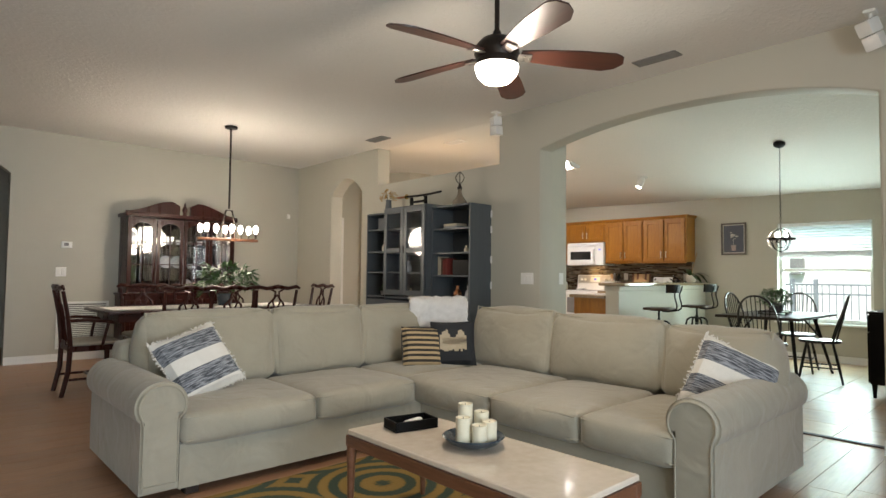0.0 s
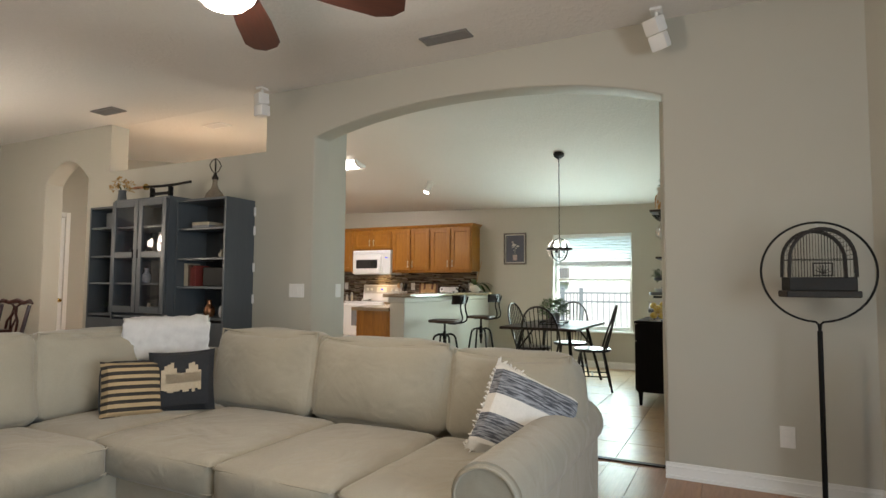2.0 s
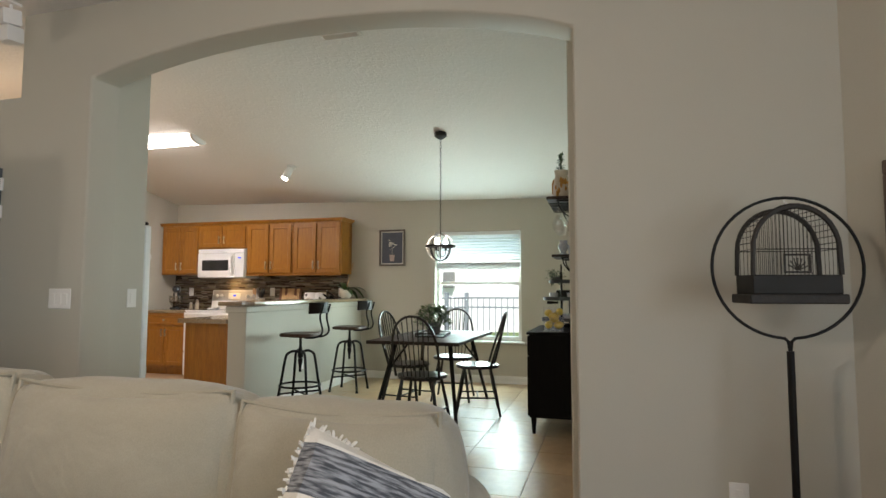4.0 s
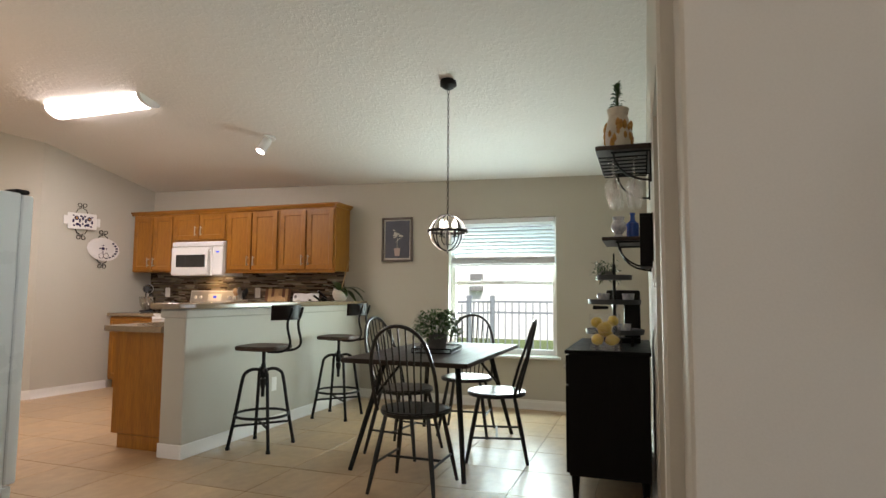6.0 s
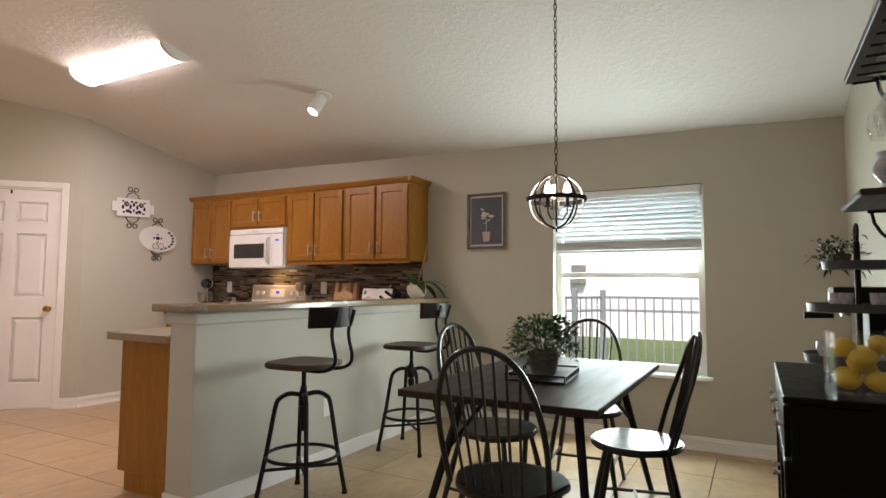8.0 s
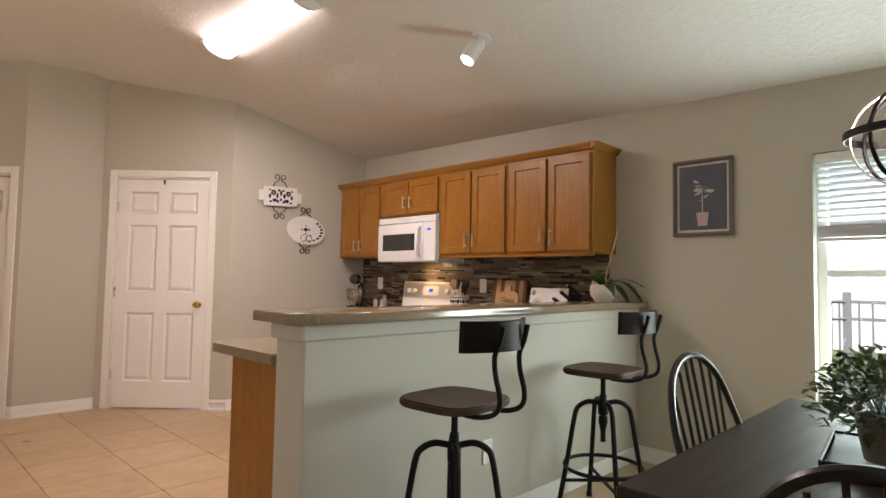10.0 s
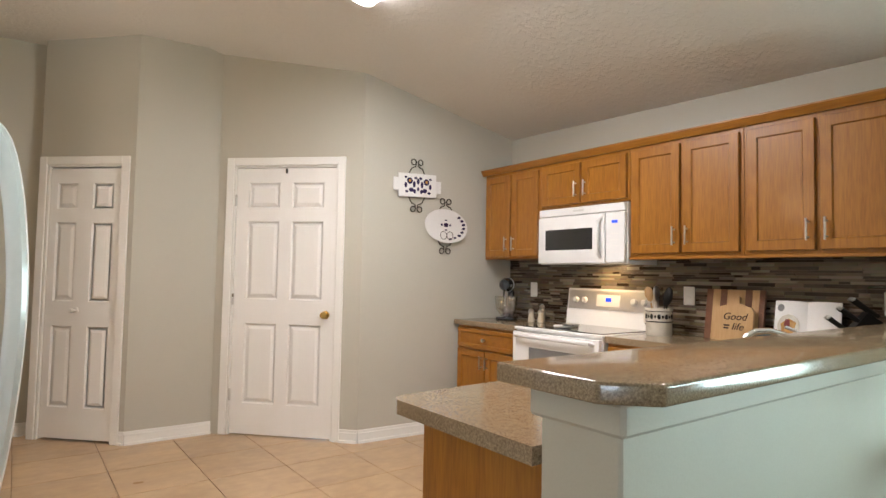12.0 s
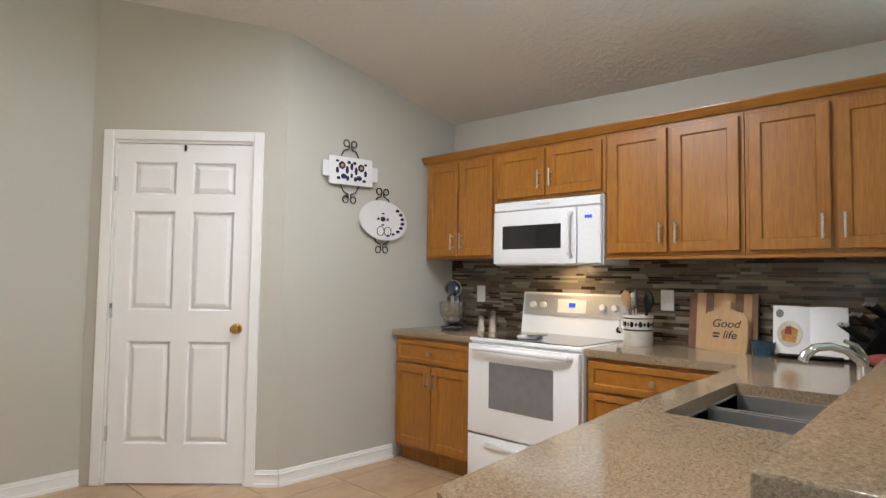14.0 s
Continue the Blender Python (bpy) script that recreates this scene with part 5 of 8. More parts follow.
M_OLDW = wood("weathered_brown_frame", (0.11, 0.075, 0.05), (0.05, 0.034, 0.023), 0.5, 2)
M_GARD = mat("green_garden_print", (0.13, 0.17, 0.035), (0.025, 0.045, 0.012), 0.4, scale=9, fine=45, spread=0.6, bump=0.05)
M_ARCHP = mat("dark_arbour_print", (0.035, 0.045, 0.02), (0.012, 0.016, 0.008), 0.4, scale=18, fine=70, bump=0.05)
M_PATHP = mat("golden_path_print", (0.42, 0.35, 0.10), (0.20, 0.15, 0.05), 0.4, scale=14, fine=60, bump=0.05)
W, H = 0.60, 0.43
picture(Matrix.Translation((XA - 0.31, -0.64, 1.43)) @ pose(0, 0, 0, 0, 0, -135), W, H, 0.055, M_OLDW, "brown framed garden path picture on the wall", [
    ("print", B(-W / 2 + 0.05, -0.012, -H / 2 + 0.05, W / 2 - 0.05, -0.008, H / 2 - 0.05), M_GARD),
    ("arbour", on(sweep(bmesh.new(), [(-0.24, -0.0135, -0.05), (-0.22, -0.0135, 0.10), (-0.12, -0.0135, 0.15), (0, -0.0135, 0.13), (0.10, -0.0135, 0.15), (0.22, -0.0135, 0.10), (0.24, -0.0135, -0.05)], 0.022, n=6, flat=0.05), pose(0, 0, 0)), M_ARCHP),
    ("path", prism(bmesh.new(), [(-0.2, -0.16), (0.16, -0.16), (0.03, -0.01), (-0.02, -0.01)], -0.0145, -0.0125, "y"), M_PATHP)])

# ---- breakfast nook ----
nt = thing("dining_table", "espresso wooden table on splayed black metal legs", "table", pose(7.61, 2.22, -0.03))
part("tabletop", B(-0.74, -0.42, 0.715, 0.74, 0.42, 0.745, bevel=0.004), M_ESP, nt)
part("under_frame", B(-0.50, -0.30, 0.70, 0.50, 0.30, 0.714), M_BLACKM, nt)
for x in (-1, 1):
    for y in (-1, 1):
        part("leg", sweep(bmesh.new(), [(x * 0.42, y * 0.26, 0.70), (x * 0.66, y * 0.38, 0.03)], [0.021, 0.015], n=8), M_BLACKM, nt)
        part("brace", sweep(bmesh.new(), [(x * 0.20, y * 0.20, 0.70), (x * 0.50, y * 0.30, 0.46)], 0.010, n=8), M_BLACKM, nt)

# windsor chairs: x across, facing +y, seat at 0.44
M_CHAIRB = wood("black_chair_paint", (0.012, 0.010, 0.009), (0.006, 0.0055, 0.005), 0.32, 2, coat=0.04)


def windsor(m, label="black painted spindle-back dining chair with a hoop back"):
    c = thing("dining_chair", label, "chair", m, "chairs round the nook table")
    prof = [(0.215 * math.cos(a) * (1.0 if math.sin(a) > 0 else 0.93), 0.205 * math.sin(a)) for a in [2 * math.pi * i / 28 for i in range(28)]]
    bm = prism(bmesh.new(), prof, 0.425, 0.455, "z")
    bmesh.ops.bevel(bm, geom=list(bm.edges), offset=0.007, segments=2, affect="EDGES", clamp_overlap=True)
    part("seat", bm, M_CHAIRB, c)
    hoop = [(-0.185, -0.12, 0.45), (-0.195, -0.165, 0.60), (-0.185, -0.215, 0.74), (-0.145, -0.25, 0.86), (-0.08, -0.268, 0.925), (0, -0.274, 0.945)]
    hoop = hoop + [(-x, y, z) for x, y, z in hoop[-2::-1]]
    part("hoop", sweep(bmesh.new(), curved(hoop, 5), 0.011, n=8), M_CHAIRB, c)
    for i in range(7):
        u = (i - 3) / 3
        xt = u * 0.135
        zt = 0.938 - 0.085 * abs(u) ** 2.0
        part("spindle", sweep(bmesh.new(), [(u * 0.105, -0.155, 0.45), (u * 0.12, -0.215, 0.68), (xt, -0.27 + 0.02 * abs(u), zt)], 0.0055, n=6), M_CHAIRB, c)
    feet = {}
    for x in (-1, 1):
        for y in (-1, 1):
            a, b = Vector((x * 0.13, y * 0.12, 0.43)), Vector((x * 0.20, y * 0.205, 0.0))
            feet[x, y] = (a, b)
            part("leg", sweep(bmesh.new(), [a, a.lerp(b, 0.5), b], [0.012, 0.0155, 0.0105], n=8), M_CHAIRB, c)
    mid = []
    for x in (-1, 1):
        a, b = feet[x, -1][0].lerp(feet[x, -1][1], 0.62), feet[x, 1][0].lerp(feet[x, 1][1], 0.62)
        part("stretcher", rod(bmesh.new(), a, b, 0.008, n=8), M_CHAIRB, c)
        mid.append(a.lerp(b, 0.5))
    part("stretcher", rod(bmesh.new(), mid[0], mid[1], 0.008, n=8), M_CHAIRB, c)
    return c


first = windsor(pose(6.80, 2.10, 0, 0, 0, -90))
copy_thing(first, pose(7.60, 1.80, 0, 0, 0, 14))
copy_thing(first, pose(7.50, 2.46, 0, 0, 0, 172))
copy_thing(first, pose(8.20, 2.20, 0, 0, 0, 96))


# industrial bar stools: x across, facing +y
def stool(m):
    s = thing("bar_stool", "industrial bar stool with a dark wood seat and black pipe frame", "stool", m, "stools at the bar")
    prof = [(0.185 * math.copysign(abs(math.cos(a)) ** 0.55, math.cos(a)), 0.175 * math.copysign(abs(math.sin(a)) ** 0.55, math.sin(a))) for a in [2 * math.pi * i / 32 for i in range(32)]]
    bm = prism(bmesh.new(), prof, 0.707, 0.737, "z")
    bmesh.ops.bevel(bm, geom=list(bm.edges), offset=0.007, segments=2, affect="EDGES", clamp_overlap=True)
    part("seat", bm, M_ESPX, s, "dark wooden seat")
    part("screw", rod(bmesh.new(), (0, 0, 0.36), (0, 0, 0.707), 0.013, n=12), M_BLACKM, s)
    part("hub", lathe(bmesh.new(), [(0, 0.50), (0.026, 0.50), (0.026, 0.56), (0.018, 0.575), (0.018, 0.60), (0, 0.60)], n=16), M_BLACKM, s)
    part("nut", lathe(bmesh.new(), [(0, 0.40), (0.012, 0.41), (0.024, 0.46), (0.022, 0.49), (0, 0.50)], n=12), M_BLACKM, s)
    part("plate", B(-0.08, -0.08, 0.695, 0.08, 0.08, 0.706), M_BLACKM, s)
    for a in (45, 135, 225, 315):
        c, d = math.cos(radians(a)), math.sin(radians(a))
        leg = part("leg", sweep(bmesh.new(), curved([(0.02 * c, 0.02 * d, 0.555), (0.075 * c, 0.075 * d, 0.563), (0.125 * c, 0.125 * d, 0.54), (0.148 * c, 0.148 * d, 0.49), (0.185 * c, 0.185 * d, 0.27), (0.235 * c, 0.235 * d, 0.012)], 3), 0.0125, n=8), M_BLACKM, s)
        part("foot_cap", rod(bmesh.new(), (0.232 * c, 0.232 * d, 0.0), (0.236 * c, 0.236 * d, 0.02), 0.016, n=10), M_BLACKM, leg)
    part("foot_ring", sweep(bmesh.new(), [(0.195 * math.cos(radians(a)), 0.195 * math.sin(radians(a)), 0.235) for a in range(0, 360, 12)], 0.010, n=8, closed=True), M_BLACKM, s)
    for a in (45, 135):
        c, d = math.cos(radians(a)), math.sin(radians(a))
        part("cross_bar", rod(bmesh.new(), (0.205 * c, 0.205 * d, 0.165), (-0.205 * c, -0.205 * d, 0.165), 0.009, n=8), M_BLACKM, s)
    for x in (-0.075, 0.075):
        part("back_post", sweep(bmesh.new(), curved([(x, -0.08, 0.697), (x, -0.175, 0.699), (x, -0.245, 0.725), (x, -0.262, 0.775), (x, -0.242, 0.855), (x, -0.238, 0.915), (x, -0.258, 0.965), (x, -0.272, 1.02)]), 0.0095, n=8), M_BLACKM, s)
    bm = bmesh.new()
    for i in range(13):
        u = i / 6 - 1
        y = -0.256 + 0.075 * u * u
        row = [bm.verts.new((u * 0.185, y + o, z)) for o, z in ((0.014, 0.93), (0.010, 1.037), (-0.008, 1.037), (-0.004, 0.93))]
        if i:
            for j in range(4):
                bm.faces.new((last[j], last[(j + 1) % 4], row[(j + 1) % 4], row[j]))
        else:
            bm.faces.new(row)
        last = row
    bm.faces.new(last[::-1])
    part("backrest", bm, M_ESPB, s, "curved dark wooden backrest")
    for x in (-0.075, 0.075):
        part("bolt", on(lathe(bmesh.new(), [(0, 0), (0.009, 0), (0.008, 0.006), (0, 0.007)], n=10), pose(x, -0.236, 0.987, -90)), M_NICKEL, s)
    return s


st1 = stool(pose(7.24, 3.49, 0, 0, 0, 3))
copy_thing(st1, pose(8.36, 3.49, 0, 0, 0, 2))

# potted plant in a tray on the table
M_LEAF = mat("green_leaf", (0.055, 0.125, 0.022), (0.022, 0.060, 0.010), 0.45, scale=14, fine=60, vary=0.0, bump=0.05, sheen=0.1)
M_LEAFD = mat("dark_green_leaf", (0.030, 0.075, 0.016), (0.013, 0.036, 0.008), 0.4, scale=12, fine=60, bump=0.05)
M_POTG = mat("grey_concrete_pot", (0.17, 0.165, 0.16), (0.11, 0.105, 0.10), 0.75, scale=9, fine=90, bump=0.15)


def leaf_into(bm, p, d, ln, w, droop, r):
    d = Vector(d).normalized()
    side = d.cross(Vector((0, 0, 1)))
    side = side.normalized() if side.length > 0.05 else Vector((1, 0, 0))
    side = (side + Vector((0, 0, r.uniform(-0.5, 0.5)))).normalized()
    up = side.cross(d)
    prev = None
    for t, k in ((0, 0.10), (0.3, 0.85), (0.62, 0.9), (1.0, 0.05)):
        c = Vector(p) + d * ln * t - Vector((0, 0, 1)) * droop * ln * t * t
        a, b = bm.verts.new(c + side * w * k * 0.5 + up * 0.12 * w * k), bm.verts.new(c - side * w * k * 0.5 + up * 0.12 * w * k)
        m = bm.verts.new(c)
        if prev:
            bm.faces.new((prev[0], prev[1], m, a))
            bm.faces.new((prev[1], prev[2], b, m))
        prev = (a, m, b)


def bush(seed, n, rx, rz, ln, w, droop=0.4, low=-0.1):
    """A crown of many leaves on thin stems, with gaps, and its stems."""
    r = random.Random(seed)
    lv, sm = bmesh.new(), bmesh.new()
    for i in range(n):
        a, e = r.uniform(0, 2 * math.pi), r.uniform(low, 1.0)
        q = Vector((math.cos(a) * rx * math.sqrt(max(0.02, 1 - e * e * 0.8)), math.sin(a) * rx * math.sqrt(max(0.02, 1 - e * e * 0.8)), max(0, e) * rz + (e if e < 0 else 0) * rz)) * r.uniform(0.55, 1.0)
        if i % 4 == 0:
            sweep(sm, [(0.2 * q.x, 0.2 * q.y, -0.02), q * 0.6 + Vector((0, 0, 0.02)), q], 0.0015, n=4)
        for k in range(4):
            d = Vector((q.x, q.y, q.z * 0.5 + 0.03)).normalized() + Vector((r.uniform(-1, 1), r.uniform(-1, 1), r.uniform(-0.7, 0.9))) * 0.8
            leaf_into(lv, q + Vector((r.uniform(-1, 1), r.uniform(-1, 1), r.uniform(-1, 1))) * 0.02, d, ln * r.uniform(0.7, 1.2), w * r.uniform(0.7, 1.15), droop * r.random(), r)
    return lv, sm


def potted(name, label, m, pot, pot_m, seed, n, rx, rz, z, ln, w, leaf=None, droop=0.4, low=-0.1):
    p = thing(name, label, "plant", m)
    part("pot", lathe(bmesh.new(), pot, n=28), pot_m, p)
    lv, sm = bush(seed, n, rx, rz, ln, w, droop, low)
    f = part("foliage", on(lv, pose(0, 0, z)), leaf or M_LEAF, p, smooth=0)
    part("stems", on(sm, pose(0, 0, z)), M_LEAFD, f, smooth=0)
    return p


potted("potted_plant", "leafy green plant in a grey pot on the nook table", pose(7.50, 2.21, 0.733), [(0, 0), (0.058, 0), (0.076, 0.105), (0.078, 0.11), (0.07, 0.11), (0.066, 0.095), (0, 0.095)], M_POTG, 5, 230, 0.165, 0.165, 0.125, 0.032, 0.020, low=-0.3)
ty = thing("tray", "black openwork metal tray under a plant", "tray", pose(7.50, 2.21, 0.716, 0, 0, 6))
part("base", B(-0.19, -0.14, 0.002, 0.19, 0.14, 0.010, bevel=0.002), M_BLACKM, ty)
for x0, y0, x1, y1 in ((-0.19, -0.14, 0.19, -0.132), (-0.19, 0.132, 0.19, 0.14), (-0.19, -0.132, -0.182, 0.132), (0.182, -0.132, 0.19, 0.132)):
    part("rim", B(x0, y0, 0.030, x1, y1, 0.038, bevel=0.002), M_BLACKM, ty)
for i in range(9):
    x = -0.186 + 0.0465 * i
    for y in (-0.136, 0.136):
        part("upright", rod(bmesh.new(), (x, y, 0.008), (x, y, 0.032), 0.0035, n=6), M_BLACKM, ty)

# globe pendant
pd = thing("pendant_light", "dark metal globe pendant on a chain with three lit bulbs", "pendant light", pose(7.56, 2.16, 0))
ZP, RP = 1.575, 0.132
zc = vault(7.56, 2.16)
part("canopy", lathe(bmesh.new(), [(0, zc + 0.012), (0.062, zc + 0.012), (0.062, zc - 0.03), (0.03, zc - 0.055), (0, zc - 0.06)], n=24), M_BLACKM, pd)
link = mesh_of("chain_link", sweep(bmesh.new(), [(0.0075 * math.cos(radians(a)), 0, 0.019 * math.sin(radians(a))) for a in range(0, 360, 36)], 0.0024, n=5, closed=True), M_BLACKM)
nl = int((zc - 0.055 - ZP - RP - 0.02) / 0.031)
for i in range(nl + 1):
    piece("chain_link", link, pd, pose(0, 0, ZP + RP + 0.03 + i * 0.031, 0, 0, 90 * (i % 2) + 45))
part("stem", rod(bmesh.new(), (0, 0, ZP - RP - 0.02), (0, 0, ZP + RP + 0.03), 0.005, n=8), M_BLACKM, pd)
for a in (0, 45, 90, 135):
    part("hoop", on(sweep(bmesh.new(), [(RP * math.cos(radians(b)), 0, ZP + RP * math.sin(radians(b))) for b in range(0, 360, 10)], 0.003 if a in (0, 90) else 0.0055, n=6, closed=True), pose(0, 0, 0, 0, 0, a + 12)), M_NICKEL if a in (0, 90) else M_BLACKM, pd)
bm = bmesh.new()
rings = []
for r, z in ((RP + 0.012, -0.011), (RP + 0.016, -0.011), (RP + 0.016, 0.011), (RP + 0.012, 0.011)):
    rings.append((r, ZP + 0.01 + z))
lathe(bm, rings + rings[:1], n=40)
part("band", bm, M_BLACKM, pd)
for k in range(3):
    a = radians(30 + 120 * k)
    x, y = 0.055 * math.cos(a), 0.055 * math.sin(a)
    part("arm", sweep(bmesh.new(), [(0, 0, ZP - 0.085), (x * 0.6, y * 0.6, ZP - 0.09), (x, y, ZP - 0.06), (x, y, ZP - 0.03)], 0.004, n=6), M_BLACKM, pd)
    part("candle_tube", lathe(bmesh.new(), [(0, 0), (0.02, 0), (0.021, 0.006), (0.011, 0.008), (0.010, 0.055), (0, 0.055)], at=(x, y, ZP - 0.032), n=14), M_BLACKM, pd)
    part("bulb", lathe(bmesh.new(), [(0, 0), (0.009, 0.004), (0.018, 0.03), (0.014, 0.052), (0.004, 0.072), (0, 0.074)], at=(x, y, ZP + 0.022), n=14), M_BULB, pd, "lit candle bulb")
bulb("pendant_bulb", (7.56, 2.16, ZP + 0.055), 4.5, (1, 0.90, 0.78), 0.06)

# framed print on the window wall
M_GREYF = wood("grey_brown_frame", (0.15, 0.125, 0.105), (0.08, 0.066, 0.055), 0.5, 2)
M_SLATE = mat("slate_blue_print", (0.075, 0.085, 0.115), (0.05, 0.058, 0.08), 0.45, scale=8, fine=50, bump=0.02)
M_PALE = mat("pale_print_cream", (0.62, 0.60, 0.55), (0.52, 0.50, 0.45), 0.5, scale=20, fine=80, bump=0.02)
M_PINK = mat("blush_print", (0.52, 0.40, 0.36), (0.44, 0.33, 0.30), 0.5, scale=20, fine=80, bump=0.02)
W, H = 0.365, 0.485
rr = random.Random(2)
bm = bmesh.new()
for k in range(16):
    a, q = rr.uniform(0, 6.28), rr.uniform(0.01, 0.075)
    x, z = q * math.cos(a) * 0.8, 0.055 + q * math.sin(a)
    prism(bm, [(x + 0.017 * math.cos(t + a) , z + 0.010 * math.sin(t)) for t in [i * math.pi / 4 for i in range(8)]], -0.0155, -0.0135, "y")
box(bm, -0.002, -0.0155, -0.10, 0.002, -0.0135, 0.02)
picture(pose(XW, 3.343, 1.723, 0, 0, -90), W, H, 0.022, M_GREYF, "grey framed print of white flowers in a pot", [
    ("mount", B(-W / 2 + 0.02, -0.010, -H / 2 + 0.02, W / 2 - 0.02, -0.006, H / 2 - 0.02), M_PALE),
    ("print", B(-W / 2 + 0.038, -0.0130, -H / 2 + 0.038, W / 2 - 0.038, -0.009, H / 2 - 0.038, bevel=0.001), M_SLATE),
    ("flowers", bm, M_PALE),
    ("pot", prism(bmesh.new(), [(-0.038, -0.095), (0.038, -0.095), (0.027, -0.18), (-0.027, -0.18)], -0.0155, -0.0135, "y"), M_PINK)])

# black sideboard against the nook wall: x along the wall to its right as one faces it
bf = thing("sideboard", "black wooden sideboard with drawers and tapered feet", "sideboard", pose(7.85, 1.235, 0, 0, 0, 180))
BW, BD = 0.95, 0.45
part("body", B(0.0, 0.02, 0.13, BW, BD, 0.795, bevel=0.003), M_BLACKW, bf)
part("top", B(-0.015, 0.0, 0.796, BW + 0.015, BD + 0.01, 0.818, bevel=0.004), M_BLACKW, bf)
for k in range(2):
    x0, x1 = 0.02 + k * 0.46, 0.47 + k * 0.46
    d = part("drawer", B(x0, 0.002, 0.625, x1, 0.019, 0.785, bevel=0.003), M_BLACKW, bf)
    for x in (x0 + 0.12, x1 - 0.12):
        part("knob", on(lathe(bmesh.new(), [(0, 0), (0.007, 0), (0.007, 0.012), (0.014, 0.018), (0.012, 0.026), (0, 0.028)], n=12), pose(x, 0.002, 0.705, 90)), M_NICKEL, d)
    d = part("door", shaker(0.45, 0.475, 0.018), M_BLACKW, bf)
    d.matrix_basis = Matrix.Translation((x0, 0.001, 0.14))
    part("knob", on(lathe(bmesh.new(), [(0, 0), (0.007, 0), (0.007, 0.012), (0.014, 0.018), (0.012, 0.026), (0, 0.028)], n=12), pose(0.40 if k == 0 else 0.05, 0.0, 0.33, 90)), M_NICKEL, d)
for x in (0.03, BW - 0.03):
    for y in (0.05, BD - 0.03):
        part("foot", rod(bmesh.new(), (x, y, 0), (x, y, 0.131), 0.014, 0.024, 8), M_BLACKW, bf)

# jar of lemons
M_LEMON = mat("lemon_peel", (0.62, 0.44, 0.035), (0.50, 0.33, 0.02), 0.45, scale=20, fine=120, bump=0.2, depth=0.002)
jx, jy, jz = 6.985, 1.02, 0.819
jar = thing("glass_jar", "clear square glass jar full of lemons", "jar", pose(jx, jy, jz, 0, 0, 4))
for x0, y0, x1, y1 in ((-0.085, -0.085, 0.085, -0.079), (-0.085, 0.079, 0.085, 0.085), (-0.085, -0.079, -0.079, 0.079), (0.079, -0.079, 0.085, 0.079)):
    part("side", B(x0, y0, 0.0, x1, y1, 0.20, bevel=0.001), M_GLASS, jar).visible_shadow = False
part("bottom", B(-0.079, -0.079, 0.001, 0.079, 0.079, 0.018), M_GLASS, jar).visible_shadow = False
lem = mesh_of("lemon", lathe(bmesh.new(), [(0, -0.044), (0.006, -0.040), (0.016, -0.034), (0.028, -0.018), (0.031, 0.0), (0.027, 0.018), (0.016, 0.032), (0.006, 0.038), (0, 0.042)], n=16), M_LEMON)
rr = random.Random(6)
for i, (x, y, z) in enumerate(((-0.04, -0.04, 0.055), (0.04, -0.035, 0.055), (-0.035, 0.04, 0.055), (0.042, 0.04, 0.055), (0.0, 0.0, 0.10), (-0.045, 0.0, 0.125), (0.045, -0.01, 0.125), (0.0, 0.045, 0.15), (0.01, -0.045, 0.16))):
    ob = new("lemon", lem)
    ob.matrix_basis = pose(jx + x, jy + y, jz + z, rr.uniform(60, 120), rr.uniform(0, 360), rr.uniform(0, 360))
    tagged(ob, "ripe yellow lemon in a glass jar", "lemon", "lemons in the jar")

# tiered stand with plant, cups and a small coffee machine
ts = thing("tiered_stand", "dark metal three-tier tray stand with a ring top", "stand", pose(7.30, 0.98, 0.819))
part("post", rod(bmesh.new(), (0, 0, 0), (0, 0, 0.50), 0.010, n=10), M_BLACKM, ts)
for z, r in ((0.07, 0.17), (0.25, 0.155), (0.40, 0.105)):
    part("tier", lathe(bmesh.new(), [(0, z), (r, z), (r + 0.004, z + 0.03), (r, z + 0.03), (r - 0.004, z + 0.006), (0, z + 0.006)], n=32), M_GREYIN, ts, "round grey tray")
part("ring", sweep(bmesh.new(), [(0.032 * math.cos(radians(a)), 0, 0.53 + 0.032 * math.sin(radians(a))) for a in range(0, 360, 20)], 0.005, n=6, closed=True), M_BLACKM, ts)
for a in (0, 120, 240):
    part("foot", rod(bmesh.new(), (0.12 * math.cos(radians(a)), 0.12 * math.sin(radians(a)), 0), (0.12 * math.cos(radians(a)), 0.12 * math.sin(radians(a)), 0.072), 0.009, n=8), M_BLACKM, ts)
potted("trailing_plant", "small trailing green plant on a tiered stand", pose(7.33, 1.03, 1.226), [(0, 0), (0.03, 0), (0.04, 0.05), (0.036, 0.05), (0, 0.042)], M_POTG, 9, 45, 0.075, 0.06, 0.05, 0.024, 0.014, M_LEAFD, 1.2, -0.9)
M_CUP = mat("patterned_china", (0.62, 0.62, 0.62), (0.28, 0.32, 0.40), 0.2, scale=40, fine=90, bump=0.0, coat=0.4)
cup = [(0, 0), (0.025, 0), (0.036, 0.03), (0.038, 0.06), (0.035, 0.06), (0.03, 0.01), (0, 0.008)]
for x, y, z in ((7.22, 1.04, 1.0763), (7.38, 0.90, 1.0763), (7.20, 0.92, 0.8963), (7.37, 1.07, 0.8963)):
    solid("cup", lathe(bmesh.new(), cup, n=20), M_CUP, "small patterned china cup on a tray", "cup", pose(x, y, z), "cups on the stand")
cm = thing("coffee_machine", "dark compact coffee machine on the sideboard", "coffee machine", pose(7.56, 0.93, 0.819, 0, 0, 180))
part("base", B(-0.09, -0.13, 0, 0.09, 0.10, 0.035, bevel=0.01, seg=2), M_BLACKM, cm)
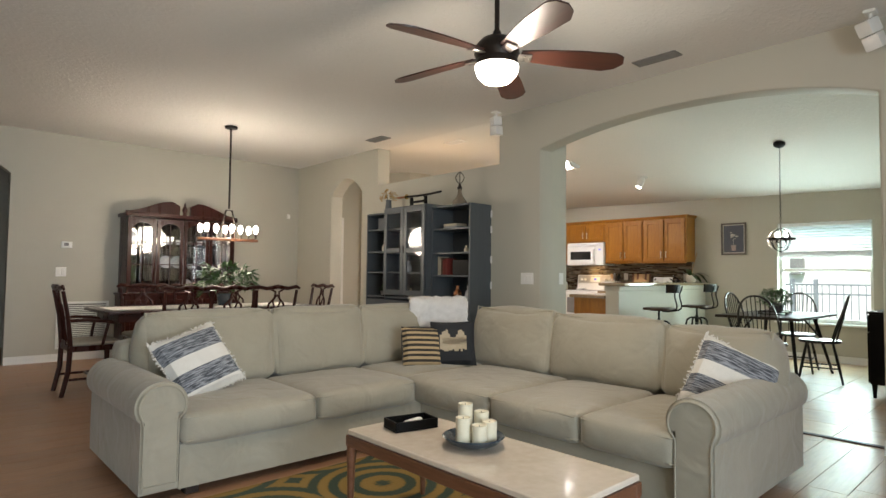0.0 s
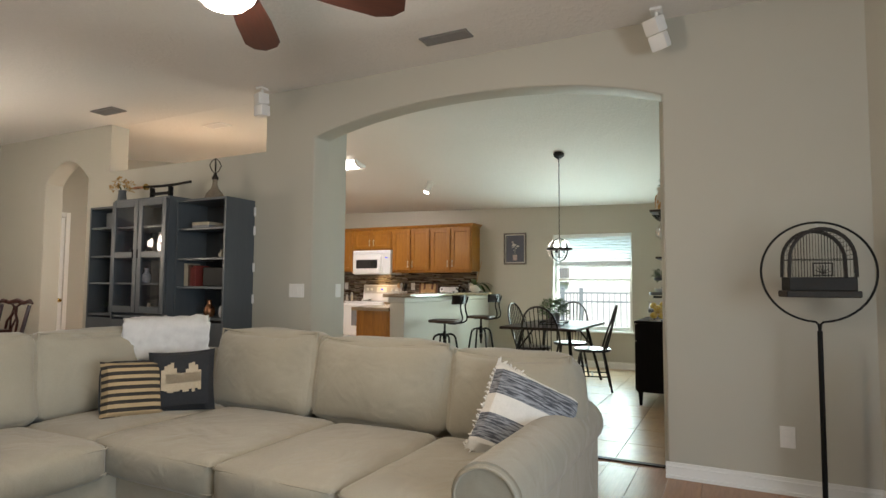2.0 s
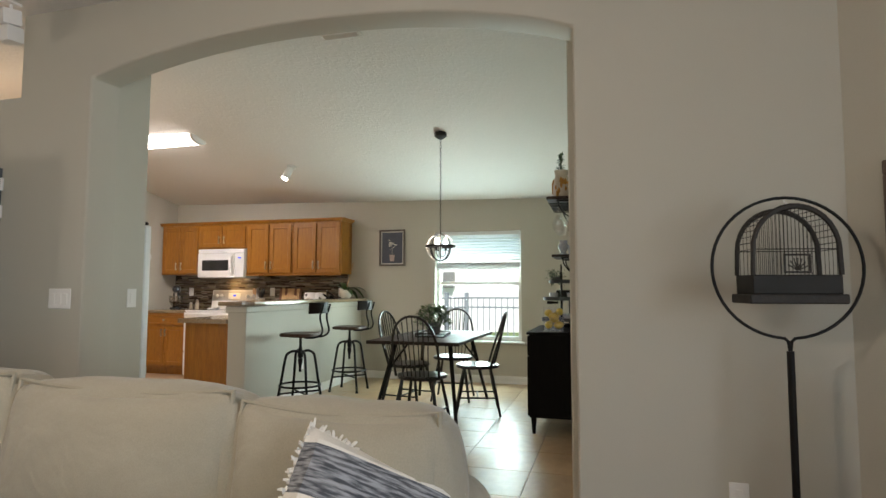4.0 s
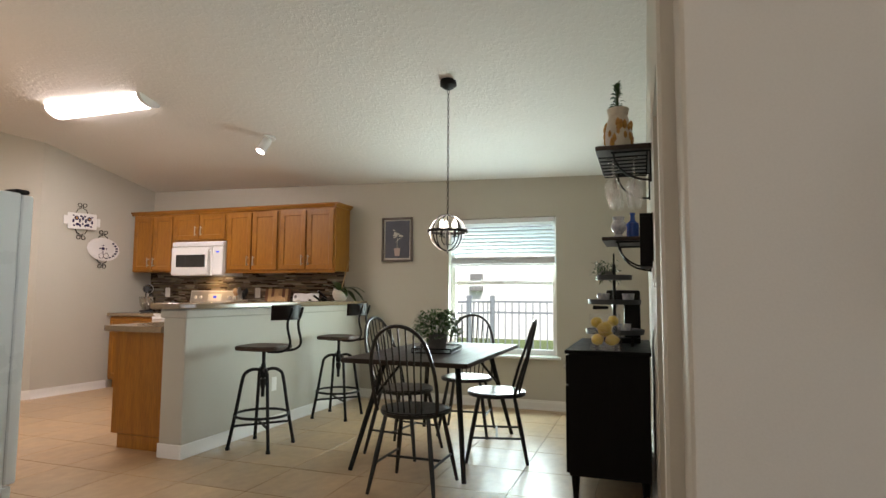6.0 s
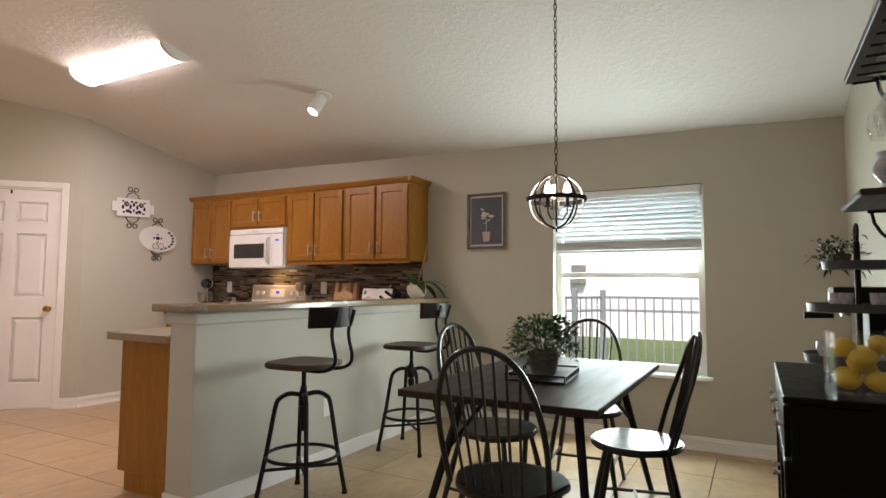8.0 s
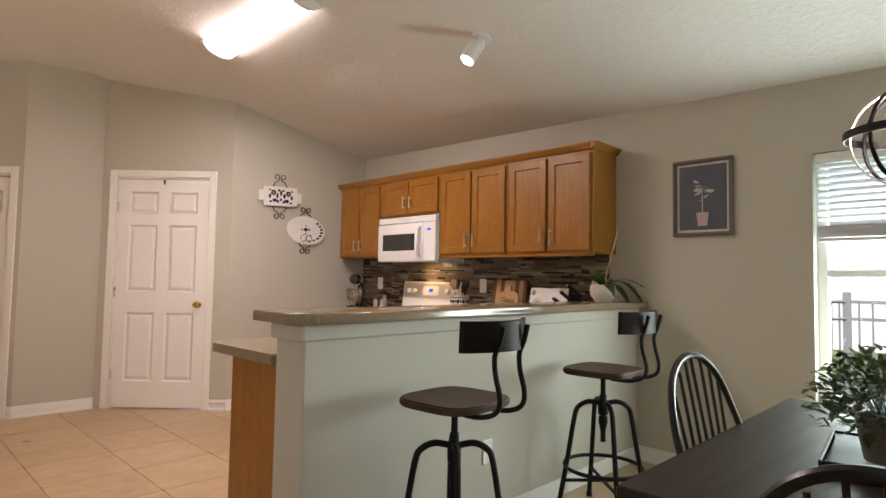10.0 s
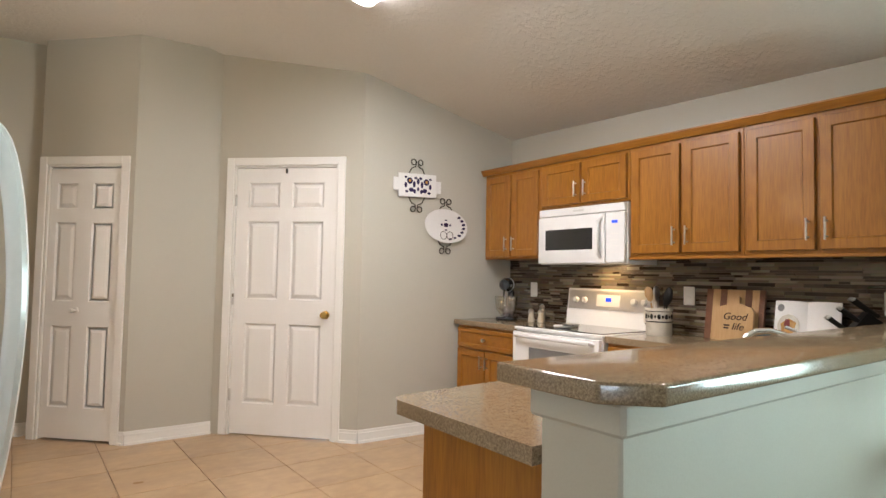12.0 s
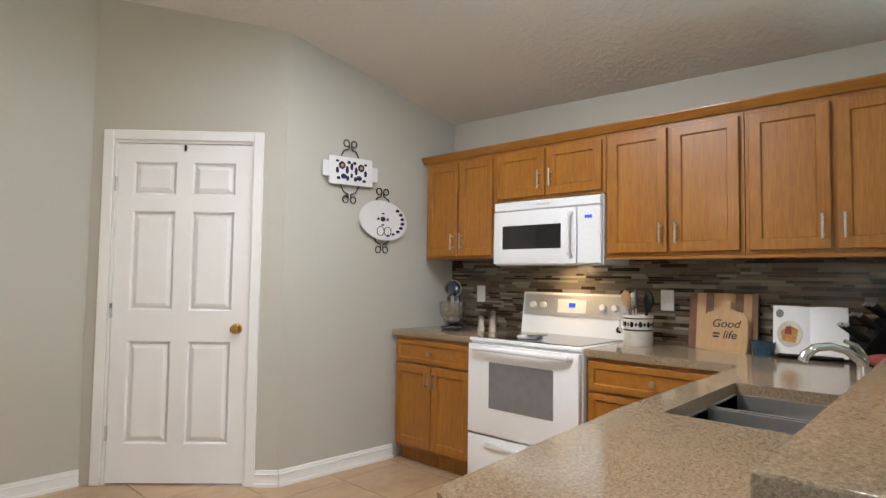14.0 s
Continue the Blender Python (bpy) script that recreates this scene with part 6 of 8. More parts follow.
part("tower", B(-0.085, 0.0, 0.036, 0.085, 0.10, 0.26, bevel=0.012, seg=2), M_BLACKM, cm)
part("head", B(-0.088, -0.11, 0.262, 0.088, 0.10, 0.34, bevel=0.015, seg=2), M_BLACKM, cm)
part("spout", rod(bmesh.new(), (0, -0.06, 0.225), (0, -0.06, 0.265), 0.018, n=12), M_STEEL, cm)
part("lever", rod(bmesh.new(), (0, -0.10, 0.225), (0, -0.20, 0.225), 0.010, 0.014, 10), M_BLACKM, cm)

# shelves on the nook wall; y out from the wall
def bracket(parent, x, z, d=0.19, h=0.16):
    bm = sweep(bmesh.new(), [(x, YN + 0.006, z - h), (x, YN + 0.006, z - 0.006), (x, YN + d, z - 0.006)], 0.0055, n=6)
    sweep(bm, [(x, YN + 0.008, z - h + 0.01)] + [(x, YN + 0.008 + (d - 0.02) * math.sin(radians(a)), z - 0.008 - (h - 0.018) * math.cos(radians(a))) for a in range(10, 91, 16)], 0.0055, n=6)
    part("bracket", bm, M_BLACKM, parent)


sh = thing("wall_shelf", "dark wooden wall shelf with a stemware rack on iron brackets", "shelf")
part("board", B(6.46, YN + 0.002, 1.832, 7.10, YN + 0.262, 1.854, bevel=0.003), M_ESP, sh)
bracket(sh, 6.50, 1.832)
bracket(sh, 7.06, 1.832)
for i in range(7):
    part("rack_rail", rod(bmesh.new(), (6.52 + i * 0.082, YN + 0.02, 1.807), (6.52 + i * 0.082, YN + 0.25, 1.807), 0.004, n=6), M_BLACKM, sh)
    part("rail_post", rod(bmesh.new(), (6.52 + i * 0.082, YN + 0.02, 1.807), (6.52 + i * 0.082, YN + 0.02, 1.833), 0.004, n=6), M_BLACKM, sh)
M_STEMW = glass("clear_stemware", (0.97, 0.97, 0.97), 0.06, 0.20)
wg = mesh_of("wine_glass", lathe(bmesh.new(), [(0.0, 0.0), (0.034, 0.0), (0.034, -0.002), (0.005, -0.006), (0.0035, -0.02), (0.0035, -0.085), (0.012, -0.10), (0.034, -0.125), (0.041, -0.155), (0.038, -0.185), (0.033, -0.205)], n=24), M_STEMW)
for i in range(4):
    for y in (YN + 0.085, YN + 0.185):
        ob = new("wine_glass", wg)
        ob.matrix_basis = pose(6.56 + i * 0.135, y, 1.8135)
        ob.visible_shadow = False
        tagged(ob, "clear wine glass hanging upside down from a rack", "wine glass", "hanging wine glasses")
M_CERAM = mat("cream_and_amber_glaze", (0.60, 0.55, 0.45), (0.50, 0.45, 0.36), 0.3, scale=5, fine=60, bump=0.05, coat=0.3)
M_AMBER = mat("amber_glaze", (0.50, 0.26, 0.045), (0.34, 0.15, 0.03), 0.3, scale=30, fine=60, bump=0.05, coat=0.3)
vs = thing("ceramic_vase", "cream ceramic vase with amber blossoms and green tops", "vase", pose(6.57, YN + 0.155, 1.855) @ Matrix.Diagonal((1.15, 1.15, 1.35, 1)))
part("body", lathe(bmesh.new(), [(0, 0), (0.048, 0), (0.056, 0.03), (0.055, 0.07), (0.044, 0.115), (0.040, 0.125), (0.048, 0.155), (0.044, 0.155), (0.036, 0.125), (0, 0.12)], n=28), M_CERAM, vs)
bm = bmesh.new()
rr = random.Random(1)
for k in range(34):
    a, z = rr.uniform(0, 6.28), rr.uniform(0.016, 0.095)
    r = 0.055
    bmesh.ops.create_icosphere(bm, subdivisions=1, radius=rr.uniform(0.014, 0.021), matrix=Matrix.Translation((r * math.cos(a), r * math.sin(a), z)) @ Matrix.Diagonal((0.6, 0.6, 1, 1)))
part("blossoms", bm, M_AMBER, vs, "raised amber blossoms")
for k, (x, y) in enumerate(((-0.018, 0.0), (0.02, 0.006))):
    bm, r = bmesh.new(), random.Random(20 + k)
    for i in range(34):
        a = r.uniform(0, 6.28)
        leaf_into(bm, (x, y, 0.14 + 0.003 * i), (math.cos(a), math.sin(a), 0.5 + 0.04 * i), 0.05, 0.012, 0.5, r)
    rod(bm, (x, y, 0.12), (x, y, 0.21), 0.004, n=6)
    part("greenery", bm, M_LEAFD, vs, "spiky green tops", smooth=0)
sh2 = thing("wall_shelf", "dark wooden wall shelf on iron brackets", "shelf")
part("board", B(6.86, YN + 0.002, 1.425, 7.30, YN + 0.262, 1.445, bevel=0.003), M_ESP, sh2)
bracket(sh2, 6.90, 1.425)
bracket(sh2, 7.26, 1.425)
wb = thing("wall_box", "black slatted wall box beside the shelf", "wall box")
part("back", B(6.50, YN + 0.001, 1.262, 6.78, YN + 0.012, 1.520), M_BLACKW, wb)
for x0, z0, x1, z1 in ((6.50, 1.262, 6.78, 1.277), (6.50, 1.505, 6.78, 1.520), (6.50, 1.277, 6.515, 1.505), (6.765, 1.277, 6.78, 1.505)):
    part("side", B(x0, YN + 0.012, z0, x1, YN + 0.062, z1, bevel=0.002), M_BLACKW, wb)
part("front", B(6.515, YN + 0.045, 1.277, 6.765, YN + 0.06, 1.505), M_BLACKW, wb)
solid("bottle", lathe(bmesh.new(), [(0, 0), (0.033, 0), (0.035, 0.01), (0.035, 0.085), (0.014, 0.105), (0.012, 0.135), (0.016, 0.137), (0.016, 0.146), (0, 0.146)], n=20), mat("cobalt_blue_glaze", (0.02, 0.09, 0.42), (0.012, 0.05, 0.28), 0.08, bump=0.0, coat=0.6), "cobalt blue bottle on a wall shelf", "bottle", pose(7.00, YN + 0.10, 1.4455))
solid("jug", lathe(bmesh.new(), [(0, 0), (0.028, 0), (0.03, 0.008), (0.018, 0.02), (0.04, 0.05), (0.042, 0.075), (0.028, 0.10), (0.034, 0.118), (0.03, 0.118), (0, 0.10)], n=22), M_CUP, "small patterned china jug on a wall shelf", "jug", pose(6.95, YN + 0.175, 1.4455))

# ---- dining end ----
tb = thing("dining_table", "long mahogany pedestal dining table with a white runner line", "table", pose(2.55, 6.20, 0))
bm = B(-1.10, -0.50, 0.735, 1.10, 0.50, 0.765, bevel=0.01, seg=3)
part("tabletop", bm, M_MAHOG, tb)
part("apron", B(-1.0, -0.42, 0.66, 1.0, 0.42, 0.734, bevel=0.004), M_MAHOG, tb)
for x in (-0.62, 0.62):
    pd2 = part("pedestal", lathe(bmesh.new(), [(0, 0.20), (0.075, 0.20), (0.085, 0.26), (0.06, 0.32), (0.095, 0.42), (0.10, 0.48), (0.055, 0.56), (0.06, 0.64), (0.12, 0.66), (0, 0.66)], at=(x, 0, 0), n=24), M_MAHOG, tb)
    for a in (45, 135, 225, 315):
        c, d = math.cos(radians(a)), math.sin(radians(a))
        part("foot", sweep(bmesh.new(), [(x + 0.04 * c, 0.04 * d, 0.27), (x + 0.16 * c, 0.16 * d, 0.22), (x + 0.28 * c, 0.28 * d, 0.09), (x + 0.37 * c, 0.37 * d, 0.035)], [0.045, 0.04, 0.032, 0.035], n=8), M_MAHOG, pd2)
M_LINEN = mat("white_linen", (0.78, 0.76, 0.72), (0.72, 0.70, 0.66), 0.9, scale=8, fine=160, bump=0.2, depth=0.002)
solid("table_runner", B(-1.02, -0.28, 0, 1.02, 0.28, 0.004), M_LINEN, "white linen runner on the dining table", "table runner", pose(2.55, 6.20, 0.7655))

M_SEATC = mat("pale_seat_cloth", (0.42, 0.38, 0.31), (0.32, 0.28, 0.22), 0.9, scale=10, fine=140, bump=0.2)


def dining_chair(m, arms=False):
    """A carved splat-back chair: x across, facing +y."""
    c = thing("dining_chair", "mahogany armchair with a carved splat back" if arms else "mahogany dining chair with a carved splat back", "chair", m, "chairs round the dining table")
    part("seat_frame", B(-0.24, -0.21, 0.40, 0.24, 0.22, 0.45, bevel=0.006), M_MAHOG, c)
    part("seat_cushion", soft(bmesh.new(), -0.225, -0.195, 0.445, 0.225, 0.205, 0.49, 0.012, 0.02, 5, 0.002), M_SEATC, c, "pale padded seat")
    for x in (-0.21, 0.21):
        part("front_leg", rod(bmesh.new(), (x, 0.19, 0), (x, 0.19, 0.41), 0.019, 0.025, 8), M_MAHOG, c)
        part("back_post", sweep(bmesh.new(), [(x * 0.95, -0.25, 0.0), (x * 0.97, -0.205, 0.22), (x, -0.195, 0.45), (x * 1.02, -0.225, 0.72), (x * 1.08, -0.27, 0.95)], [0.02, 0.022, 0.022, 0.018, 0.016], n=8), M_MAHOG, c)
        part("stretcher", rod(bmesh.new(), (x, -0.20, 0.15), (x, 0.19, 0.15), 0.012, n=8), M_MAHOG, c)
    rail = [(-0.265, -0.272, 0.965), (-0.22, -0.275, 0.985), (-0.12, -0.28, 0.965), (0, -0.282, 0.985), (0.12, -0.28, 0.965), (0.22, -0.275, 0.985), (0.265, -0.272, 0.965)]
    part("top_rail", sweep(bmesh.new(), rail, [0.012, 0.02, 0.02, 0.024, 0.02, 0.02, 0.012], n=8, flat=1.0), M_MAHOG, c)
    for s in (-1, 1):
        part("splat_scroll", sweep(bmesh.new(), [(s * 0.045, -0.20, 0.47), (s * 0.05, -0.215, 0.58), (s * 0.09, -0.235, 0.70), (s * 0.085, -0.25, 0.80), (s * 0.03, -0.262, 0.86), (s * 0.02, -0.272, 0.93), (s * 0.09, -0.278, 0.965)], 0.011, n=6), M_MAHOG, c)
        part("splat_scroll", sweep(bmesh.new(), [(0, -0.205, 0.52), (s * 0.03, -0.225, 0.64), (s * 0.01, -0.24, 0.74), (s * 0.045, -0.26, 0.83), (0, -0.268, 0.90)], 0.009, n=6), M_MAHOG, c)
    part("splat_base", B(-0.075, -0.215, 0.45, 0.075, -0.185, 0.485, bevel=0.004), M_MAHOG, c)
    part("stretcher", rod(bmesh.new(), (-0.21, 0.0, 0.15), (0.21, 0.0, 0.15), 0.012, n=8), M_MAHOG, c)
    if arms:
        for s in (-1, 1):
            part("armrest", sweep(bmesh.new(), [(s * 0.215, -0.21, 0.68), (s * 0.27, -0.08, 0.685), (s * 0.275, 0.08, 0.67), (s * 0.27, 0.13, 0.655)], 0.016, n=8), M_MAHOG, c)
            part("arm_post", sweep(bmesh.new(), [(s * 0.24, 0.05, 0.44), (s * 0.265, 0.07, 0.56), (s * 0.27, 0.09, 0.66)], 0.014, n=8), M_MAHOG, c)
    return c


side = dining_chair(pose(2.12, 5.90, 0))
for x in (2.55, 3.02):
    copy_thing(side, pose(x, 5.90, 0))
for x in (2.05, 2.60, 3.10):
    copy_thing(side, pose(x, 6.62, 0, 0, 0, 180))
head = dining_chair(pose(1.42, 6.22, 0, 0, 0, -90), True)
copy_thing(head, pose(3.66, 6.24, 0, 0, 0, 90))

# china cabinet: local x across, front at y = 0
cc = thing("china_cabinet", "mahogany china cabinet with glass doors and a scrolled pediment", "china cabinet", pose(2.14, 8.03, 0))
CW = 1.46
part("base", B(0, 0, 0.06, CW, 0.46, 0.82, bevel=0.006), M_MAHOG, cc)
part("plinth", B(0.02, 0.03, 0, CW - 0.02, 0.44, 0.058), M_MAHOG, cc)
part("ledge", B(-0.02, -0.02, 0.821, CW + 0.02, 0.465, 0.85, bevel=0.006), M_MAHOG, cc)
for k in range(4):
    d = part("base_door", shaker(0.34, 0.66, 0.018, 0.05), M_MAHOG, cc)
    d.matrix_basis = Matrix.Translation((0.02 + k * 0.36, -0.019, 0.10))
for x0, x1 in ((0.03, 0.05), (CW - 0.05, CW - 0.03)):
    part("side", B(x0, 0.06, 0.851, x1, 0.46, 1.85, bevel=0.003), M_MAHOG, cc)
M_MIRR = bpy.data.materials.new("mirror_back")
M_MIRR.use_nodes = True
M_MIRR.node_tree.nodes["Principled BSDF"].inputs["Metallic"].default_value = 1.0
M_MIRR.node_tree.nodes["Principled BSDF"].inputs["Roughness"].default_value = 0.06
M_MIRR.node_tree.nodes["Principled BSDF"].inputs["Base Color"].default_value = (0.28, 0.26, 0.24, 1)
part("mirror_back", B(0.05, 0.445, 0.851, CW - 0.05, 0.459, 1.85), M_MIRR, cc, "mirrored back panel")
part("top", B(0.0, 0.03, 1.851, CW, 0.46, 1.90, bevel=0.008), M_MAHOG, cc)
for z in (1.17, 1.50):
    part("glass_shelf", B(0.05, 0.10, z, CW - 0.05, 0.44, z + 0.006), M_GLASS, cc).visible_shadow = False
for k in range(4):
    x0 = 0.04 + k * 0.345
    w, h = 0.335, 0.97
    bm = bmesh.new()
    for a, b, c, d in ((0, 0, 0.04, h), (w - 0.04, 0, w, h), (0.04, 0, w - 0.04, 0.05)):
        box(bm, a, 0, b, c, 0.025, d, bevel=0.003)
    top = [(0.04, h - 0.16)] + arc(w / 2, h - 0.16, w / 2 - 0.04, 0.10, 180, 0, 12) + [(w - 0.04, h - 0.16), (w - 0.04, h), (0.04, h)]
    prism(bm, top[1:], 0, 0.025, "y")
    box(bm, w / 2 - 0.006, 0.002, 0.05, w / 2 + 0.006, 0.018, h - 0.07)
    for z in (0.36, 0.66):
        box(bm, 0.04, 0.002, z - 0.006, w / 2 - 0.006, 0.018, z + 0.006)
        box(bm, w / 2 + 0.006, 0.002, z - 0.006, w - 0.04, 0.018, z + 0.006)
    d = part("glass_door", bm, M_MAHOG, cc)
    d.matrix_basis = Matrix.Translation((x0, 0.06, 0.865))
    part("pane", B(0.04, 0.019, 0.05, w - 0.04, 0.022, h - 0.062), M_GLASS, d).visible_shadow = False
ped = []
for i in range(25):
    u = i / 24
    x = u * 0.66
    ped.append((x, 1.90 + 0.02 + 0.155 * (0.5 - 0.5 * math.cos(math.pi * min(1, u * 1.18))) - (0.05 * max(0, u - 0.86) / 0.14)))
bm = prism(bmesh.new(), [(0, 1.901)] + ped + [(0.66, 1.901)], 0.05, 0.10, "y")
part("pediment", bm, M_MAHOG, cc)
bm = prism(bmesh.new(), [(CW - x, z) for x, z in [(0, 1.901)] + ped + [(0.66, 1.901)]], 0.05, 0.10, "y")
part("pediment", bm, M_MAHOG, cc)
part("finial", lathe(bmesh.new(), [(0, 1.90), (0.03, 1.90), (0.02, 1.93), (0.035, 1.97), (0.03, 2.0), (0.012, 2.03), (0.014, 2.05), (0, 2.085)], at=(CW / 2, 0.075, 0), n=16), M_MAHOG, cc)
rr = random.Random(3)
for z in (0.852, 1.177, 1.507):
    for k in range(9):
        x = 0.14 + k * 0.145 + rr.uniform(-0.02, 0.02)
        h = rr.uniform(0.08, 0.20)
        kind = rr.choice(("plate", "glass", "cup"))
        w = pose(2.14 + x, 8.03 + (0.33 if kind == "plate" else 0.22), z + 0.001)
        if kind == "plate":
            solid("china_plate", on(lathe(bmesh.new(), [(0, 0.012), (0.05, 0.012), (0.085, 0.0), (0.088, 0.003), (0.055, 0.018), (0, 0.018)], n=24), pose(0, 0, 0.088, 80)), M_CUP, "patterned china plate standing in the cabinet", "plate", w, "china in the cabinet")
        elif kind == "glass":
            ob = solid("goblet", lathe(bmesh.new(), [(0, 0), (0.03, 0), (0.005, 0.008), (0.005, h * 0.5), (0.03, h * 0.65), (0.032, h), (0.03, h), (0, h * 0.6)], n=16), M_GLASS, "clear crystal goblet in the cabinet", "goblet", w, "china in the cabinet")
            ob.visible_shadow = False
        else:
            solid("teacup", lathe(bmesh.new(), cup, n=18), M_CUP, "patterned china cup in the cabinet", "cup", w, "china in the cabinet")

# chandelier over the dining table
ch = thing("chandelier", "dark linear chandelier with lit glass-shaded bulbs", "chandelier", pose(2.87, 6.60, 0))
part("canopy", lathe(bmesh.new(), [(0, CL), (0.075, CL), (0.07, CL - 0.025), (0, CL - 0.03)], n=24), M_BRONZE, ch)
part("rod", rod(bmesh.new(), (0, 0, 1.88), (0, 0, CL - 0.02), 0.011, n=10), M_BRONZE, ch)
part("yoke", sweep(bmesh.new(), [(-0.085, 0, 1.53), (-0.075, 0, 1.70), (-0.035, 0, 1.86), (0.035, 0, 1.86), (0.075, 0, 1.70), (0.085, 0, 1.53)], 0.011, n=8), M_BRONZE, ch)
part("bar", B(-0.36, -0.025, 1.50, 0.36, 0.025, 1.53, bevel=0.004), M_WALNUT, ch, "wooden cross bar")
for k in range(5):
    x = -0.29 + 0.145 * k
    for y in (-0.10, 0.10) if k % 2 == 0 else (0.0,):
        part("socket", rod(bmesh.new(), (x, y, 1.53), (x, y, 1.59), 0.014, n=10), M_BRONZE, ch)
        if y:
            part("arm", rod(bmesh.new(), (x, 0, 1.535), (x, y, 1.535), 0.007, n=8), M_BRONZE, ch)
        part("bulb", lathe(bmesh.new(), [(0, 1.59), (0.013, 1.595), (0.030, 1.64), (0.026, 1.67), (0.012, 1.69), (0, 1.693)], at=(x, y, 0), n=16), M_BULB, ch, "lit bulb")
area_c = bulb("chandelier_glow", (2.87, 6.60, 1.64), 38, (1, 0.88, 0.70), 0.22)

potted("table_plant", "spreading green house plant in a brown pot on the dining table", pose(2.70, 6.24, 0.770), [(0, 0), (0.07, 0), (0.09, 0.12), (0.095, 0.13), (0.085, 0.13), (0, 0.115)], M_BOWL, 12, 95, 0.34, 0.26, 0.19, 0.10, 0.05, M_LEAF, 0.8, -0.1)

# wall fittings of the dining wall
th = thing("thermostat", "white wall thermostat with a small grey screen", "thermostat", pose(1.575, YF, 1.46))
part("case", B(-0.06, -0.028, -0.04, 0.06, 0, 0.04, bevel=0.006, seg=2), M_SHELL, th)
part("screen", B(-0.03, -0.030, -0.015, 0.02, -0.027, 0.022), M_VENT, th)
gr = thing("return_grille", "white louvred return air grille on the wall", "grille", pose(1.49, YF, 0.15))
for x0, z0, x1, z1 in ((0, 0, 0.58, 0.03), (0, 0.56, 0.58, 0.59), (0, 0.03, 0.03, 0.56), (0.55, 0.03, 0.58, 0.56)):
    part("frame", B(x0, -0.018, z0, x1, -0.001, z1, bevel=0.003), M_TRIM, gr)
part("backing", B(0.03, -0.004, 0.03, 0.55, -0.001, 0.56), M_VENT, gr)
lv = mesh_of("louvre", on(B(0.03, -0.010, -0.001, 0.55, 0.010, 0.001), pose(0, 0, 0, 35)), M_TRIM, 0)
for i in range(22):
    piece("louvre", lv, gr, pose(0, -0.010, 0.045 + 0.0235 * i))
solid("motion_sensor", B(-0.025, -0.03, -0.035, 0.025, 0, 0.035, bevel=0.01, seg=2), M_SHELL, "small white wall sensor box", "sensor", pose(4.62, YF, 2.05))

# ---- grey bookcase under the ledge; local x to its right as one faces it, front at y = 0 ----
bk = thing("bookcase", "slate-grey bookcase with two glazed doors and open shelves, fairly full", "bookcase", pose(0, 0, 0))


def bk_box(name, x0, y0, z0, x1, y1, z1, m=None, parent=None, label=""):
    # x0, x1 are depths from the wall; y runs along it
    return part(name, B(XA - 0.004 - x1, y0, z0, XA - 0.004 - x0, y1, z1, bevel=0.002), m or M_GREYC, parent or bk, label)


def open_unit(y0, y1, d, zt, shelves):
    t = 0.022
    bk_box("side_panel", 0, y0, 0, d, y0 + t, zt)
    bk_box("side_panel", 0, y1 - t, 0, d, y1, zt)
    bk_box("top_panel", 0, y0 + t, zt - t, d, y1 - t, zt)
    # back in the darkened grey, which carries the shade between the shelves
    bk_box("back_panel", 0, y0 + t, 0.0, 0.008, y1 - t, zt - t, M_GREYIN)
    for z in shelves:
        bk_box("shelf", 0.008, y0 + t, z - 0.02, d - 0.012, y1 - t, z)
    bk_box("drawer_front", d - 0.02, y0 + t, 0.08, d, y1 - t, 0.82)


open_unit(4.18, 4.80, 0.33, 1.90, (0.86, 1.13, 1.38, 1.645))
open_unit(5.58, 6.06, 0.33, 1.90, (0.86, 1.16, 1.42, 1.70))
open_unit(4.802, 5.578, 0.40, 1.935, (0.86, 1.16, 1.40, 1.68))
for k in range(2):
    y0 = 4.812 + k * 0.38
    bm = bmesh.new()
    xx = XA - 0.004 - 0.425
    for a, b, c, d in ((0, 0, 0.055, 1.03), (0.319, 0, 0.374, 1.03), (0.055, 0, 0.319, 0.06), (0.055, 0.97, 0.319, 1.03), (0.055, 0.50, 0.319, 0.555)):
        box(bm, xx, y0 + a, 0.885 + b, xx + 0.022, y0 + c, 0.885 + d, bevel=0.003)
    d = part("glass_door", bm, M_GREYC, bk)
    part("pane", B(xx + 0.009, y0 + 0.055, 0.94, xx + 0.012, y0 + 0.319, 1.86), M_GLASS, d).visible_shadow = False
    part("handle", rod(bmesh.new(), (xx - 0.02, y0 + (0.345 if k == 0 else 0.03), 1.38), (xx - 0.02, y0 + (0.345 if k == 0 else 0.03), 1.46), 0.006, n=8), M_BLACKM, d)
for z in (1.80, 1.63, 1.30, 1.02):
    part("hinge_clip", B(XA - 0.022, 4.164, z - 0.04, XA - 0.004, 4.179, z + 0.04, bevel=0.003), M_SHELL, bk, "white plastic clip")

# things on its shelves
M_BOOKS = [mat("book_cloth_" + n, c, tuple(q * 0.7 for q in c), 0.7, scale=10, fine=80, bump=0.05) for n, c in (("cream", (0.52, 0.46, 0.34)), ("brown", (0.12, 0.06, 0.035)), ("black", (0.02, 0.02, 0.022)), ("grey", (0.25, 0.26, 0.27)), ("red", (0.22, 0.035, 0.025)))]
rr = random.Random(11)


def books(y0, n, z):
    y = y0
    for i in range(n):
        t, h = rr.uniform(0.02, 0.035), rr.uniform(0.16, 0.21)
        solid("book", B(-0.075, -t / 2, 0, 0.075, t / 2, h, bevel=0.002), rr.choice(M_BOOKS), "upright cloth-bound book on a shelf", "book", pose(XA - 0.18, y + t / 2, z), "books in the bookcase")
        y += t + 0.002


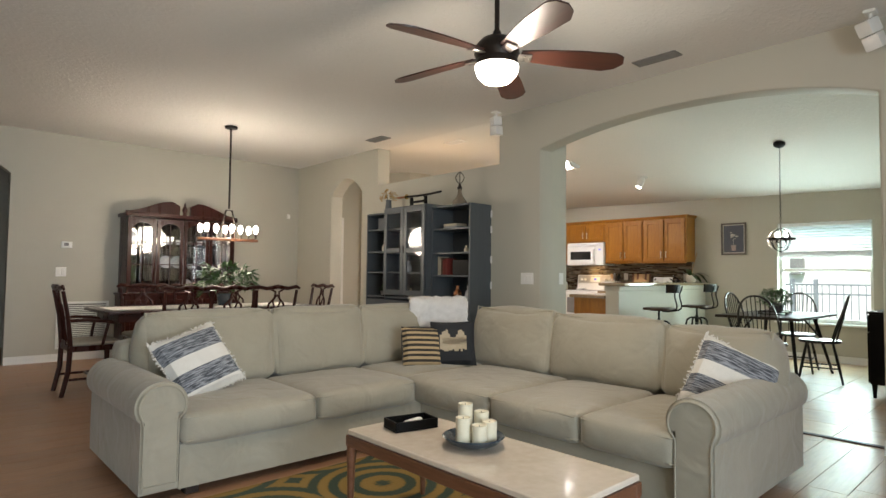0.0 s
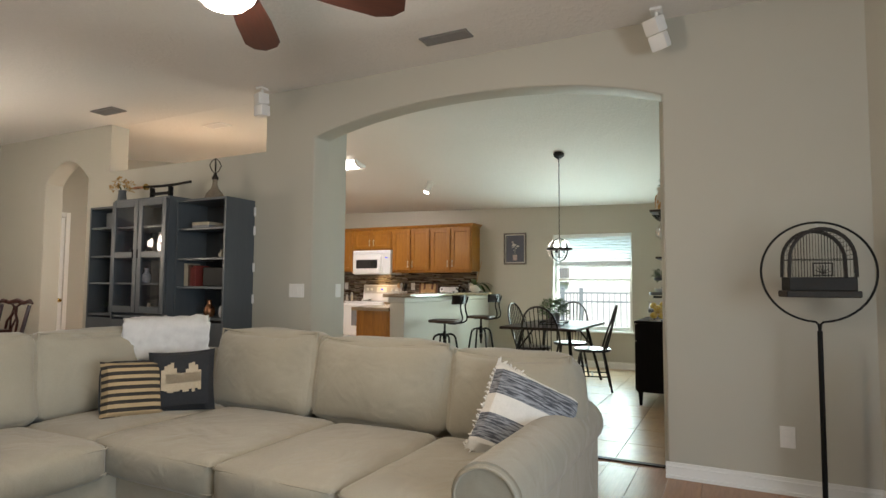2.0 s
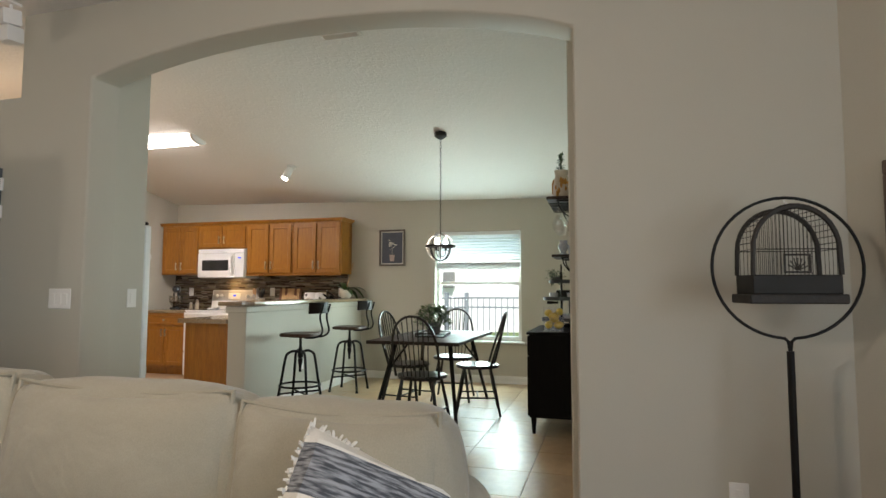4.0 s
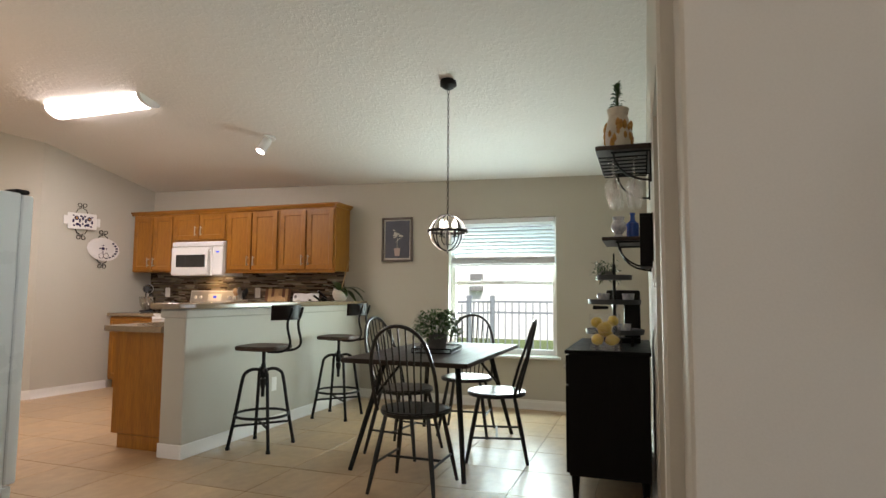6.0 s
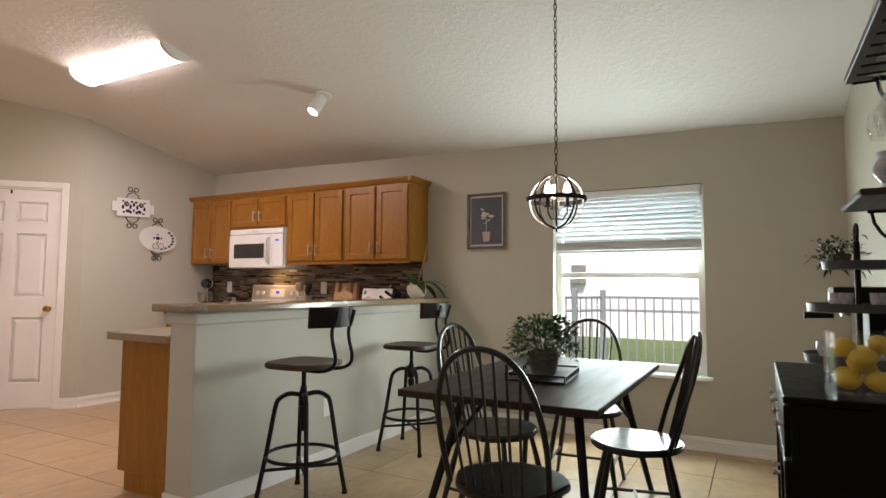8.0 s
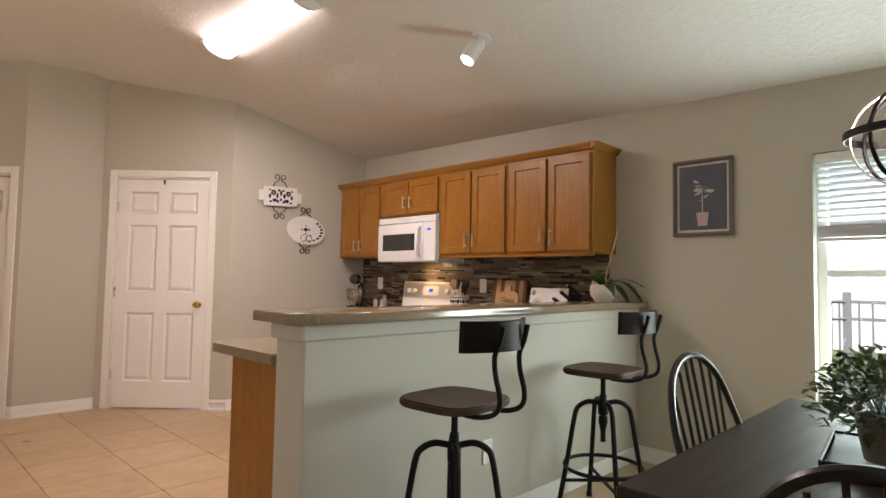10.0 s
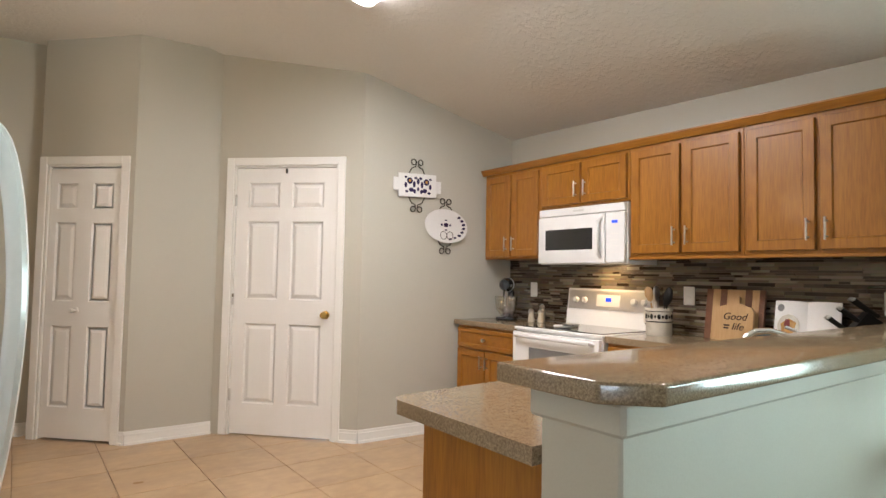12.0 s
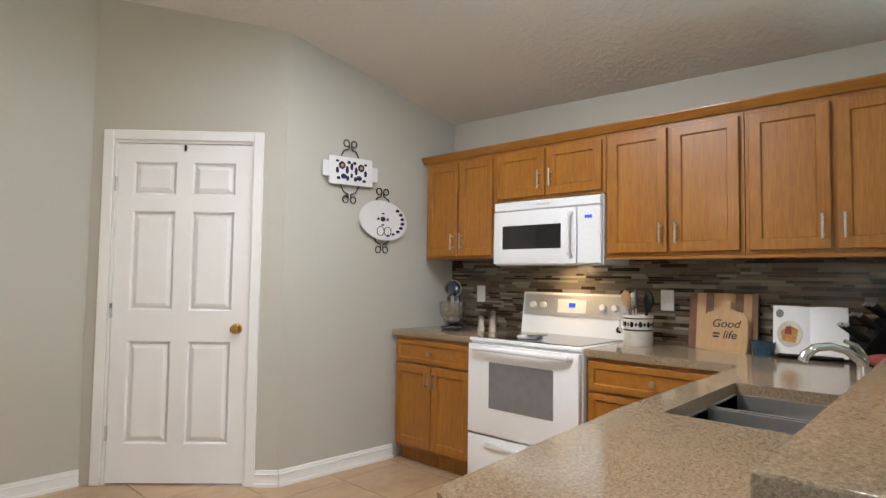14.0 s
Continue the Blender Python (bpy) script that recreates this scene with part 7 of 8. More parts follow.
def flat_books(y, z, n):
    for i in range(n):
        solid("book", B(-0.08, -0.105, 0, 0.08, 0.105, 0.026, bevel=0.002), M_BOOKS[0] if i else M_BOOKS[3], "cloth-bound book lying flat on a shelf", "book", pose(XA - 0.20, y, z + 0.0265 * i, 0, 0, rr.uniform(-5, 5)), "books in the bookcase")


flat_books(4.55, 1.6455, 2)
books(4.62, 5, 1.1305)
solid("decor_box", B(-0.07, -0.13, 0, 0.07, 0.13, 0.17, bevel=0.008), M_BLACKM, "black box with dark lid on a shelf", "box", pose(XA - 0.17, 4.42, 1.1305))
solid("decor_box", B(-0.07, -0.12, 0, 0.07, 0.12, 0.15, bevel=0.008), M_GREYC, "grey keepsake box on a shelf", "box", pose(XA - 0.17, 5.83, 1.7005))
M_COPPER = mat("copper_finish", (0.42, 0.20, 0.10), (0.28, 0.12, 0.06), 0.3, metal=0.9, scale=8, fine=60, bump=0.05)
jug = [(0, 0), (0.035, 0), (0.05, 0.04), (0.045, 0.08), (0.02, 0.11), (0.018, 0.14), (0.026, 0.15), (0, 0.15)]
for x, y, z, m, s, lb in ((0.16, 4.36, 0.8605, M_CUP, 1.0, "patterned china jug on a shelf"), (0.18, 4.52, 0.8605, M_COPPER, 1.0, "copper jug with a curved spout on a shelf"), (0.17, 5.82, 0.8605, M_COPPER, 0.9, "copper bowl ornament on a shelf"),
                          (0.17, 5.75, 1.1605, M_CUP, 1.0, "white china figurine jar on a shelf"), (0.17, 5.88, 1.4205, M_CERAM, 0.9, "cream vase on a shelf"), (0.17, 5.35, 0.8605, M_CERAM, 0.7, "cream pot behind a glass door"),
                          (0.17, 5.0, 0.8605, M_CUP, 0.8, "pale china jar behind a glass door"), (0.17, 5.05, 1.1605, M_GREYIN, 1.0, "grey vase behind a glass door"), (0.17, 5.4, 1.1605, M_CUP, 0.9, "pale china vase behind a glass door"),
                          (0.17, 5.1, 1.6805, M_COPPER, 0.8, "copper pot behind a glass door"), (0.17, 5.38, 1.4005, M_GREYIN, 0.8, "grey jar behind a glass door"), (0.17, 4.40, 1.3805, M_CERAM, 0.5, "small cream bowl on a shelf")):
    solid("ornament", lathe(bmesh.new(), [(a * s, b * s) for a, b in jug], n=20), m, lb, "ornament", pose(XA - x, y, z))
potted("shelf_plant", "small dark trailing plant on the bookcase shelf", pose(XA - 0.16, 5.92, 0.8605), [(0, 0), (0.03, 0), (0.04, 0.05), (0.036, 0.05), (0, 0.042)], M_POTG, 19, 30, 0.07, 0.08, 0.05, 0.03, 0.018, M_LEAFD, 0.9, -0.4)
# on top: decanter, sword on its stand, vase of dried flowers
hk = thing("decanter", "tall glass and metal decanter with a looped stopper", "decanter", pose(XA - 0.17, 4.51, 1.9005))
part("body", lathe(bmesh.new(), [(0, 0), (0.085, 0), (0.09, 0.015), (0.075, 0.06), (0.035, 0.11), (0.022, 0.15), (0.022, 0.19), (0.02, 0.19), (0.02, 0.15), (0, 0.12)], n=28), mat("smoked_amber_glass", (0.23, 0.19, 0.14), (0.14, 0.11, 0.08), 0.1, bump=0.0, coat=0.5), hk)
part("collar", lathe(bmesh.new(), [(0, 0.188), (0.028, 0.19), (0.03, 0.21), (0.02, 0.225), (0.012, 0.25), (0, 0.25)], n=20), M_BRONZE, hk)
for a in (0, 90):
    part("loop", on(sweep(bmesh.new(), [(0, 0, 0.245), (0.03, 0, 0.275), (0.05, 0, 0.32), (0.03, 0, 0.36), (0, 0, 0.385), (-0.03, 0, 0.36), (-0.05, 0, 0.32), (-0.03, 0, 0.275)], 0.005, n=6, closed=True), pose(0, 0, 0, 0, 0, a + 45)), M_BRONZE, hk)
sw = thing("sword_stand", "black wooden stand holding a sheathed curved sword", "sword", pose(XA - 0.20, 5.19, 1.9355, 0, 0, 90))
part("foot", B(-0.16, -0.05, 0, 0.16, 0.05, 0.018, bevel=0.004), M_BLACKW, sw)
for x in (-0.13, 0.13):
    part("upright", B(x - 0.015, -0.02, 0.018, x + 0.015, 0.02, 0.13, bevel=0.003), M_BLACKW, sw)
part("crossbar", B(-0.13, -0.012, 0.06, 0.13, 0.012, 0.085, bevel=0.002), M_BLACKW, sw)
part("sheath", sweep(bmesh.new(), [(-0.40, 0, 0.155), (-0.2, 0, 0.145), (0.0, 0, 0.143), (0.22, 0, 0.15)], 0.013, n=8), M_BLACKW, sw)
part("grip", sweep(bmesh.new(), [(0.22, 0, 0.15), (0.30, 0, 0.15), (0.40, 0, 0.152)], 0.014, n=8), M_COPPER, sw)
part("guard", on(lathe(bmesh.new(), [(0, -0.004), (0.032, -0.004), (0.032, 0.004), (0, 0.004)], n=16), pose(0.225, 0, 0.15, 0, 90, 0)), M_BRASS, sw)
fv = thing("flower_vase", "grey vase of dried yellow flowers on the bookcase", "vase", pose(XA - 0.17, 5.82, 1.9005))
part("body", lathe(bmesh.new(), [(0, 0), (0.05, 0), (0.055, 0.02), (0.042, 0.10), (0.034, 0.16), (0.04, 0.18), (0.036, 0.18), (0, 0.15)], n=22), M_GREYC, fv)
M_DRY = mat("dried_flower", (0.46, 0.28, 0.07), (0.28, 0.14, 0.04), 0.8, scale=30, fine=90, bump=0.2)
lv2, sm3 = bush(31, 34, 0.11, 0.12, 0.03, 0.02, 0.3, 0.0)
part("flowers", on(lv2, pose(0, 0, 0.19)), M_DRY, fv, "dried golden blossoms", smooth=0)
part("stems", on(sm3, pose(0, 0, 0.19)), M_LEAFD, fv, smooth=0)

# flower arrangement near the picture wall
fa = thing("floor_vase", "teal floor vase with white blossoms and eucalyptus leaves", "vase", pose(4.23, -0.49, 0))
M_TEAL = mat("teal_glaze", (0.020, 0.085, 0.085), (0.010, 0.045, 0.048), 0.18, scale=7, fine=60, bump=0.06, coat=0.5)
part("body", lathe(bmesh.new(), [(0, 0), (0.09, 0), (0.12, 0.10), (0.165, 0.32), (0.165, 0.44), (0.12, 0.54), (0.085, 0.58), (0.09, 0.61), (0.082, 0.61), (0.075, 0.58), (0, 0.56)], n=36), M_TEAL, fa)
r = random.Random(15)
lv, sm4, fl2 = bmesh.new(), bmesh.new(), bmesh.new()
for k in range(20):
    a, top = r.uniform(0, 6.28), r.uniform(0.72, 1.02)
    q = Vector((math.cos(a), math.sin(a), 0)) * r.uniform(0.05, 0.20)
    pts = [Vector((0, 0, 0.56)), Vector((q.x * 0.45, q.y * 0.45, 0.56 + (top - 0.56) * 0.55)), Vector((q.x, q.y, top))]
    sweep(sm4, pts, 0.0025, n=5)
    for i in range(7):
        t = 0.35 + 0.65 * i / 6
        p = pts[0].lerp(pts[1], t * 2) if t < 0.5 else pts[1].lerp(pts[2], t * 2 - 1)
        b = r.uniform(0, 6.28)
        leaf_into(lv, p, (math.cos(b), math.sin(b), r.uniform(-0.1, 0.7)), r.uniform(0.06, 0.08), r.uniform(0.05, 0.066), 0.3, r)
for k in range(80):
    a, q, z = r.uniform(0, 6.28), r.uniform(0.07, 0.19), r.uniform(0.46, 0.76)
    c = Vector((q * math.cos(a), q * math.sin(a), z))
    for i in range(5):
        b = i * 1.2566 + a
        leaf_into(fl2, c, (math.cos(b), math.sin(b), r.uniform(-0.3, 1.4)), 0.036, 0.032, 0.2, r)
part("leaves", lv, M_LEAFD, fa, "round eucalyptus leaves", smooth=0)
part("stems", sm4, M_LEAFD, fa, smooth=0)
part("blossoms", fl2, mat("white_petal", (0.80, 0.79, 0.76), (0.70, 0.70, 0.66), 0.7, bump=0.0), fa, "white blossoms", smooth=0)

# ---- mosaic backsplash ----
M_MOS = bpy.data.materials.new("brown_glass_mosaic")
M_MOS.use_nodes = True
N, L = M_MOS.node_tree.nodes, M_MOS.node_tree.links
P = N["Principled BSDF"]
ge, rp = N.new("ShaderNodeNewGeometry"), N.new("ShaderNodeValToRGB")
rp.color_ramp.interpolation = "CONSTANT"
els = rp.color_ramp.elements
els[0].position, els[0].color = 0.0, (0.05, 0.031, 0.019, 1)
els[1].position, els[1].color = 0.18, (0.23, 0.185, 0.125, 1)
for q, c in ((0.42, (0.115, 0.075, 0.045)), (0.56, (0.31, 0.27, 0.20)), (0.74, (0.16, 0.13, 0.095)), (0.88, (0.08, 0.055, 0.037))):
    e = els.new(q)
    e.color = (*c, 1)
oi, ad = N.new("ShaderNodeObjectInfo"), N.new("ShaderNodeMath")
L.new(ge.outputs["Random Per Island"], ad.inputs[0])
L.new(oi.outputs["Random"], ad.inputs[1])
fr = N.new("ShaderNodeMath")
fr.operation = "FRACT"
L.new(ad.outputs[0], fr.inputs[0])
L.new(fr.outputs[0], rp.inputs[0])
nz = N.new("ShaderNodeTexNoise")
nz.inputs["Scale"].default_value = 30
mx = N.new("ShaderNodeMix")
mx.data_type, mx.blend_type = "RGBA", "MULTIPLY"
mx.inputs[0].default_value = 0.5
L.new(rp.outputs[0], mx.inputs[6])
L.new(nz.outputs[1], mx.inputs[7])
L.new(mx.outputs[2], P.inputs["Base Color"])
mr = N.new("ShaderNodeMapRange")
mr.inputs[3].default_value, mr.inputs[4].default_value = 0.10, 0.5
L.new(fr.outputs[0], mr.inputs[0])
L.new(mr.outputs[0], P.inputs["Roughness"])
bs = setting("backsplash", B(XW - 0.006, 3.985, 0.884, XW - 0.001, 6.795, 1.371), mat("mosaic_grout", (0.20, 0.16, 0.12), (0.15, 0.12, 0.09), 0.85, bump=0.1), "brown and grey glass mosaic backsplash", "backsplash")
rr = random.Random(21)
bm = bmesh.new()
vs, fs, strips, singles = [], [], {}, 0
z = 0.888
while z < 1.365:
    h = rr.choice((0.0125, 0.0125, 0.020))
    y = 3.99 - rr.uniform(0, 0.1)
    while y < 6.79:
        w = rr.choice((0.05, 0.10, 0.10, 0.15, 0.20))
        a, b = max(y, 3.988), min(y + w - 0.002, 6.792)
        if b - a == w - 0.002 and 4.3 < y < 6.0 and singles < 300:
            singles += 1
            if (w, h) not in strips:
                strips[w, h] = mesh_of("mosaic_tile", B(0, 0, 0, 0.0065, w - 0.002, h, bevel=0.0006), M_MOS, 0)
            piece("mosaic_tile", strips[w, h], bs, pose(XW - 0.0118 - rr.uniform(0, 0.0025), a, z))
        elif b - a > 0.01:
            x1, x0, i = XW - 0.006, XW - 0.0115 - rr.uniform(0, 0.0025), len(vs)
            vs += [(x0, a, z), (x0, b, z), (x0, b, z + h), (x0, a, z + h), (x1, a, z), (x1, b, z), (x1, b, z + h), (x1, a, z + h)]
            fs += [(i, i + 3, i + 2, i + 1), (i, i + 1, i + 5, i + 4), (i + 2, i + 3, i + 7, i + 6), (i + 1, i + 2, i + 6, i + 5), (i + 3, i, i + 4, i + 7)]
        y += w
    z += h + 0.002
me = bpy.data.meshes.new("mosaic_strips")
me.from_pydata(vs, [], fs)
me.materials.append(M_MOS)
ob = new("mosaic_strips", me)
ob.parent = bs
ob["kind"] = "stuff"
for y in (6.50, 5.14, 4.08):
    plate(pose(XW - 0.0145, y, 1.13, 0, 0, -90), 0.075, 0.118, 1, True)

# ---- on the worktops ----
M_NAVY = mat("navy_enamel", (0.010, 0.010, 0.014), (0.007, 0.007, 0.010), 0.15, bump=0.0, coat=0.5)
mi = thing("stand_mixer", "glossy black stand mixer with a glass bowl", "mixer", pose(9.09, 6.56, 0.8825, 0, 0, 38))
part("base", B(-0.12, -0.075, 0, 0.11, 0.075, 0.03, bevel=0.02, seg=3), M_NAVY, mi)
part("column", B(0.04, -0.045, 0.03, 0.105, 0.045, 0.24, bevel=0.02, seg=3), M_NAVY, mi)
part("head", place(lathe(bmesh.new(), [(0, -0.15), (0.04, -0.145), (0.055, -0.08), (0.06, 0.05), (0.05, 0.12), (0, 0.135)], n=22), pose(-0.01, 0, 0.285, 0, 90, 0)), M_NAVY, mi)
part("band", place(lathe(bmesh.new(), [(0.0575, -0.045), (0.0595, -0.045), (0.0605, -0.02), (0.0585, -0.02)], n=22), pose(-0.01, 0, 0.285, 0, 90, 0)), M_NICKEL, mi)
part("bowl", lathe(bmesh.new(), [(0, 0.035), (0.045, 0.035), (0.05, 0.045), (0.085, 0.10), (0.092, 0.19), (0.088, 0.19), (0.08, 0.10), (0, 0.05)], at=(-0.055, 0, 0), n=24), glass("mixer_bowl_glass", (0.88, 0.88, 0.86), 0.05, 0.22), mi, "clear glass bowl")
part("beater", rod(bmesh.new(), (-0.055, 0, 0.12), (-0.055, 0, 0.24), 0.012, n=8), M_STEEL, mi)
for x, y in ((9.16, 6.36), (9.17, 6.27)):
    sk2 = thing("shaker", "small glass shaker with a metal lid", "shaker", pose(x, y, 0.8825), "salt and pepper shakers")
    part("body", lathe(bmesh.new(), [(0, 0), (0.024, 0), (0.026, 0.02), (0.018, 0.055), (0.02, 0.07), (0, 0.07)], n=14), M_CERAM, sk2)
    part("lid", lathe(bmesh.new(), [(0.021, 0.07), (0.022, 0.085), (0.012, 0.098), (0, 0.10)], n=14), M_NICKEL, sk2)
solid("tall_shaker", lathe(bmesh.new(), [(0, 0), (0.026, 0), (0.026, 0.085), (0.018, 0.10), (0.022, 0.12), (0.012, 0.135), (0, 0.14)], n=16), M_NICKEL, "tall metal pepper mill beside the stove", "pepper mill", pose(9.24, 6.32, 0.8825))
# crock of utensils
M_CROCK = mat("cream_stoneware", (0.66, 0.62, 0.54), (0.58, 0.54, 0.46), 0.3, scale=5, fine=60, bump=0.03, coat=0.3)
ck = thing("utensil_crock", "cream stoneware crock with navy bands holding utensils", "crock", pose(9.14, 5.23, 0.8825))
part("body", lathe(bmesh.new(), [(0, 0), (0.074, 0), (0.078, 0.01), (0.078, 0.15), (0.082, 0.155), (0.082, 0.168), (0.072, 0.168), (0.070, 0.02), (0, 0.015)], n=32), M_CROCK, ck)
for z0, z1 in ((0.083, 0.090), (0.148, 0.153)):
    part("band", lathe(bmesh.new(), [(0.0785, z0), (0.0795, z0), (0.0795, z1), (0.0785, z1)], n=32), M_NAVY, ck, "navy painted band")
bm = bmesh.new()
for k in range(22):
    a = 2 * math.pi * k / 22
    c = (0.0792 * math.cos(a), 0.0792 * math.sin(a), 0.118)
    place_m = Matrix.Translation(c) @ pose(0, 0, 0, 0, 0, math.degrees(a)) @ pose(0, 0, 0, 0, 90, 0)
    sub = lathe(bmesh.new(), [(0, 0.001), (0.011 if k % 2 else 0.007, 0.001), (0.010 if k % 2 else 0.006, -0.001)], n=8, sx=1.5)
    place(sub, place_m)
    tmp = bpy.data.meshes.new("t")
    sub.to_mesh(tmp)
    bm.from_mesh(tmp)
    sub.free()
    bpy.data.meshes.remove(tmp)
part("painted_leaves", bm, M_NAVY, ck, "navy painted leaf pattern")
part("handle", sweep(bmesh.new(), [(0.02, 0.078, 0.14), (0.02, 0.115, 0.135), (0.02, 0.115, 0.075), (0.02, 0.078, 0.06)], 0.008, n=8), M_CROCK, ck)
M_SPOON = wood("pale_spoon_wood", (0.50, 0.32, 0.15), (0.38, 0.22, 0.09), 0.6, 2)
for k, (x, y, tx, ty, h, m, r) in enumerate(((0.02, 0.03, -0.02, 0.07, 0.30, M_SPOON, 0.028), (-0.02, 0.0, -0.03, 0.0, 0.31, M_STEEL, 0.034), (0.0, -0.03, 0.0, -0.07, 0.28, M_BLACKM, 0.032), (0.03, -0.01, 0.04, -0.05, 0.30, M_BLACKM, 0.026), (0.0, 0.02, 0.03, 0.05, 0.29, M_STEEL, 0.024), (-0.03, -0.02, -0.04, -0.09, 0.27, M_BLACKM, 0.03))):
    u = solid("utensil", sweep(bmesh.new(), [(x, y, 0.02), (x + (tx - x) * 0.6, y + (ty - y) * 0.6, 0.02 + h * 0.6)], 0.005, n=6), m, "kitchen utensil standing in a crock", "utensil", pose(9.14, 5.23, 0.8825), "utensils in the crock")
    d = Vector((tx - x, ty - y, h)).normalized()
    b2 = place(lathe(bmesh.new(), [(0, -0.05), (r * 0.5, -0.04), (r, 0), (r * 0.8, 0.035), (0, 0.05)], n=14, sy=0.35), Matrix.Translation((x + (tx - x) * 0.8, y + (ty - y) * 0.8, 0.02 + h * 0.78)) @ d.to_track_quat("Z", "Y").to_matrix().to_4x4() @ pose(0, 0, 0, 0, 0, 90))
    part("head", b2, m, u)
# boards leaning on the wall
M_BOARDL = wood("maple_board", (0.52, 0.33, 0.15), (0.42, 0.25, 0.10), 0.5, 2)
cb = thing("cutting_board", "striped walnut and maple cutting board against the wall", "cutting board", Matrix.Translation((9.25, 4.83, 0.8825)) @ pose(0, 0, 0, 0, 0, -90) @ pose(0, 0, 0, -9, 0, 0))
xs = (-0.17, -0.13, -0.085, -0.045, 0.06, 0.10, 0.14, 0.17)
for k in range(7):
    part("strip", B(xs[k], 0, 0, xs[k + 1], 0.022, 0.30, bevel=0.001), M_WALNUT if k % 2 == 0 else M_BOARDL, cb)
cb2 = thing("cutting_board", "pale handled board lettered Good life", "cutting board", Matrix.Translation((9.20, 4.80, 0.8825)) @ pose(0, 0, 0, 0, 0, -90) @ pose(0, 0, 0, -10, 0, 0))
out = [(-0.10, 0), (0.10, 0), (0.105, 0.02), (0.105, 0.17), (0.09, 0.20), (0.04, 0.215), (0.022, 0.225), (0.022, 0.255), (0.012, 0.265), (-0.012, 0.265), (-0.022, 0.255), (-0.022, 0.225), (-0.04, 0.215), (-0.09, 0.20), (-0.105, 0.17), (-0.105, 0.02)]
part("board", prism(bmesh.new(), out, 0, 0.016, "y"), M_BOARDL, cb2)
M_INK = mat("burnt_lettering", (0.022, 0.014, 0.010), (0.014, 0.009, 0.006), 0.8, bump=0.0)


def lettering(text, size, m, parent, material, align="CENTER", shear=0.0):
    cu = bpy.data.curves.new("lettering", "FONT")
    cu.body, cu.size, cu.align_x, cu.extrude, cu.shear = text, size, align, 0.0008, shear
    tmp = new("lettering", cu)
    dg = bpy.context.evaluated_depsgraph_get()
    me = bpy.data.meshes.new_from_object(tmp.evaluated_get(dg))
    bpy.data.objects.remove(tmp)
    me.materials.clear()
    me.materials.append(material)
    ob = new("lettering", me)
    ob.parent, ob.matrix_basis = parent, m
    return ob


lettering("Good", 0.058, pose(0, -0.001, 0.125, 90, 0, 0), cb2, M_INK, shear=0.25)
lettering("life", 0.058, pose(0.02, -0.001, 0.068, 90, 0, 0), cb2, M_INK, shear=0.25)
part("small_words", B(-0.06, -0.0015, 0.072, -0.03, 0.0, 0.080), M_INK, cb2)
part("small_words", B(-0.06, -0.0015, 0.088, -0.025, 0.0, 0.096), M_INK, cb2)
solid("ramekin", lathe(bmesh.new(), [(0, 0), (0.045, 0), (0.055, 0.05), (0.058, 0.07), (0.053, 0.07), (0.048, 0.012), (0, 0.01)], n=24), mat("blue_stoneware", (0.035, 0.075, 0.11), (0.02, 0.045, 0.07), 0.25, bump=0.05, coat=0.4), "small blue stoneware pot on the worktop", "pot", pose(9.17, 4.615, 0.8825))
# open cook book on a stand
ob = thing("cook_book", "open cook book with a food photo on a dark stand", "book", Matrix.Translation((9.20, 4.425, 0.8825)) @ pose(0, 0, 0, 0, 0, -82) @ pose(0, 0, 0, -18, 0, 0) @ Matrix.Diagonal((0.82, 1, 1, 1)))
M_PAPER = mat("white_paper", (0.80, 0.79, 0.77), (0.76, 0.75, 0.72), 0.6, scale=4, fine=90, bump=0.02)
part("stand", B(-0.16, 0.012, 0, 0.16, 0.022, 0.20, bevel=0.002), M_BLACKM, ob)
part("ledge", B(-0.16, -0.04, 0, 0.16, 0.012, 0.012, bevel=0.002), M_BLACKM, ob)
for s in (-1, 1):
    bm = bmesh.new()
    prism(bm, [(0, 0.004), (s * 0.05, -0.008), (s * 0.12, -0.010), (s * 0.185, -0.004), (s * 0.185, 0.008), (0, 0.011)], 0.014, 0.255, "z")
    part("page", bm, M_PAPER, ob)
part("photo_plate", place(lathe(bmesh.new(), [(0, 0.002), (0.062, 0.002), (0.064, 0.0)], n=28), pose(-0.10, -0.0105, 0.115, 90, 0, 0)), M_CERAM, ob)
part("photo_cake", place(prism(bmesh.new(), [(-0.035, -0.035), (0.03, -0.045), (0.045, 0.02), (0.0, 0.04), (-0.045, 0.01)], 0.002, 0.004, "z"), pose(-0.10, -0.0105, 0.115, 90, 0, 0)), M_AMBER, ob, "golden cake photo")
part("photo_berries", place(prism(bmesh.new(), [(-0.02, -0.005), (0.015, -0.01), (0.012, 0.028), (-0.012, 0.03)], 0.004, 0.0055, "z"), pose(-0.105, -0.0105, 0.12, 90, 0, 0)), M_BOOKS[4], ob, "red berries photo")
part("photo_cup", place(lathe(bmesh.new(), [(0, 0.002), (0.02, 0.002), (0.021, 0.0)], n=16), pose(-0.15, -0.0075, 0.215, 90, 0, 0)), M_VENT, ob)
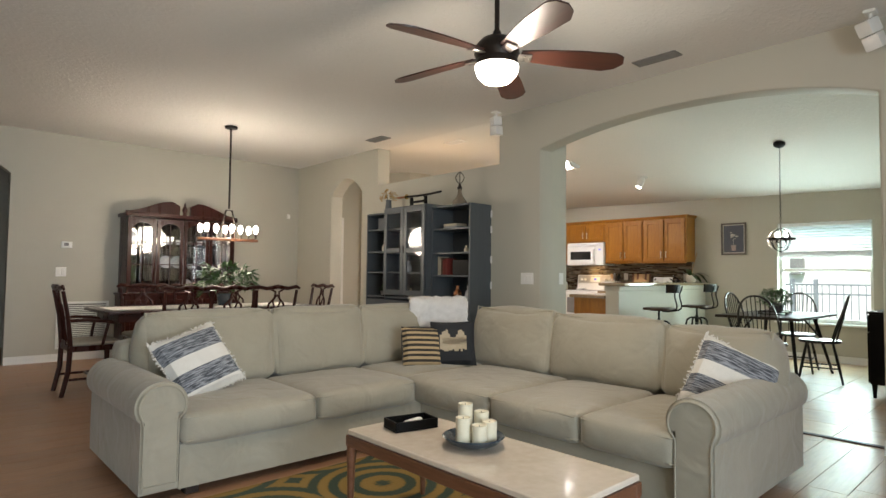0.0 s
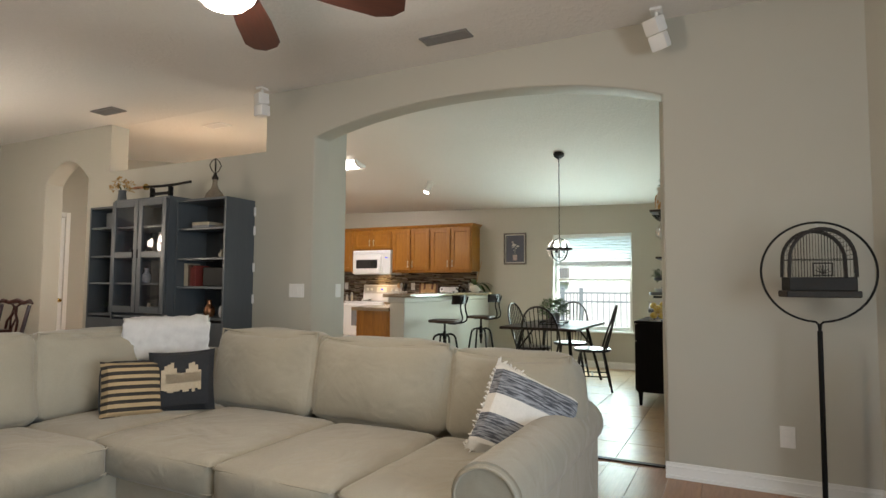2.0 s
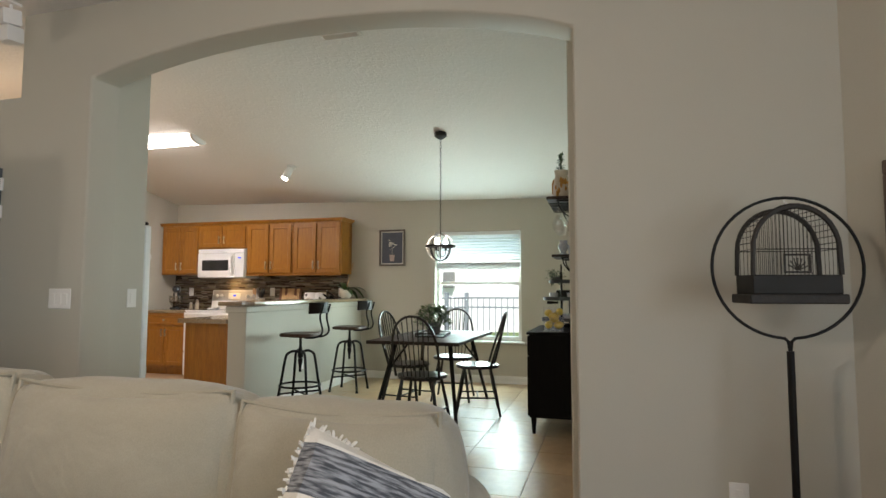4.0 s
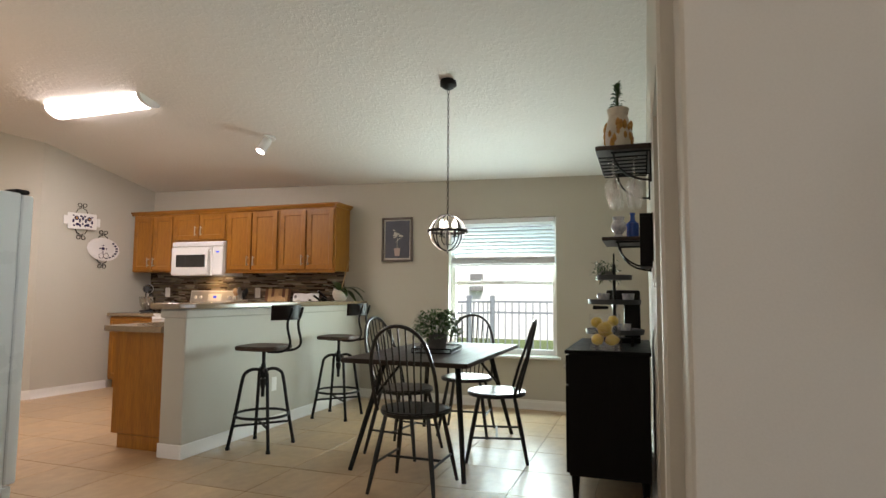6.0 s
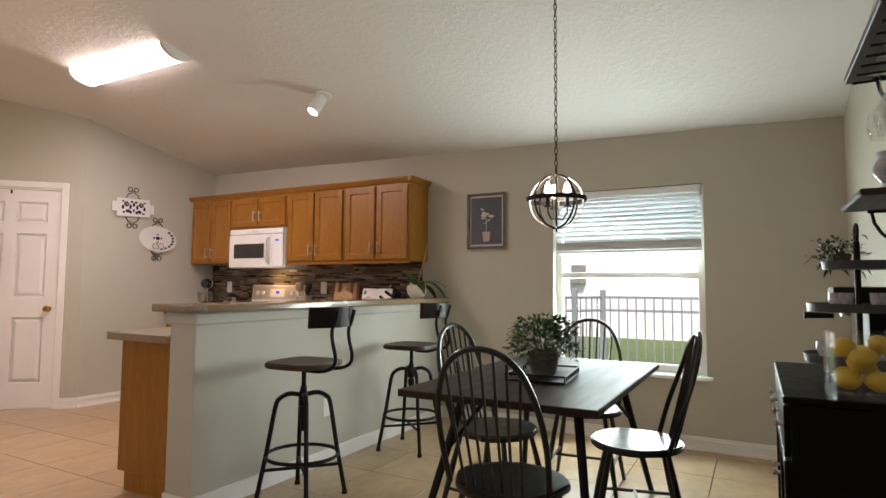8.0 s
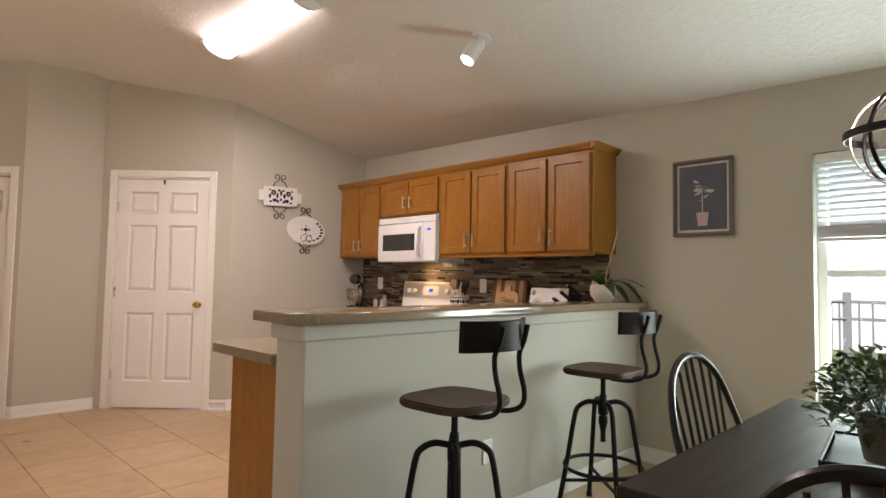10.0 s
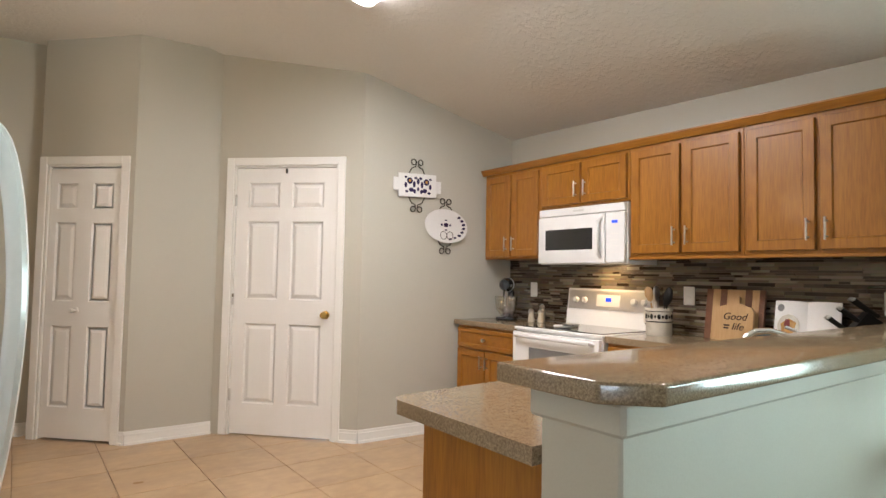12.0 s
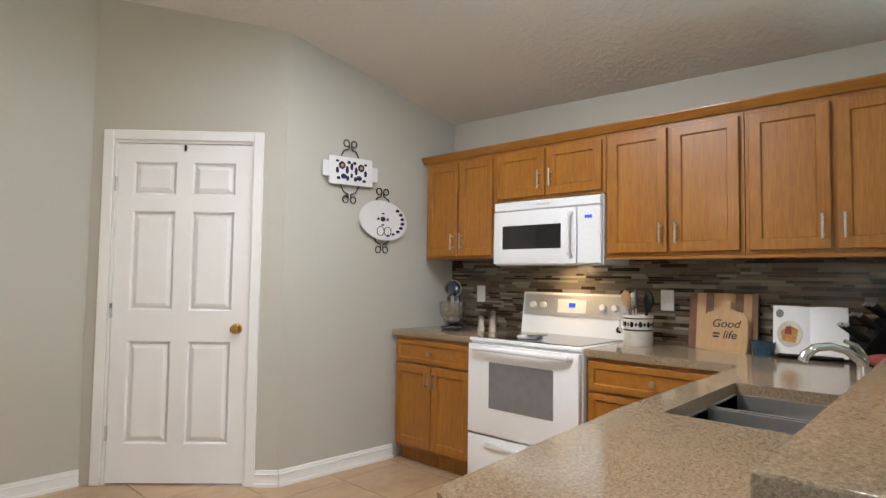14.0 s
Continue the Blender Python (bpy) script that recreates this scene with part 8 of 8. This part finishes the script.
# knife block
kb = thing("knife_block", "black knife block full of steel-tipped knives", "knife block", Matrix.Translation((9.14, 4.17, 0.8825)) @ pose(0, 0, 0, 0, 0, 118))
part("block", prism(bmesh.new(), [(-0.10, 0), (0.08, 0), (0.08, 0.06), (-0.03, 0.21), (-0.13, 0.13)], -0.06, 0.06, "y"), M_BLACKW, kb)
for i in range(3):
    for j in range(3):
        a = Vector((0.055 - 0.05 * j - 0.03, -0.04 + 0.04 * i, 0.10 + 0.045 * j))
        d = Vector((0.75, 0, 0.60)).normalized()
        part("knife_handle", sweep(bmesh.new(), [a, a + d * 0.06, a + d * 0.125], [0.010, 0.011, 0.012], n=8, flat=0.7), M_BLACKM, kb)
        part("knife_cap", sweep(bmesh.new(), [a + d * 0.122, a + d * 0.13], 0.0125, n=8, flat=0.7), M_STEEL, kb)
dc = thing("dish_cloth", "folded navy and red dish cloth by the tap", "cloth", pose(8.72, 4.10, 0.8825, 0, 0, 25))
part("cloth", soft(bmesh.new(), -0.09, -0.06, 0, 0.09, 0.06, 0.05, 0.01, 0.02, 6, 0.008), M_NAVY, dc)
part("cloth_fold", soft(bmesh.new(), -0.07, -0.05, 0.048, 0.07, 0.04, 0.085, 0.01, 0.015, 6, 0.008, 3.0), M_BOOKS[4], dc, "faded red fold")
# orchid on the bar end
M_STRAP = mat("orchid_leaf", (0.050, 0.11, 0.025), (0.025, 0.06, 0.012), 0.3, scale=8, fine=60, bump=0.03, coat=0.2)
orc = thing("orchid", "green orchid in a white pot on the bar", "plant", pose(9.10, 3.90, 1.0505) @ Matrix.Scale(1.3, 4))
part("pot", lathe(bmesh.new(), [(0, 0), (0.04, 0), (0.062, 0.03), (0.066, 0.06), (0.06, 0.085), (0.054, 0.085), (0.058, 0.06), (0, 0.05)], n=24), M_CROCK, orc)
r = random.Random(4)
for a, ln, up, dr in ((190, 0.20, 0.9, 0.5), (20, 0.22, 0.9, 1.0), (-30, 0.24, 0.8, 1.2), (100, 0.16, 0.9, 0.6), (-70, 0.20, 0.8, 0.8), (230, 0.15, 0.6, 0.9), (-15, 0.20, 0.5, 1.0)):
    bm = bmesh.new()
    prev = None
    d = Vector((math.cos(radians(a)), math.sin(radians(a)), 0))
    s = Vector((-d.y, d.x, 0))
    for i in range(8):
        t = i / 7
        c = Vector((0, 0, 0.07)) + d * ln * t + Vector((0, 0, 1)) * ln * (up * t - dr * t * t)
        w = 0.028 * math.sin(math.pi * (0.12 + 0.86 * t)) + 0.002
        row = [bm.verts.new(c - s * w + Vector((0, 0, 0.006))), bm.verts.new(c), bm.verts.new(c + s * w + Vector((0, 0, 0.006)))]
        if prev:
            for k in range(2):
                bm.faces.new((prev[k], prev[k + 1], row[k + 1], row[k]))
        prev = row
    part("leaf", bm, M_STRAP, orc, smooth=60)
part("flower_spike", sweep(bmesh.new(), [(0, 0, 0.06), (0.02, -0.02, 0.18), (0.03, -0.05, 0.30), (0.02, -0.07, 0.36)], 0.0042, n=6), M_SPOON, orc, "bare brown stake")
# plates on iron hangers on the side wall
M_IRON = mat("scrolled_iron", (0.07, 0.055, 0.045), (0.035, 0.028, 0.023), 0.5, metal=0.6, scale=12, fine=60, bump=0.05)
M_PLATEW = mat("white_glazed_plate", (0.76, 0.75, 0.73), (0.71, 0.70, 0.68), 0.15, scale=5, fine=60, bump=0.0, coat=0.5)
M_INDIGO = mat("indigo_glaze", (0.045, 0.035, 0.10), (0.025, 0.02, 0.06), 0.2, bump=0.0)


def scrolls(parent, w, zt, zb):
    for sgn, z in ((1, zt), (-1, zb)):
        for s in (-1, 1):
            pts = [(s * w * 0.45, -0.012, z - sgn * 0.03), (s * w * 0.30, -0.012, z + sgn * 0.015), (s * 0.012, -0.012, z + sgn * 0.03), (s * 0.008, -0.012, z + sgn * 0.06)]
            pts += [(s * (0.03 + 0.022 * math.cos(radians(q))), -0.012, z + sgn * (0.065 + 0.022 * math.sin(radians(q)))) for q in range(180, -160, -40)]
            part("scroll", sweep(bmesh.new(), pts, 0.004, n=6), M_IRON, parent)


def figure_dots(parent, items, m):
    bm = bmesh.new()
    for x, z, r, q in items:
        prism(bm, [(x + r * math.cos(t), z + r * q * math.sin(t)) for t in [k * math.pi / 5 for k in range(10)]], -0.0345, -0.0325, "y")
    part("glaze_pattern", bm, m, parent)


p1 = thing("wall_plate", "white square platter with an indigo pattern on an iron hanger", "plate", pose(8.385, 6.868, 1.93, 0, 0, -4.2))
part("platter", place(B(-0.17, -0.032, -0.092, 0.17, -0.018, 0.092, bevel=0.01, seg=2), pose(0, 0, 0, 0, -2, 0)), M_PLATEW, p1)
for s in (-1, 1):
    part("grip", place(B(s * 0.19 - 0.025, -0.03, -0.05, s * 0.19 + 0.025, -0.02, 0.05, bevel=0.008, seg=2), pose(0, 0, 0)), M_PLATEW, p1)
scrolls(p1, 0.16, 0.12, -0.12)
it = []
for s in (-1, 1):
    it += [(s * 0.075, 0.03, 0.026, 1.0), (s * 0.035, 0.005, 0.012, 2.2), (s * 0.06, -0.04, 0.022, 0.8), (s * 0.11, -0.005, 0.012, 1.8), (s * 0.11, 0.055, 0.012, 0.7), (s * 0.022, 0.055, 0.014, 0.8), (s * 0.10, -0.055, 0.014, 0.7), (s * 0.03, -0.05, 0.012, 1.4)]
figure_dots(p1, it + [(0, 0.03, 0.012, 2.0), (0, -0.03, 0.010, 1.6)], M_INDIGO)
bm = bmesh.new()
for s in (-1, 1):
    prism(bm, [(s * 0.075 + 0.012 * math.cos(t), 0.03 + 0.012 * math.sin(t)) for t in [k * math.pi / 5 for k in range(10)]], -0.0365, -0.0348, "y")
part("glaze_pattern", bm, M_AMBER, p1, "amber glazed dots")
p2 = thing("wall_plate", "white oval platter with a small dark pattern on an iron hanger", "plate", pose(8.657, 6.848, 1.628, 0, 0, -4.2))
part("platter", place(lathe(bmesh.new(), [(0, 0.012), (0.14, 0.012), (0.20, 0.026), (0.205, 0.03), (0.195, 0.03), (0.135, 0.018), (0, 0.018)], n=40, sy=0.66), pose(0, 0, 0, 90, 0, 0) @ pose(0, 0, 0, 0, 0, -6)), M_PLATEW, p2)
scrolls(p2, 0.16, 0.135, -0.135)
it = [(0, 0.01, 0.020, 0.9), (0, 0.048, 0.010, 0.6), (0, -0.03, 0.010, 0.6), (0.04, 0.01, 0.008, 1.2), (-0.04, 0.01, 0.008, 1.2)]
it += [(0.168 * math.cos(radians(a)), 0.108 * math.sin(radians(a)), 0.013, 0.8) for a in range(-75, 50, 17)]
bm = bmesh.new()
for x, z, r, q in it:
    prism(bm, [(x + r * math.cos(t), z + r * q * math.sin(t)) for t in [k * math.pi / 5 for k in range(10)]], -0.0245 if abs(x) < 0.1 else -0.033, -0.0185 if abs(x) < 0.1 else -0.022, "y")
part("glaze_pattern", bm, M_INDIGO, p2)
for s in (-1, 1):
    part("hanger_loop", sweep(bmesh.new(), [(s * 0.03 + 0.03 * math.cos(radians(a)), -0.036, -0.075 + 0.032 * math.sin(radians(a))) for a in range(0, 360, 30)], 0.0025, n=5, closed=True), M_IRON, p2)

# ---- outside the window ----
M_GRASS = mat("lawn_grass", (0.115, 0.16, 0.045), (0.07, 0.105, 0.028), 0.9, scale=3, fine=80, bump=0.4, depth=0.03)
setting("ground", B(-400, -400, -0.5, 400, 400, -0.13), M_GRASS, "mown green lawn round the house", "ground")
fe = thing("fence", "grey metal picket fence on the lawn", "fence")
M_FENCE = mat("grey_fence_paint", (0.22, 0.24, 0.26), (0.17, 0.19, 0.21), 0.5, scale=5, fine=60, bump=0.02)
pick = mesh_of("picket", B(-0.009, -0.009, -0.08, 0.009, 0.009, 1.02), M_FENCE, 0)
fpost = mesh_of("post", B(-0.035, -0.035, -0.13, 0.035, 0.035, 1.12, bevel=0.004), M_FENCE, 0)
for x, y in ((13.0, 3.2), (13.0, 1.35), (13.0, -0.5), (13.0, -2.35), (12.5, 3.46), (12.3, 5.2)):
    piece("post", fpost, fe, pose(x, y, 0))
for z in (0.10, 0.82, 1.0):
    part("rail", B(12.985, -2.35, z, 13.015, 3.2, z + 0.035), M_FENCE, fe)
    for a, b in (((13.0, 3.2), (12.5, 3.46)), ((12.5, 3.46), (12.3, 5.2))):
        part("rail", rod(bmesh.new(), (*a, z + 0.017), (*b, z + 0.017), 0.017, n=4), M_FENCE, fe)
for i in range(47):
    piece("picket", pick, fe, pose(13.0, -2.24 + 0.116 * i, 0))
for i in range(1, 5):
    piece("picket", pick, fe, pose(13.0 - 0.1 * i, 3.2 + 0.052 * i, 0))
for i in range(1, 15):
    piece("picket", pick, fe, pose(12.5 - 0.0133 * i, 3.46 + 0.116 * i, 0))
nb = thing("neighbour_house", "white stucco house beyond the fence", "house")
M_STUC = mat("white_stucco", (0.78, 0.76, 0.72), (0.72, 0.70, 0.66), 0.9, scale=2, fine=60, bump=0.2)
part("wall", B(20, -14, -0.13, 28, 16, 3.0), M_STUC, nb)
part("roof", prism(bmesh.new(), [(19.5, 3.0), (28.5, 3.0), (24, 5.2)], -14.5, 16.5, "y"), M_VENT, nb, "grey shingle roof")
for y in (1.9, 7.0):
    wn2 = part("window", B(19.97, y - 0.6, 0.9, 20.02, y + 0.6, 2.2), M_TRIM, nb)
    part("pane", B(19.955, y - 0.54, 0.96, 19.972, y + 0.54, 2.14), M_DARKGLASS, wn2)
part("meter_box", B(19.80, 5.25, 1.25, 20.0, 5.60, 1.75, bevel=0.01), M_VENT, nb, "grey meter box")

# ---- floors, piece by piece ----
tiles = tagged(new("floor"), "beige ceramic floor tiles with tan grout", "floor", kind="structure")
TS = 0.469
tile = mesh_of("tile", B(-TS / 2 + 0.002, -TS / 2 + 0.002, -0.011, TS / 2 - 0.002, TS / 2 - 0.002, 0.0, bevel=0.001), M_TILEF, 0)
nx, ny = 10, 18
for i in range(nx):
    for j in range(ny):
        x, y = 4.985 + TS * (i + 0.5) + 0.003, YN - 0.12 - 0.02 + TS * (j + 0.5)
        if x < XW + 0.2 and y < 8.7:
            piece("tile", tile, tiles, pose(x, y, 0))
for i in range(3):
    for j in range(3):
        piece("tile", tile, tiles, pose(4.985 + TS * (i + 0.5) + 0.003, YN - 0.14 - TS * (j + 0.5), 0))

boards = tagged(new("floor_boards"), "brown wood-look floor boards", "floor", kind="structure")
PW, PL = 0.19, 1.22
rng = random.Random(4)
near, rest = [], bmesh.new()
plank = mesh_of("floor_board", B(-PL / 2 + 0.001, -PW / 2 + 0.001, -0.011, PL / 2 - 0.001, PW / 2 - 0.001, 0.0, bevel=0.0008), M_PLANK, 0)
for j in range(64):
    y = -3.45 + PW * (j + 0.5)
    off = rng.uniform(0, PL)
    for i in range(-1, 8):
        x0, x1 = -3.0 + PL * i - off + PL * 0.3, -3.0 + PL * (i + 1) - off + PL * 0.3
        x0, x1 = max(x0, -3.05), min(x1, 4.978)
        if x1 - x0 < 0.03 or y > 8.6:
            continue
        ob = piece("floor_board", plank, boards, pose((x0 + x1) / 2, y, 0))
        ob.scale = ((x1 - x0) / PL, 1, 1)
        near.append((abs(x0 - 1.5) + abs(y - 2), ob))
near.sort(key=lambda q: q[0])
for _, ob in near[300:]:
    c = bmesh.new()
    c.from_mesh(ob.data)
    c.transform(ob.matrix_basis)
    tmp = bpy.data.meshes.new("tmp")
    c.to_mesh(tmp)
    rest.from_mesh(tmp)
    c.free()
    bpy.data.meshes.remove(tmp)
    bpy.data.objects.remove(ob)
far_boards = part("far_floor_boards", rest, M_PLANK, boards, smooth=0)
far_boards["kind"] = "stuff"
solid("threshold", B(4.955, 0.75, 0.0, 5.01, 3.515, 0.009, bevel=0.004), M_ESP, "dark wooden threshold strip under the arch", "threshold")
